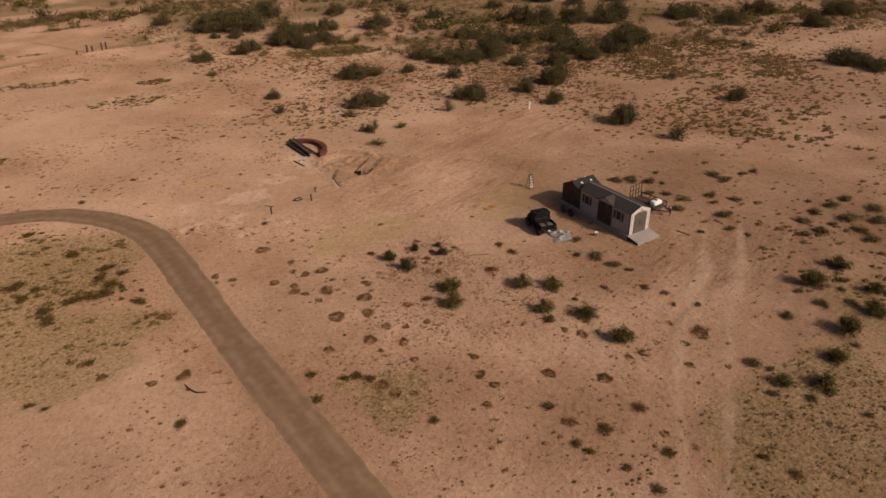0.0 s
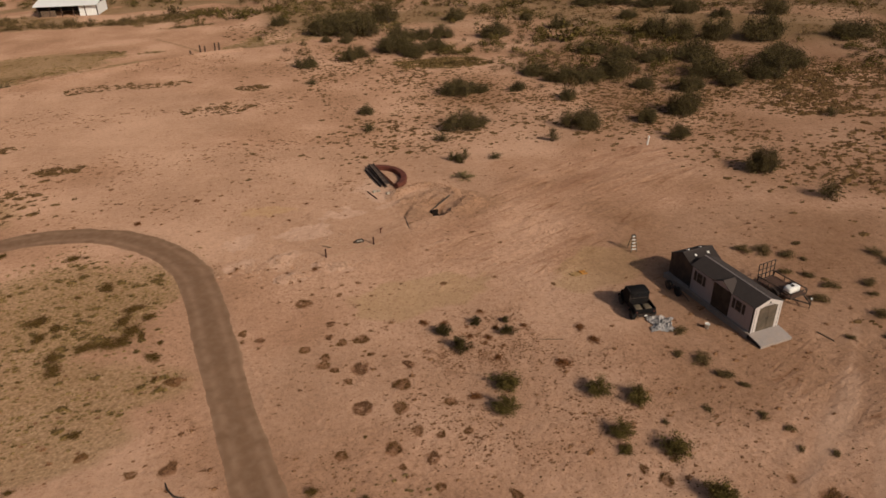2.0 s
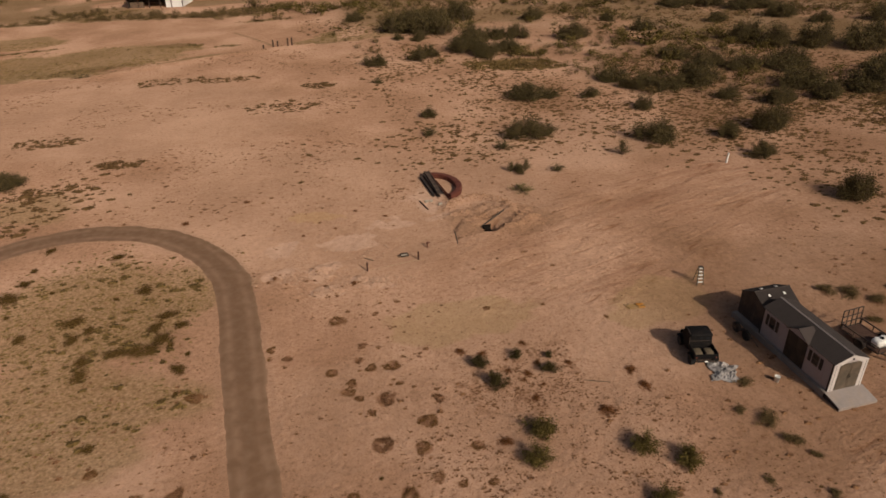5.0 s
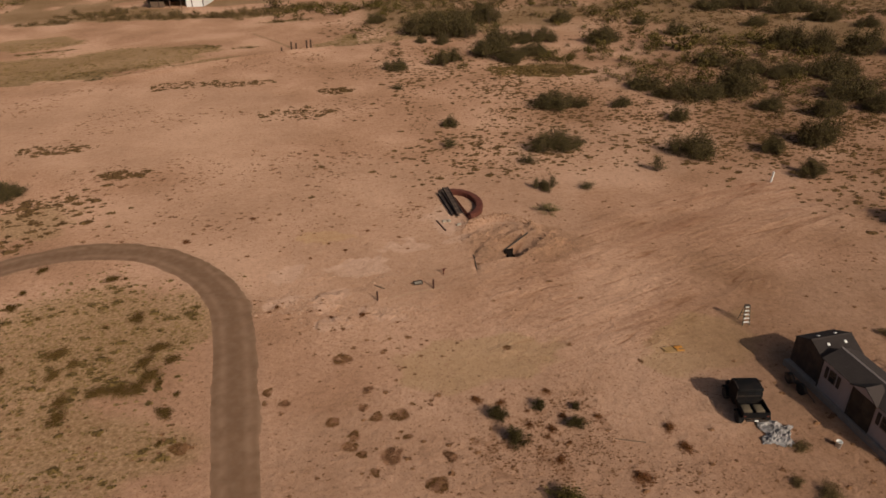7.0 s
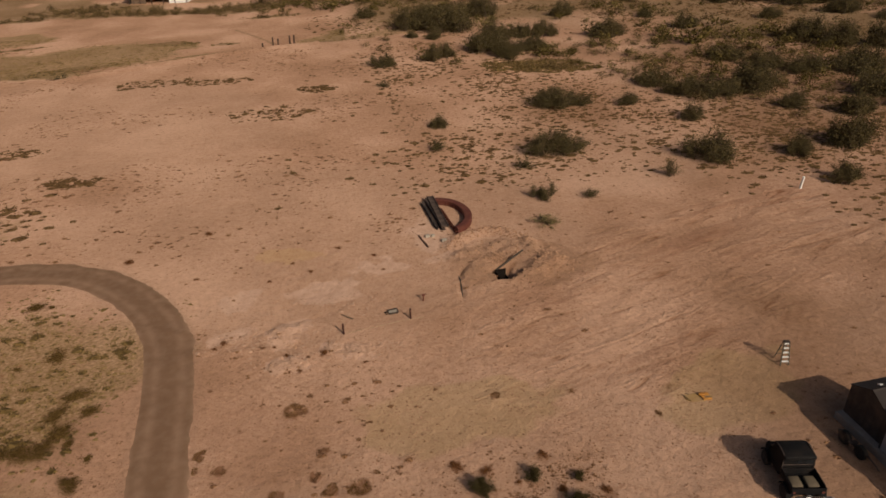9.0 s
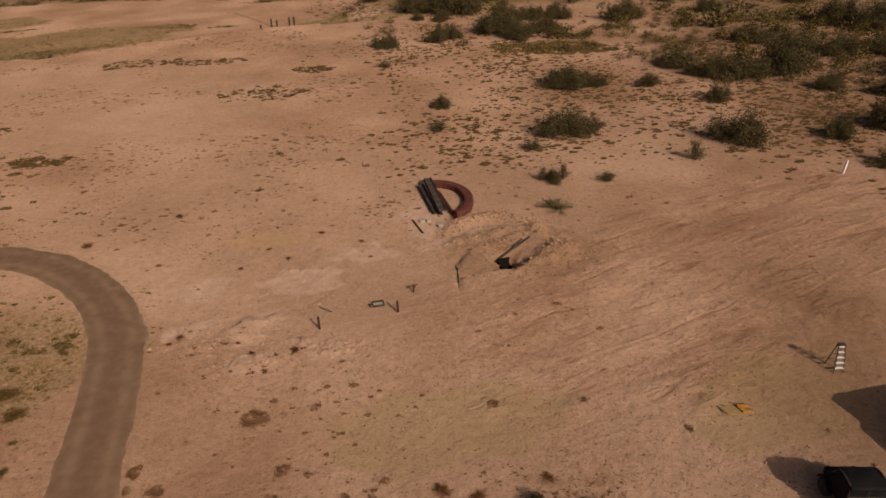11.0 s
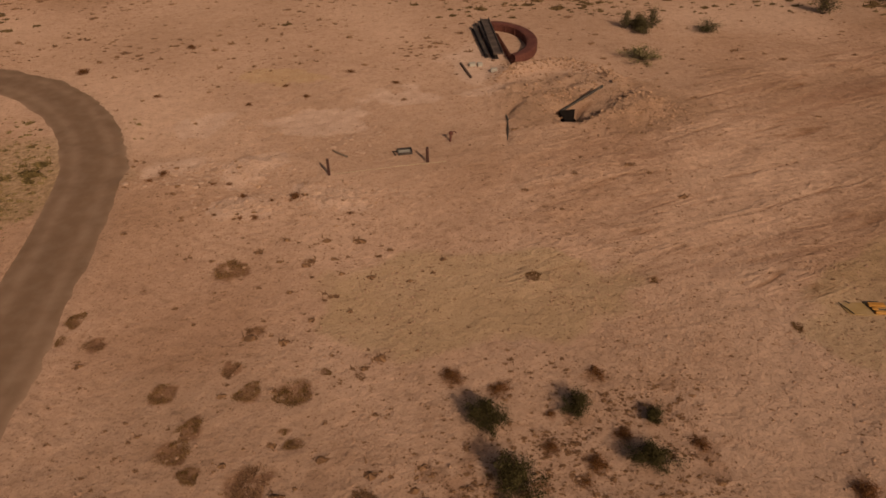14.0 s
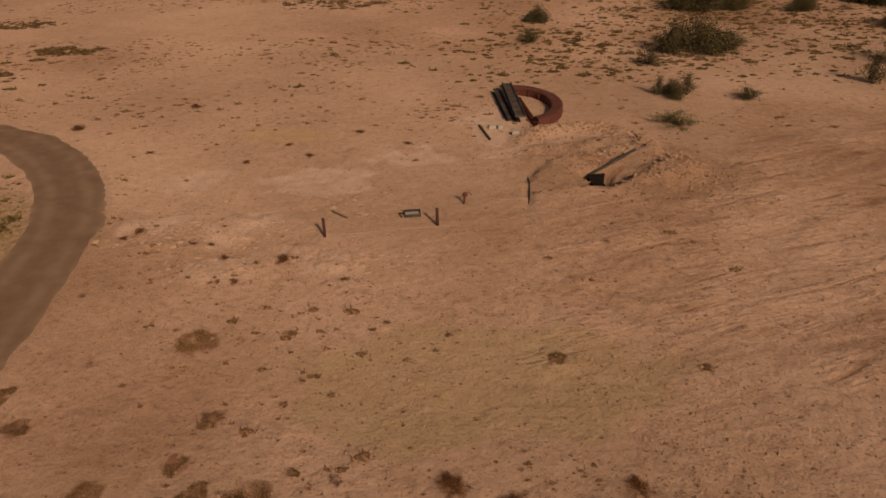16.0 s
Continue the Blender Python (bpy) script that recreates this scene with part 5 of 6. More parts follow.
def build_front_shed():
    w, length, wall, rise = 2.24, 5.95, 1.93, 0.46
    m = DECK @ Matrix.Translation((0.16, 1.05, 0.387))
    shed = gable_shed("garden_shed", m, w, length, wall, rise, 0.07, "grey panelled garden shed with dark shingles and white trim", SIDING, SHINGLE, CONCRETE)
    # front: white posts and an arched head round a double door
    for x0, x1 in ((0.0, 0.36), (w - 0.36, w)):
        bm = bmesh.new()
        box(bm, (x0, -0.05, 0.0), (x1, -0.003, wall - 0.28), bevel=0.005)
        part("corner_trim", bm, WHITE_TRIM, shed, "white front trim")
    bm = bmesh.new()
    inner = [(0.36 + (w - 0.72) * t, wall - 0.28 + 0.40 * math.sin(math.pi * t)) for t in np.linspace(0, 1, 15)]
    outer = [(0.0, wall - 0.28), (0.0, wall - 0.02), (w / 2, wall + rise - 0.02), (w, wall - 0.02), (w, wall - 0.28)]
    solid(bm, outer + inner[::-1], 0.047, Matrix.Translation((0, -0.05, 0)))
    bmesh.ops.recalc_face_normals(bm, faces=bm.faces)
    part("arched_trim", bm, WHITE_TRIM, shed, "white arched door head")
    half = (w - 0.72) / 2
    for x, hx in ((0.365, half - 0.09), (0.365 + half, 0.07)):
        door_leaf(shed, Matrix.Translation((x, -0.02, 0.02)), half - 0.01, wall - 0.12, DOOR_OLIVE, hx)
    bm = bmesh.new()
    lathe(bm, [(0.05, 0), (0.07, 0.02), (0.05, 0.05)], 12, Matrix.Translation((w / 2, -0.055, wall + 0.2)) @ pose(0, 0, 0, 90, 0, 0))
    part("gable_lamp", bm, PLASTIC_BLACK, shed, "small dark lamp")
    for x in (0.13, w - 0.15):
        bm = bmesh.new()
        box(bm, (x, -0.058, 0.0), (x + 0.02, -0.0505, wall - 0.1))
        part("groove_strip", bm, DOOR_DARK, shed)
    # corner posts of the long wall
    for y in (0.0, length - 0.09):
        bm = bmesh.new()
        box(bm, (-0.02, y, 0), (-0.003, y + 0.09, wall - 0.03))
        part("corner_board", bm, DOOR_DARK, shed)
    # west side: vertical battens, windows, the side door under its small gable
    face = pose(0, 0, 0, 0, 0, -90)
    for y in (0.55, 1.15, 1.75, 2.0, 3.75, 4.35, 4.95, 5.5):
        bm = bmesh.new()
        box(bm, (-0.012, y, 0.02), (-0.002, y + 0.035, wall - 0.05))
        part("batten", bm, SIDING, shed)
    for y in (1.3, 5.05):
        window_set(shed, Matrix.Translation((0, y, 0.98)) @ face)
    for y in (3.55, 2.85):
        door_leaf(shed, Matrix.Translation((-0.01, y, 0.02)) @ face, 0.69, wall - 0.1, DOOR_DARK, 0.08 if y < 3 else 0.6)
    for y0, y1 in ((2.06, 2.13), (3.58, 3.65)):
        bm = bmesh.new()
        box(bm, (-0.05, y0, 0), (-0.004, y1, wall))
        part("door_post", bm, DOOR_DARK, shed)
    bm = bmesh.new()
    tri = [(-0.85, 0.0), (0.85, 0.0), (0.0, 0.46)]
    solid(bm, tri, 0.85, Matrix.Translation((-0.10, 2.85, wall - 0.02)) @ face)
    bmesh.ops.recalc_face_normals(bm, faces=bm.faces)
    part("door_gable", bm, SIDING, shed, "small light gable over the side door")
    for sign in (-1, 1):
        bm = bmesh.new()
        solid(bm, [(sign * 0.95, -0.05), (0, 0.47), (0, 0.51), (sign * 0.95, -0.01)], 0.98, Matrix.Translation((-0.17, 2.85, wall - 0.005)) @ face)
        bmesh.ops.recalc_face_normals(bm, faces=bm.faces)
        part("gable_roof", bm, SHINGLE, shed)
    return shed


def build_back_shed():
    """Its ridge runs across the deck, with two roof lights in either slope."""
    w, length, wall, rise = 2.32, 2.5, 1.62, 0.6
    m = DECK @ Matrix.Translation((2.84, 7.13, 0.387)) @ pose(0, 0, 0, 0, 0, 90)
    shed = gable_shed("back_shed", m, w, length, wall, rise, 0.05, "dark brown gabled shed with small white roof lights", DARK_PANEL, SHINGLE, SHINGLE)
    pitch = math.degrees(math.atan2(rise, w / 2))
    for sign in (-1, 1):
        for y in (0.62, 1.72):
            bm = bmesh.new()
            lay = Matrix.Translation((w / 2 + sign * 0.42, y, wall + rise - 0.42 * rise / (w / 2) + 0.036)) @ pose(0, 0, 0, 0, sign * pitch, 0)
            box(bm, (-0.09, -0.075, 0), (0.09, 0.075, 0.04), lay, 0.008)
            part("roof_light", bm, WHITE_PLASTIC, shed, "small white roof light")
    for x in (0.28, 0.72, 1.16, 1.6, 2.04):
        bm = bmesh.new()
        box(bm, (x - 0.025, length + 0.002, 0.02), (x + 0.025, length + 0.016, wall - 0.05))
        part("batten", bm, DARK_PANEL, shed)
    return shed


build_deck()
build_front_shed()
build_back_shed()


def wheel_at(parent, m, radius, width, name="wheel"):
    """A wheel whose axle lies along x: a grooved tyre on a rim."""
    turn = m @ pose(0, 0, 0, 0, 90, 0)
    bm = bmesh.new()
    r, h = radius, width / 2
    lathe(bm, [(r * 0.6, -h), (r * 0.88, -h), (r * 0.97, -h * 0.8), (r, -h * 0.45), (r * 0.985, -h * 0.1), (r * 0.985, h * 0.1), (r, h * 0.45), (r * 0.97, h * 0.8), (r * 0.88, h), (r * 0.6, h)], 24, turn)
    for k in range(18):
        lug = turn @ pose(0, 0, 0, 0, 0, 20 * k)
        box(bm, (r * 0.97, -h * 0.9, -0.02), (r * 1.03, h * 0.9, 0.02), lug @ pose(0, 0, 0, 90, 0, 0))
    tyre = part(name, bm, RUBBER, parent)
    bm = bmesh.new()
    lathe(bm, [(0.02, -h * 0.8), (r * 0.3, -h * 0.75), (r * 0.58, -h * 0.98), (r * 0.58, h * 0.98), (r * 0.3, h * 0.75), (0.02, h * 0.8)], 16, turn)
    part("rim", bm, STEEL_DARK, tyre)
    return tyre


def build_dolly():
    """The low wheeled axle under the deck's edge."""
    x, y = 22.95, -13.75
    ob = thing("wheel_dolly", Matrix.Translation((x, y, on_ground(x, y))) @ pose(0, 0, 0, 0, 0, TURN), "dark steel dolly on two tyres beside the deck", "dolly")
    for yy in (-0.55, 0.45):
        wheel_at(ob, Matrix.Translation((0, yy, 0.33)), 0.33, 0.22)
    bm = bmesh.new()
    box(bm, (-0.06, -1.0, 0.36), (0.06, 0.85, 0.46))
    box(bm, (-0.2, -0.15, 0.40), (0.2, 0.05, 0.48))
    part("beam", bm, STEEL_DARK, ob)
    bm = bmesh.new()
    tube(bm, [(0.0, -1.0, 0.42), (0.12, -1.35, 0.25), (0.2, -1.5, 0.06)], 0.035)
    part("drawbar", bm, BEAM, ob)
    return ob


build_dolly()


# ---- utility vehicle ----
def build_utv():
    m = Matrix.Translation((19.1, -16.0, on_ground(18.9, -14.5))) @ pose(0, 0, 0, 0, 0, -9.0)
    car = thing("utility_vehicle", m, "black four-wheeled utility vehicle with a roof and a loaded cargo bed", "vehicle")
    for x in (-0.68, 0.68):
        for y in (0.15, 2.1):
            wheel_at(car, Matrix.Translation((x, y, 0.33)), 0.33, 0.26)
    bm = bmesh.new()
    box(bm, (-0.55, -0.05, 0.34), (0.55, 2.45, 0.48), bevel=0.03)
    part("chassis", bm, STEEL_DARK, car)
    bm = bmesh.new()
    solid(bm, [(-0.70, 0.5), (0.70, 0.5), (0.70, 0.72), (0.55, 0.80), (-0.55, 0.80), (-0.70, 0.72)], 0.9, Matrix.Translation((0, 0.95, 0)))
    bmesh.ops.recalc_face_normals(bm, faces=bm.faces)
    part("body", bm, PLASTIC_BLACK, car)
    bm = bmesh.new()
    box(bm, (-0.62, 1.85, 0.5), (0.62, 2.62, 0.98), bevel=0.07)
    for v in bm.verts:
        if v.co.z > 0.7:
            v.co.z -= 0.22 * max(0.0, v.co.y - 1.9)
    hood = part("hood", bm, PLASTIC_BLACK, car)
    for x in (-0.45, 0.45):
        bm = bmesh.new()
        lathe(bm, [(0.03, 0), (0.08, 0.01), (0.08, 0.05)], 14, Matrix.Translation((x, 2.60, 0.72)) @ pose(0, 0, 0, -90, 0, 0))
        part("headlight", bm, GLASS_DARK, hood)
    for x in (-0.70, 0.70):
        for y in (0.15, 2.1):
            bm = bmesh.new()
            arc = [(math.cos(a) * 0.42, math.sin(a) * 0.42) for a in np.linspace(0.2, 2.94, 9)]
            arc += [(math.cos(a) * 0.39, math.sin(a) * 0.39) for a in np.linspace(2.94, 0.2, 9)]
            solid(bm, arc, 0.28, Matrix.Translation((x + 0.14, y, 0.36)) @ pose(0, 0, 0, 0, 0, 90))
            bmesh.ops.recalc_face_normals(bm, faces=bm.faces)
            part("mudguard", bm, PLASTIC_BLACK, car)
    bed = None
    bm = bmesh.new()
    box(bm, (-0.68, -0.25, 0.70), (0.68, 0.80, 0.75), bevel=0.01)
    bed = part("cargo_bed", bm, PLASTIC_BLACK, car, "black open cargo bed")
    for lo, hi, name in (((-0.72, -0.27, 0.70), (-0.67, 0.80, 1.02), "bed_side"), ((0.67, -0.27, 0.70), (0.72, 0.80, 1.02), "bed_side"),
                         ((-0.67, 0.76, 0.75), (0.67, 0.81, 1.02), "bed_front"), ((-0.72, -0.32, 0.66), (0.72, -0.272, 1.0), "tailgate")):
        bm = bmesh.new()
        box(bm, lo, hi, bevel=0.012)
        part(name, bm, PLASTIC_BLACK, bed)
    for x in (-0.35, 0.05):
        bm = bmesh.new()
        box(bm, (x - 0.03, 1.0, 0.72), (x + 0.42, 1.45, 0.9), bevel=0.05)
        seat = part("seat", bm, PLASTIC_BLACK, car)
        bm = bmesh.new()
        box(bm, (x - 0.03, 0.92, 0.9), (x + 0.42, 1.04, 1.4), bevel=0.05)
        part("backrest", bm, PLASTIC_BLACK, seat)
    for x in (-0.68, 0.68):
        bm = bmesh.new()
        tube(bm, [(x, 0.88, 0.75), (x, 0.86, 1.2), (x * 0.95, 0.92, 1.62), (x * 0.95, 1.5, 1.66), (x * 0.96, 1.75, 1.58), (x, 2.12, 0.92)], 0.03)
        part("roll_bar", bm, STEEL_DARK, car)
        bm = bmesh.new()
        solid(bm, [(0.92, 0.62), (1.95, 0.62), (2.0, 0.95), (1.75, 1.52), (0.95, 1.58), (0.9, 1.1)], 0.03, Matrix.Translation((x + 0.015, 0, 0)) @ pose(0, 0, 0, 0, 0, 90))
        bmesh.ops.recalc_face_normals(bm, faces=bm.faces)
        part("side_door", bm, PLASTIC_BLACK, car, "black soft side door")
    for y, z in ((0.90, 1.60), (0.87, 1.15), (1.74, 1.58)):
        bm = bmesh.new()
        tube(bm, [(-0.64, y, z), (0.64, y, z)], 0.024)
        part("cross_bar", bm, STEEL_DARK, car)
    bm = bmesh.new()
    box(bm, (-0.70, 0.78, 1.56), (0.70, 1.90, 1.74), bevel=0.085)
    for v in bm.verts:
        v.co.z -= 0.16 * abs(v.co.x) ** 2 + 0.22 * max(0, v.co.y - 1.45) + 0.12 * max(0, 1.0 - v.co.y)
    part("roof", bm, PLASTIC_BLACK, car, "black moulded roof", smooth=True)
    bm = bmesh.new()
    box(bm, (-0.66, 0.862, 0.98), (0.66, 0.874, 1.6))
    back = part("rear_screen", bm, PLASTIC_BLACK, car, "dark rear screen")
    for x0, x1 in ((-0.08, 0.10), (0.28, 0.56)):
        bm = bmesh.new()
        box(bm, (x0, 0.845, 1.22), (x1, 0.858, 1.48), bevel=0.004)
        part("rear_window", bm, GLASS_DARK, back)
    bm = bmesh.new()
    m2 = Matrix.Translation((0, 1.9, 1.27)) @ pose(0, 0, 0, 28, 0, 0)
    box(bm, (-0.64, -0.006, -0.40), (0.64, 0.006, 0.36), m2)
    part("windscreen", bm, GLASS_DARK, car, "dark glass windscreen")
    for x in (-0.70, 0.70):
        bm = bmesh.new()
        tube(bm, [(x * 0.95, 1.78, 1.22), (x * 1.2, 1.8, 1.26)], 0.012)
        box(bm, (x * 1.2 - 0.07, 1.78, 1.2), (x * 1.2 + 0.07, 1.82, 1.34), bevel=0.015)
        part("mirror", bm, PLASTIC_BLACK, car)
    bm = bmesh.new()
    box(bm, (-0.5, -0.36, 0.44), (0.5, -0.30, 0.56), bevel=0.02)
    bumper = part("rear_bumper", bm, STEEL_DARK, car)
    bm = bmesh.new()
    box(bm, (-0.07, -0.372, 0.46), (0.13, -0.362, 0.56))
    part("plate", bm, WHITE_PLASTIC, bumper, "small white plate")
    for x in (-0.6, 0.6):
        bm = bmesh.new()
        box(bm, (x - 0.05, -0.345, 0.74), (x + 0.05, -0.322, 0.84), bevel=0.008)
        part("tail_light", bm, RUST, car, "dark red tail light")
    for k, x in enumerate((-0.36, 0.30)):
        bm = bmesh.new()
        box(bm, (-0.24, -0.3, 0.0), (0.24, 0.3, 0.16), bevel=0.06)
        for v in bm.verts:
            v.co.z += 0.02 * math.sin(9 * v.co.x + 4 * v.co.y + k)
        sack = part("paper_sack", bm, TAN_BAG, None, smooth=True)
        sack.matrix_world = m @ Matrix.Translation((x, 0.2, 0.755)) @ pose(0, 0, 0, 0, 0, 4 * k - 2)
        tagged(sack, "full tan paper sack lying in the cargo bed", "sack", "sacks in the cargo bed")
    return car


build_utv()


# ---- loose things of the yard ----
def build_ladder():
    x, y = 23.5, -7.3
    lad = thing("step_ladder", Matrix.Translation((x, y, on_ground(x, y) - 0.02)) @ pose(0, 0, 0, 0, 0, -6) @ Matrix.Diagonal((0.78, 1, 1, 1)), "open step ladder with pale metal treads standing on bare soil", "ladder")
    h = 1.36
    for x in (-1, 1):
        bm = bmesh.new()
        box(bm, (-0.035, -0.02, 0), (0.035, 0.02, h * 1.04), Matrix.Translation((x * 0.29, -0.34, 0)) @ pose(0, 0, 0, -12, -x * 4.2, 0))
        part("front_rail", bm, FIBERGLASS, lad)
        bm = bmesh.new()
        box(bm, (-0.025, -0.015, 0), (0.025, 0.015, h * 1.04), Matrix.Translation((x * 0.27, 0.42, 0)) @ pose(0, 0, 0, 15, -x * 4, 0))
        part("rear_rail", bm, FIBERGLASS, lad)
    for k in range(5):
        t = (k + 1) * 0.25 / h
        bm = bmesh.new()
        half = 0.28 - 0.115 * t
        box(bm, (-half, -0.06, -0.015), (half, 0.06, 0.015), Matrix.Translation((0, -0.34 + 0.34 * t, h * t)), 0.004)
        part("tread", bm, WHITE_PLASTIC, lad, "pale metal tread")
    for t in (0.25, 0.5, 0.75):
        bm = bmesh.new()
        half = 0.26 - 0.11 * t
        box(bm, (-half, -0.012, -0.012), (half, 0.012, 0.012), Matrix.Translation((0, 0.42 - 0.42 * t, h * t)))
        part("brace", bm, FIBERGLASS, lad)
    bm = bmesh.new()
    box(bm, (-0.19, -0.12, h - 0.01), (0.19, 0.10, h + 0.05), bevel=0.015)
    part("top_cap", bm, DARK_PANEL, lad)


def build_trailer():
    x, y = 29.85, -15.0
    m = Matrix.Translation((x, y, on_ground(x, y))) @ pose(0, 0, 0, 0, 0, 9)
    tr = thing("utility_trailer", m, "small dark steel trailer with a plank floor and raised mesh gate", "trailer")
    w, ln = 0.8, 2.75
    for k in range(8):
        bm = bmesh.new()
        box(bm, (-w + 0.03 + k * 0.193, -ln, 0.5), (-w + 0.215 + k * 0.193, -0.02, 0.54), bevel=0.004)
        part("plank", bm, WOOD_DARK, tr)
    for x in (-w, w):
        for z in (0.46, 0.86):
            bm = bmesh.new()
            tube(bm, [(x, 0, z), (x, -ln, z)], 0.042, 6)
            part("side_rail", bm, STEEL_DARK, tr)
        for y in (0, -0.9, -1.8, -ln):
            bm = bmesh.new()
            tube(bm, [(x, y, 0.46), (x, y, 0.86)], 0.038, 6)
            part("stake", bm, STEEL_DARK, tr)
        wheel_at(tr, Matrix.Translation((x * 1.14, -1.5, 0.32)), 0.32, 0.18)
        bm = bmesh.new()
        arc = [(math.cos(a) * 0.42, math.sin(a) * 0.42) for a in np.linspace(0.15, 2.99, 9)] + [(math.cos(a) * 0.40, math.sin(a) * 0.40) for a in np.linspace(2.99, 0.15, 9)]
        solid(bm, arc, 0.22, Matrix.Translation((x * 1.14 + 0.11, -1.5, 0.32)) @ pose(0, 0, 0, 0, 0, 90))
        bmesh.ops.recalc_face_normals(bm, faces=bm.faces)
        part("mudguard", bm, STEEL_DARK, tr)
    for y in (0, -ln):
        bm = bmesh.new()
        tube(bm, [(-w, y, 0.46), (w, y, 0.46)], 0.042, 6)
        part("end_rail", bm, STEEL_DARK, tr)
    bm = bmesh.new()
    tube(bm, [(-w, -ln, 0.86), (w, -ln, 0.86)], 0.038, 6)
    part("end_rail", bm, STEEL_DARK, tr)
    bm = bmesh.new()
    for k in range(5):
        tube(bm, [(-w + k * w / 2, 0.06, 0.5), (-w + k * w / 2, 0.14, 1.75)], 0.036, 6)
    for z in (0.5, 0.9, 1.3, 1.75):
        tube(bm, [(-w, 0.06 + 0.064 * (z - 0.5), z), (w, 0.06 + 0.064 * (z - 0.5), z)], 0.036, 6)
    part("ramp_gate", bm, STEEL_DARK, tr, "raised steel ramp gate")
    for x in (-0.55, 0.55):
        bm = bmesh.new()
        tube(bm, [(x, -ln, 0.44), (0, -ln - 1.05, 0.44)], 0.05, 6)
        part("tongue", bm, STEEL_DARK, tr)
    bm = bmesh.new()
    tube(bm, [(0, -ln - 1.0, 0.0), (0, -ln - 1.0, 0.8)], 0.03, 8)
    part("jack", bm, STEEL_DARK, tr)
    bm = bmesh.new()
    lathe(bm, [(0.02, 0.79), (0.06, 0.8), (0.07, 0.88), (0.03, 0.92)], 12, Matrix.Translation((0, -ln - 1.0, 0)))
    part("jack_cap", bm, WHITE_PLASTIC, tr, "pale jack cap")
    tank = thing("water_tank", m @ Matrix.Translation((-0.05, -2.2, 0.542)), "white plastic tank lying on the trailer's floor", "tank")
    bm = bmesh.new()
    box(bm, (-0.55, -0.3, 0.0), (0.55, 0.3, 0.52), bevel=0.14)
    part("shell", bm, WHITE_PLASTIC, tank, smooth=True)
    for x in (-0.25, 0.25):
        bm = bmesh.new()
        box(bm, (x - 0.03, -0.31, 0.03), (x + 0.03, 0.31, 0.535), bevel=0.1)
        part("rib", bm, WHITE_PLASTIC, tank)
    bm = bmesh.new()
    lathe(bm, [(0.11, 0.50), (0.12, 0.56), (0.09, 0.585)], 16)
    part("lid", bm, PLASTIC_BLACK, tank, "black screw lid")


def build_bucket():
    x, y = 22.5, -18.35
    b = thing("bucket", Matrix.Translation((x, y, on_ground(x, y) - 0.01)), "white plastic bucket standing on the soil", "bucket")
    bm = bmesh.new()
    lathe(bm, [(0.13, 0.0), (0.155, 0.35), (0.165, 0.35), (0.165, 0.38), (0.15, 0.38), (0.125, 0.04)], 20)
    part("shell", bm, WHITE_PLASTIC, b, smooth=True)
    bm = bmesh.new()
    tube(bm, [(0.165 * math.cos(a), -0.03 - 0.14 * math.sin(a), 0.36 - 0.06 * math.sin(a)) for a in np.linspace(0, math.pi, 9)], 0.005, 6)
    part("handle", bm, STEEL_DARK, b)


def build_tarp():
    rng = np.linspace(-1, 1, 30)
    verts, faces = [], []
    n = len(rng)
    for v in rng:
        for u in rng:
            far = max(abs(u), abs(v))
            spike = 0.95 + 0.6 * far * (2 * float(vnoise(2.3 * u + 5, 2.3 * v + 9, 1.0, 3)) - 1)
            x, y = 0.85 * u * spike + 0.22 * v, 0.80 * v * spike - 0.25 * u * abs(v)
            fold = 0.75 * abs(float(fbm(1.6 * u + 0.9 * v + 9, v, 0.42, 6)) - 0.5) + 0.5 * abs(float(fbm(u, 1.7 * v - u, 0.3, 16)) - 0.45) + 0.10 * float(vnoise(u, v, 0.8, 4))
            lift = 1 - far ** 4
            verts.append((x, y, 0.012 + fold * lift + 0.05 * (1 - lift) * abs(math.sin(9 * u + 7 * v))))
    for a in range(n - 1):
        for b in range(n - 1):
            faces.append((a * n + b, a * n + b + 1, (a + 1) * n + b + 1, (a + 1) * n + b))
    me = mesh_of("tarpaulin", verts, faces, TARP)
    ob = new("tarpaulin", me)
    ob.matrix_world = Matrix.LocRotScale((20.05, -17.0, on_ground(19.85, -17.15) + 0.02), Euler((0, 0, -0.1)), (0.95, 0.95, 1.0))
    thick = ob.modifiers.new("thickness", "SOLIDIFY")
    thick.thickness = 0.006
    tagged(ob, "crumpled silver-grey tarpaulin thrown on the soil", "tarpaulin")


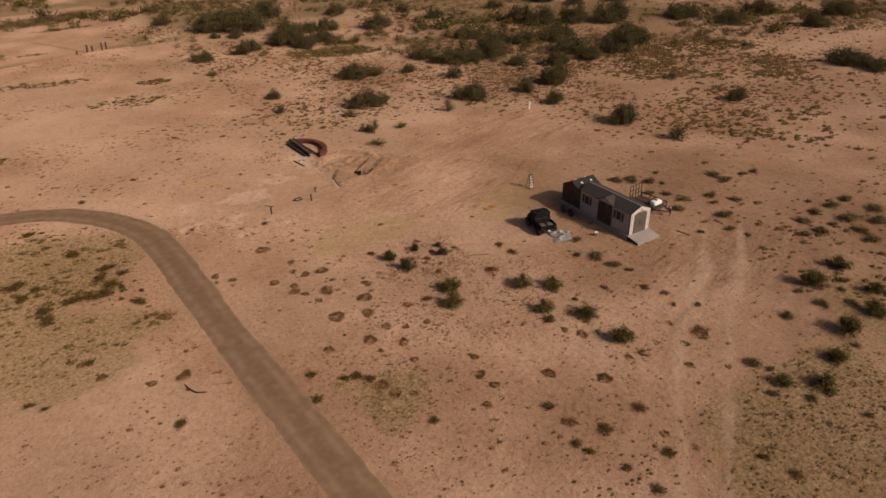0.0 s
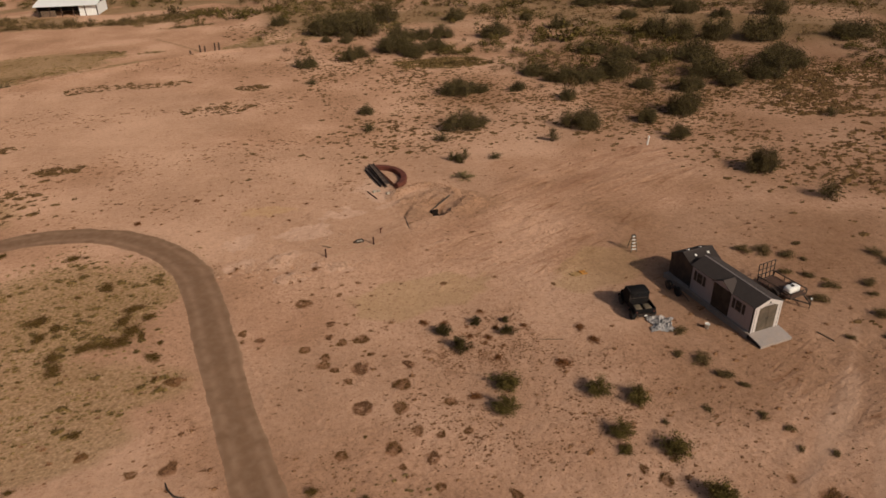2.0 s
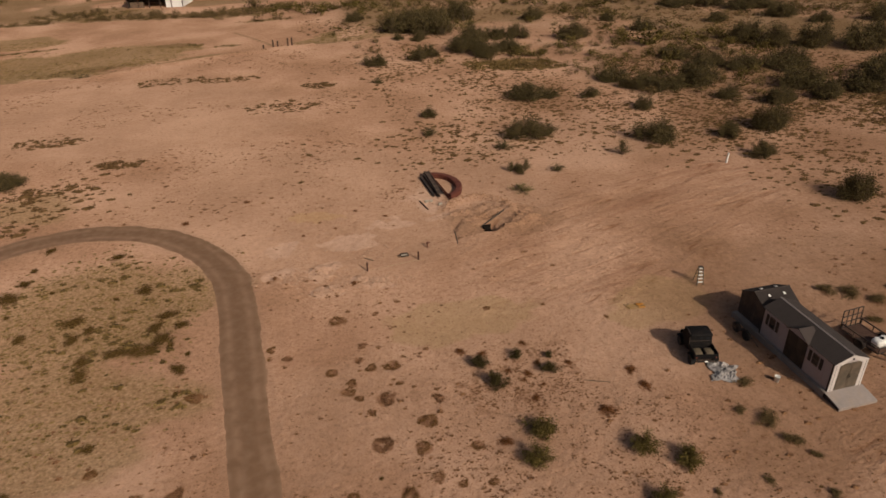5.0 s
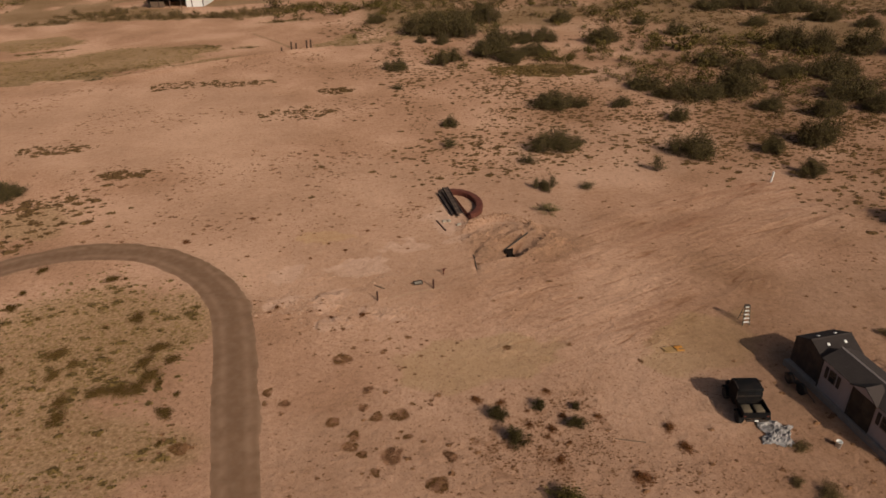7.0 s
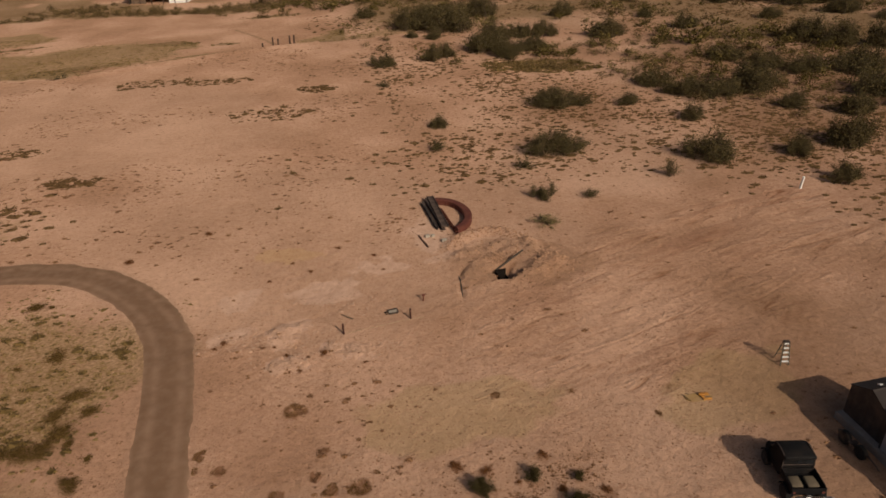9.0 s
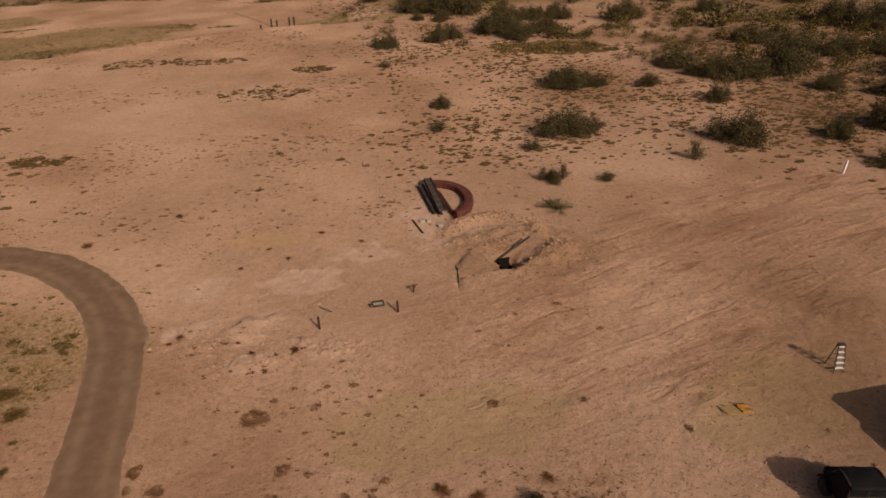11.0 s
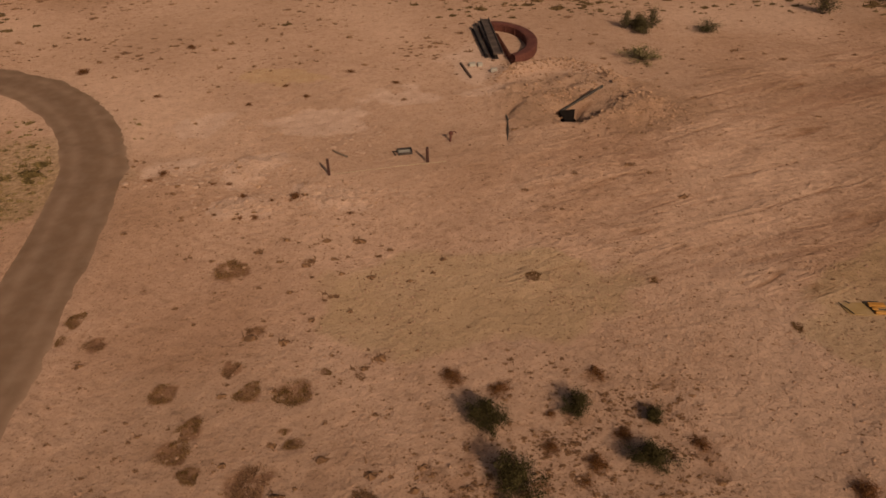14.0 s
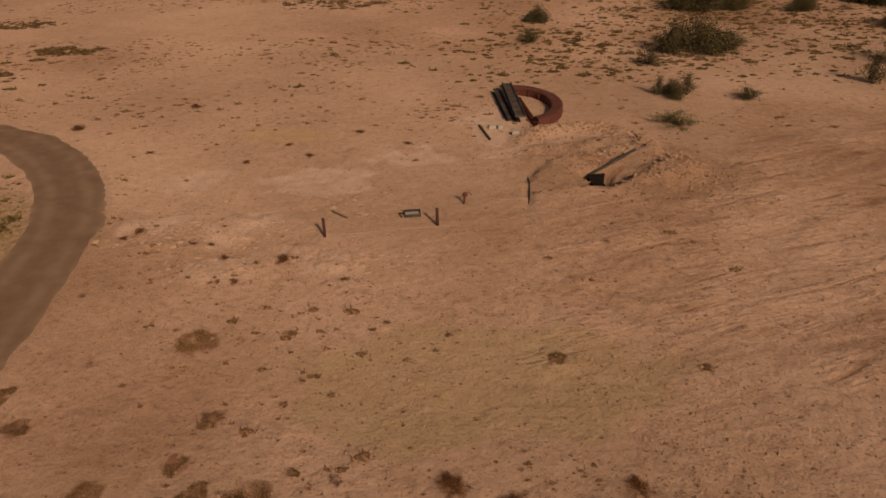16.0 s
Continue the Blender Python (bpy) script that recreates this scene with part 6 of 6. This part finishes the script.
def build_orange():
    """A folded orange frame of flat boards on a dusty yellow sheet, held down by dark laths."""
    x, y = 17.75, -9.2
    ob = thing("survey_kit", Matrix.Translation((x, y, on_ground(x, y) + 0.02)) @ pose(0, 0, 0, 0, 0, -6), "folded orange plastic frame on a dusty yellow sheet", "ground sheet")
    for x0, y0, x1, y1 in ((0.12, 0.08, 0.62, 0.24), (0.22, -0.26, 0.66, -0.14), (0.18, -0.08, 0.36, 0.02)):
        bm = bmesh.new()
        box(bm, (x0, y0, 0.02), (x1, y1, 0.10), bevel=0.02)
        part("board", bm, ORANGE, ob, "orange plastic board")
    for pts in (((0.02, 0.26, 0.05), (0.26, -0.22, 0.05)), ((-0.72, 0.24, 0.04), (-0.42, -0.3, 0.04)), ((-0.52, 0.32, 0.04), (-0.38, 0.2, 0.04)), ((0.36, -0.05, 0.07), (0.7, -0.08, 0.07)), ((0.1, 0.3, 0.05), (0.5, 0.32, 0.05))):
        bm = bmesh.new()
        tube(bm, pts, 0.013, 6)
        part("lath", bm, DOOR_DARK, ob, "dark wooden lath")
    bm = bmesh.new()
    rim = [(0.72 * math.cos(a) * (1 + 0.12 * math.sin(3 * a + 1)), 0.34 * math.sin(a) * (1 + 0.15 * math.cos(2 * a))) for a in np.linspace(0, 6.283, 25)[:-1]]
    low = [bm.verts.new((x, y, -0.04)) for x, y in rim]
    high = [bm.verts.new((0.97 * x, 0.97 * y, 0.014 + 0.008 * math.sin(9 * x) * math.cos(7 * y))) for x, y in rim]
    bm.faces.new(high)
    for k in range(24):
        bm.faces.new((low[k], low[(k + 1) % 24], high[(k + 1) % 24], high[k]))
    part("sheet", bm, SHEET, ob, "dusty yellow ground sheet")


build_ladder()
build_trailer()
build_bucket()
build_tarp()
build_orange()


# ---- steel pile and the dig ----
def beam_bar(bm, length, w, h, t, m):
    """An H-section beam along y."""
    for lo, hi in (((-w / 2, 0, 0), (w / 2, length, t)), ((-w / 2, 0, h - t), (w / 2, length, h)), ((-t / 2, 0, t), (t / 2, length, h - t))):
        box(bm, lo, hi, m)


def build_steel_pile():
    ends = ((6.75, 16.4, 7.3, 11.7), (7.2, 16.8, 7.75, 11.5))
    for k, (x0, y0, x1, y1) in enumerate(ends):
        d = math.degrees(math.atan2(-(x1 - x0), y1 - y0))
        ln = math.hypot(x1 - x0, y1 - y0)
        bm = bmesh.new()
        beam_bar(bm, ln, 0.20 + 0.18 * k, 0.24 + 0.08 * k, 0.025, Matrix())
        ob = part("steel_beam", bm, BEAM if k else STEEL_DARK)
        ob.matrix_world = Matrix.Translation((x0, y0, on_ground((x0 + x1) / 2, (y0 + y1) / 2) + 0.02)) @ pose(0, 0, 0, 0, 0, d)
        tagged(ob, "dark grey steel beam lying on the soil", "steel beam", "steel pile")
    bm = bmesh.new()
    box(bm, (-0.27, 0, 0), (0.27, 5.6, 0.06), bevel=0.01)
    box(bm, (-0.27, 0, 0.06), (-0.22, 5.6, 0.14))
    box(bm, (0.22, 0, 0.06), (0.27, 5.6, 0.14))
    ob = part("steel_channel", bm, BEAM)
    ob.matrix_world = Matrix.Translation((7.45, 16.9, on_ground(7.9, 14.5) + 0.36)) @ pose(0, 0, 0, 0, 0, 184.5)
    tagged(ob, "grey steel channel resting on the beams", "steel channel", "steel pile")
    # curved red member with a lattice chord
    cx, cy, r = 7.85, 13.55, 2.65
    arch = thing("arched_girder", Matrix.Translation((cx, cy, on_ground(9.6, 13.5))) @ pose(0, 0, 0, 0, 0, 8), "rust-red curved steel girder lying on the soil", "girder", "steel pile")
    bm = bmesh.new()
    angles = np.linspace(-1.35, 1.45, 25)
    prof = ((-0.24, 0.0), (0.24, 0.0), (0.24, 0.42), (0.16, 0.46), (-0.16, 0.46), (-0.24, 0.42))
    rings = []
    for a in angles:
        wide = 1.0 + 0.25 * math.cos(a)
        rings.append([bm.verts.new(((r * 0.78 + p * wide) * math.cos(a), (r * 1.02 + p * wide) * math.sin(a), z)) for p, z in prof])
    for p, q in zip(rings, rings[1:]):
        for k in range(6):
            bm.faces.new((p[k], p[(k + 1) % 6], q[(k + 1) % 6], q[k]))
    bm.faces.new(rings[0][::-1])
    bm.faces.new(rings[-1])
    bmesh.ops.recalc_face_normals(bm, faces=bm.faces)
    part("flange", bm, RUST, arch)
    for a in np.linspace(-1.2, 1.3, 8):
        bm = bmesh.new()
        box(bm, (-0.025, -0.34, 0.0), (0.025, -0.1, 0.40), Matrix.Translation((r * 0.78 * math.cos(a), r * 1.02 * math.sin(a), 0)) @ pose(0, 0, 0, 0, 0, math.degrees(a) - 90))
        part("stiffener", bm, RUST, arch)
    # auger bit beside the beams
    auger = thing("auger", Matrix.Translation((7.95, 15.2, on_ground(8.4, 12.0) + 0.16)) @ pose(0, 0, 0, 0, 0, 188.5), "rusty red auger with spiral flights lying on the soil", "auger", "steel pile")
    bm = bmesh.new()
    tube(bm, [(0, 0, 0), (0, 5.1, 0)], 0.035, 8)
    part("shaft", bm, RUST, auger)
    bm = bmesh.new()
    prev = None
    for k in range(250):
        a, y = k * 0.30, 0.35 + k * 0.0185
        c = (bm.verts.new((0.03 * math.cos(a), y, 0.03 * math.sin(a))), bm.verts.new((0.15 * math.cos(a), y, 0.15 * math.sin(a))))
        if prev:
            bm.faces.new((prev[0], prev[1], c[1], c[0]))
        prev = c
    bmesh.ops.solidify(bm, geom=bm.faces[:], thickness=0.012)
    part("flight", bm, RUST, auger)
    bm = bmesh.new()
    box(bm, (-0.05, 0, 0), (0.05, 2.0, 0.1), bevel=0.01)
    ob = part("timber", bm, WOOD_DARK)
    ob.matrix_world = Matrix.Translation((5.82, 11.0, on_ground(6.0, 10.0))) @ pose(0, 0, 0, 0, 0, 194)
    tagged(ob, "short dark timber lying near the steel", "timber")
    for x, y, s, turn in ((6.45, 10.7, 0.34, 10), (6.85, 10.7, 0.26, 14), (7.55, 9.75, 0.34, 5)):
        bm = bmesh.new()
        box(bm, (-s / 2, -0.1, 0), (s / 2, 0.1, 0.2), bevel=0.012)
        for hx in (-0.25, 0.25):
            box(bm, (hx * s - 0.055, -0.06, 0.185), (hx * s + 0.055, 0.06, 0.203))
        ob = part("concrete_block", bm, CINDER)
        ob.matrix_world = Matrix.Translation((x, y, on_ground(x, y) - 0.01)) @ pose(0, 0, 0, 0, 0, turn)
        tagged(ob, "pale concrete block on the soil beside the steel", "concrete block", "concrete blocks")


def post(x, y, h, w, label, mat=WOOD_OLD, lean=0.0, name="post"):
    bm = bmesh.new()
    box(bm, (-w / 2, -w / 2, -0.2), (w / 2, w / 2, h), bevel=0.008)
    ob = part(name, bm, mat)
    ob.matrix_world = Matrix.Translation((x, y, on_ground(x, y))) @ pose(0, 0, 0, lean, lean, 17)
    return tagged(ob, label, "post")


build_steel_pile()
post(0.05, -0.3, 0.74, 0.10, "dark wooden post set upright in pale soil", RUST_DARK)
post(4.12, 0.55, 0.70, 0.10, "dark wooden post set upright in pale soil", RUST_DARK)
post(37.45, 12.9, 1.05, 0.14, "slim white marker post at the brush's edge", WHITE_PLASTIC, 3, "marker_post")
for fx, fy, fh in ((-10.8, 78.3, 1.7), (-9.1, 77.8, 1.7), (-8.3, 77.6, 1.2), (-6.7, 79.7, 2.7), (-6.0, 79.5, 2.7)):
    post(fx, fy, 0.8 * fh, 0.22, "weathered wooden gate post on the bank", WOOD_DARK, 2, "gate_post")


def stick(name, pts, r, mat, label, category):
    bm = bmesh.new()
    tube(bm, [(x, y, on_ground(x, y) + z) for x, y, z in pts], r, 6)
    return tagged(part(name, bm, mat), label, category)


stick("stake_string", [(0.2, -0.3, 0.03), (1.6, -0.02, 0.03), (3.2, 0.3, 0.03), (4.9, 0.56, 0.03)], 0.009, ROPE, "pale yellow string line stretched between the posts", "string")
stick("stick", [(7.6, 2.0, 0.03), (7.74, 3.3, 0.05), (7.82, 4.3, 0.04), (7.78, 4.75, 0.05)], [0.02, 0.045, 0.05, 0.03], DOOR_DARK, "thin dark stick lying beside the dig", "stick")
stick("root", [(-0.05, 1.75, 0.04), (0.15, 1.5, 0.07), (0.45, 1.25, 0.05), (0.65, 1.1, 0.03)], [0.02, 0.04, 0.035, 0.05], WOOD_OLD, "bent dark root lying on the soil", "root")
stick("branch", [(-11.45, -20.9, 0.03), (-11.3, -21.5, 0.1), (-11.0, -22.0, 0.05), (-10.4, -22.3, 0.04)], [0.02, 0.05, 0.05, 0.02], DOOR_DARK, "crooked dark branch beside the road", "branch")
stick("pipe", [(11.5, -15.9, 0.04), (12.3, -16.15, 0.04), (13.0, -16.4, 0.04)], 0.025, WOOD_OLD, "thin brown pipe lying on the soil", "pipe")
stick("plank_scrap", [(28.95, -21.05, 0.04), (29.25, -22.2, 0.04)], 0.05, WOOD_OLD, "narrow dark plank lying on the soil", "plank")


def build_trough():
    x, y = 3.12, 1.45
    tr = thing("trough", Matrix.Translation((x, y, on_ground(x, y))) @ pose(0, 0, 0, 0, 0, 8), "shallow open metal trough with dark rims on the soil", "trough")
    bm = bmesh.new()
    box(bm, (-0.28, -0.2, 0.0), (0.28, 0.2, 0.03))
    part("bottom", bm, CINDER, tr)
    for lo, hi in (((-0.31, -0.23, 0), (0.31, -0.2, 0.12)), ((-0.31, 0.2, 0), (0.31, 0.23, 0.12)), ((-0.31, -0.2, 0), (-0.28, 0.2, 0.12)), ((0.28, -0.2, 0), (0.31, 0.2, 0.12))):
        bm = bmesh.new()
        box(bm, lo, hi, bevel=0.006)
        part("side", bm, STEEL_DARK, tr)
    bm = bmesh.new()
    tube(bm, [(-0.3, 0.0, 0.08), (-0.52, 0.12, 0.03), (-0.42, -0.2, 0.02)], 0.03, 6)
    part("hose", bm, PLASTIC_BLACK, tr)


build_trough()


def build_digger_bar():
    x, y = 5.1, 2.35
    ob = thing("hand_pump", Matrix.Translation((x, y, on_ground(x, y) - 0.03)), "small rusty hand pump standing in the soil", "pump")
    bm = bmesh.new()
    tube(bm, [(0, 0, 0), (0.04, 0, 0.42)], 0.045, 8)
    part("column", bm, RUST, ob)
    bm = bmesh.new()
    lathe(bm, [(0.05, 0.36), (0.10, 0.40), (0.10, 0.48), (0.04, 0.53)], 12, Matrix.Translation((0.04, 0, 0)))
    part("head", bm, RUST, ob)
    bm = bmesh.new()
    tube(bm, [(0.04, 0, 0.46), (0.2, 0.1, 0.48), (0.28, 0.14, 0.36)], 0.02, 6)
    part("handle", bm, RUST, ob)


build_digger_bar()


def build_clods():
    """Broken soil round the dig, as one heap of lumps."""
    rng = random.Random(77)
    spots = [(11.2 + 2.0 * r * math.cos(a), 6.3 + 1.8 * r * math.sin(a)) for a, r in ((rng.uniform(0, 6.283), abs(rng.gauss(0, 1))) for k in range(2400))]
    for (ax, ay), (bx, by) in zip(SPOIL, SPOIL[1:]):
        spots[:0] = [(ax + (bx - ax) * k / 130 + rng.gauss(0, 0.4), ay + (by - ay) * k / 130 + rng.gauss(0, 0.35)) for k in range(130)]
    spots = spots[:2400]
    spots[-500:] = [(rng.gauss(14.6, 1.3), rng.gauss(4.9, 0.9)) for k in range(500)]
    spots += [(rng.gauss(-2.5, 3.4), rng.gauss(0.5, 2.6)) for k in range(500)]
    sx, sy = np.array(spots).T
    high, clear = terrain(sx, sy), (road_gap(sx, sy) > 2.2) & (along(sx, sy, ((10.8, 4.4), (10.8, 5.1), (11.4, 5.0), (12.4, 5.7)))[0] > 0.75)
    verts, faces = [], []
    for k, (x, y) in enumerate(spots):
        s = (0.040 if k < 2400 else 0.026) * rng.lognormvariate(0, 0.5)
        if not clear[k]:
            continue
        z = float(high[k]) + 0.2 * s
        q = Euler((rng.uniform(0, 6), rng.uniform(0, 6), rng.uniform(0, 6))).to_matrix()
        n = len(verts)
        for v in ((1, 0, 0), (-1, 0, 0), (0, 1, 0), (0, -1, 0), (0, 0, 1), (0, 0, -1)):
            p = q @ (Vector(v) * s * rng.uniform(0.7, 1.3))
            verts.append((x + p.x, y + p.y, z + 0.7 * p.z))
        faces += [(n + a, n + b, n + c) for a, b, c in ((0, 2, 4), (2, 1, 4), (1, 3, 4), (3, 0, 4), (2, 0, 5), (1, 2, 5), (3, 1, 5), (0, 3, 5))]
    tagged(new("soil_clods", mesh_of("soil_clods", verts, faces, DIRT_CLOD)), "loose clods of dug soil round the pit", "soil", kind="stuff")


build_clods()


def build_pit_box():
    x, y = 10.85, 4.75
    m = Matrix.Translation((x, y, on_ground(x, y))) @ pose(0, 0, 0, 0, 0, 8)
    # An added open box; its black sides paint the shade inside the dug hole.
    ob = thing("pit_shade_box", m, "added box whose black colour paints the shade in the trench's deep end", "pit")
    for lo, hi in (((-0.42, -0.58, 0), (-0.39, 0.58, 0.86)), ((0.36, -0.58, 0), (0.39, 0.58, 0.42)), ((-0.389, -0.58, 0), (0.359, -0.55, 0.8)), ((-0.389, 0.55, 0), (0.359, 0.58, 0.92))):
        bm = bmesh.new()
        box(bm, lo, hi, bevel=0.006)
        part("side", bm, PIT_SHADE, ob)
    bm = bmesh.new()
    box(bm, (-0.388, -0.548, 0), (0.358, 0.548, 0.03))
    part("bottom", bm, PIT_SHADE, ob)
    # A straight dark tube draws the dark line on the trench's upper edge.
    ends = [(10.45, 5.4), (12.6, 6.5)]
    line = [on_ground(10.45 + 2.15 * t, 5.4 + 1.1 * t) for t in np.linspace(0, 1, 12)]
    lift = max(h - (line[0] + (line[-1] - line[0]) * k / 11) for k, h in enumerate(line))
    bm = bmesh.new()
    tube(bm, [(*p, h + lift + 0.02) for p, h in zip(ends, (line[0], line[-1]))], 0.065, 8)
    tagged(part("bar", bm, DOOR_DARK), "dark straight tube along the trench's upper edge", "bar")


build_pit_box()


# ---- the barn beyond the field ----
def build_barn():
    m = Matrix.Translation((-31.3, 131.0, on_ground(-34.0, 132.0))) @ pose(0, 0, 0, 0, 0, -9)
    barn = thing("barn", m, "long open-fronted barn with a white sheet roof", "barn")
    w, d, h = 12.8, 8.0, 2.3
    for k in range(6):
        x = -w + k * w / 5
        bm = bmesh.new()
        box(bm, (x - 0.08, -0.08, 0), (x + 0.08, 0.08, h))
        part("barn_post", bm, WOOD_DARK, barn)
    bm = bmesh.new()
    box(bm, (-w, d - 0.15, 0), (0, d, h + 0.2))
    part("rear_wall", bm, DARK_PANEL, barn)
    for x, mat in ((-0.15, ROOF_WHITE), (-w, DARK_PANEL)):
        bm = bmesh.new()
        box(bm, (x, 0.12, 0), (x + 0.15, d - 0.16, h))
        part("end_wall", bm, mat, barn)
    for k in range(4):
        bm = bmesh.new()
        box(bm, (-3.9 + 0.95 * k, 0.10, 0.0), (-2.97 + 0.95 * k, 0.2, h - 0.1), bevel=0.01)
        part("front_panel", bm, ROOF_WHITE, barn, "white sheet panel")
    for k in range(5):
        bm = bmesh.new()
        box(bm, (-12.2, 0.12, 0.05 + 0.26 * k), (-9.0, 0.2, 0.28 + 0.26 * k))
        part("low_board", bm, WOOD_OLD, barn)
    for y0, y1, z0, z1 in ((-0.9, d / 2, h + 0.05, h + 1.0), (d / 2, d + 0.6, h + 1.0, h + 0.15)):
        bm = bmesh.new()
        solid(bm, [(y0, z0), (y1, z1), (y1, z1 + 0.08), (y0, z0 + 0.08)], w + 1.0, Matrix.Translation((0.5, 0, 0)) @ pose(0, 0, 0, 0, 0, 90))
        bmesh.ops.recalc_face_normals(bm, faces=bm.faces)
        part("roof_sheet", bm, ROOF_WHITE, barn)


build_barn()


# ---- tyre tracks ----
TREADS = (((11.8, -12.0), (12.4, -12.6), (13.5, -13.1)), ((11.0, -13.4), (12.2, -14.0), (13.3, -14.7), (14.3, -15.4)), ((13.6, -13.3), (14.0, -13.9)), ((14.6, -13.9), (15.0, -14.5)))


def build_treads():
    """Chevron prints that tyre lugs pressed up out of loose soil."""
    rng = random.Random(77)
    verts, faces = [], []
    for line in TREADS:
        for (ax, ay), (bx, by) in zip(line, line[1:]):
            d = Vector((bx - ax, by - ay))
            length = d.length
            d = d / length
            side = Vector((-d.y, d.x))
            for k in range(int(length / 0.085)):
                c = Vector((ax, ay)) + d * (k * 0.085)
                if vnoise(np.array([c.x]), np.array([c.y]), 0.9, 79)[0] < 0.4:
                    continue
                for sgn in (-1, 1):
                    p, q = c + side * (0.012 * sgn), c + side * (0.095 * sgn) - d * 0.05
                    w = d * 0.022
                    n = len(verts)
                    for e, h in ((p, 0.014), (q, 0.010)):
                        z = on_ground(e.x, e.y)
                        verts += [(e.x - w.x, e.y - w.y, z - 0.01), (e.x, e.y, z + h * rng.uniform(0.5, 1.3)), (e.x + w.x, e.y + w.y, z - 0.01)]
                    faces += [(n, n + 3, n + 4, n + 1), (n + 1, n + 4, n + 5, n + 2), (n, n + 1, n + 2), (n + 3, n + 5, n + 4)]
    return tagged(new("tyre_tracks", mesh_of("tyre_tracks", verts, faces, LOOSE_SOIL)), "chevron tyre tracks pressed into loose pink soil", "tyre track", kind="stuff")


build_treads()


# ---- broken crust of the pad ----
def build_crumbs():
    """Small soil crumbs strewn over the bare clearing."""
    rng = np.random.default_rng(95)
    x, y = rng.uniform(-9, 19, 26000), rng.uniform(-21, 4, 26000)
    keep = (rng.random(len(x)) < 0.12 + 0.88 * step(0.45, 0.66, fbm(x, y, 2.6, 97))) & (road_gap(x, y) > 1.7)
    x, y = x[keep][:9000], y[keep][:9000]
    n = len(x)
    size = np.minimum(0.022 * rng.lognormal(0, 0.45, n), 0.07)
    corners = np.array(((1, 0, 0), (0, 1, 0), (-1, 0, 0), (0, -1, 0), (0, 0, 0.75), (0, 0, -0.5)), float)
    turn = rng.uniform(0, 6.283, n)
    wide = rng.uniform(0.6, 1.4, (n, 6, 1)) * corners[None] * size[:, None, None]
    c, q = np.cos(turn)[:, None], np.sin(turn)[:, None]
    co = np.stack([wide[..., 0] * c - wide[..., 1] * q + x[:, None], wide[..., 0] * q + wide[..., 1] * c + y[:, None], wide[..., 2] + terrain(x, y)[:, None] + 0.2 * size[:, None]], -1)
    tri = np.array(((0, 1, 4), (1, 2, 4), (2, 3, 4), (3, 0, 4)))
    faces = (tri[None] + 6 * np.arange(n)[:, None, None]).reshape(-1, 3)
    return tagged(new("soil_crumbs", mesh_of("soil_crumbs", co.reshape(-1, 3).tolist(), faces.tolist(), LOOSE_SOIL)), "small dry soil crumbs strewn over the clearing", "soil", kind="stuff")


build_crumbs()


def build_crust():
    """Crumbs and lumps of pale caliche, torn up round the marked pad."""
    rng = random.Random(91)
    spots = []
    for cx, cy, rx, ry, count in ((-6.0, -0.2, 1.6, 0.9, 150), (-3.4, 0.2, 1.7, 1.0, 260), (0.2, -1.9, 2.0, 0.7, 300), (2.4, -1.8, 1.8, 0.5, 80), (-3.0, -2.5, 1.5, 0.7, 240), (-5.0, 4.0, 2.5, 1.6, 110), (0.5, 2.6, 2.5, 1.2, 90), (7.0, 7.3, 1.5, 0.6, 70)):
        spots += [(cx + rng.gauss(0, 0.6) * rx, cy + rng.gauss(0, 0.6) * ry) for k in range(count)]
    sx, sy = np.array(spots).T
    verts, faces = [], []
    for (x, y), z in zip(spots, terrain(sx, sy)):
        s = min(0.11, rng.lognormvariate(-3.3, 0.55))
        spin, n = rng.uniform(0, 6.283), len(verts)
        for level, wide, high in ((0, 1.15, -0.3), (1, 0.95, 0.28), (2, 0.45, 0.5)):
            for j in range(7):
                a = spin + 6.283 * j / 7
                r = s * wide * rng.uniform(0.75, 1.25)
                verts.append((x + 1.3 * r * math.cos(a), y + r * math.sin(a), float(z) + s * high * rng.uniform(0.7, 1.2)))
        for level in (0, 7):
            faces += [(n + level + j, n + level + (j + 1) % 7, n + level + 7 + (j + 1) % 7, n + level + 7 + j) for j in range(7)]
        faces.append(tuple(n + 14 + j for j in range(7)))
    return tagged(new("soil_crust", mesh_of("soil_crust", verts, faces, CRUST)), "crumbled lumps of pale pink soil crust round the pad", "soil crust", kind="stuff")


build_crust()
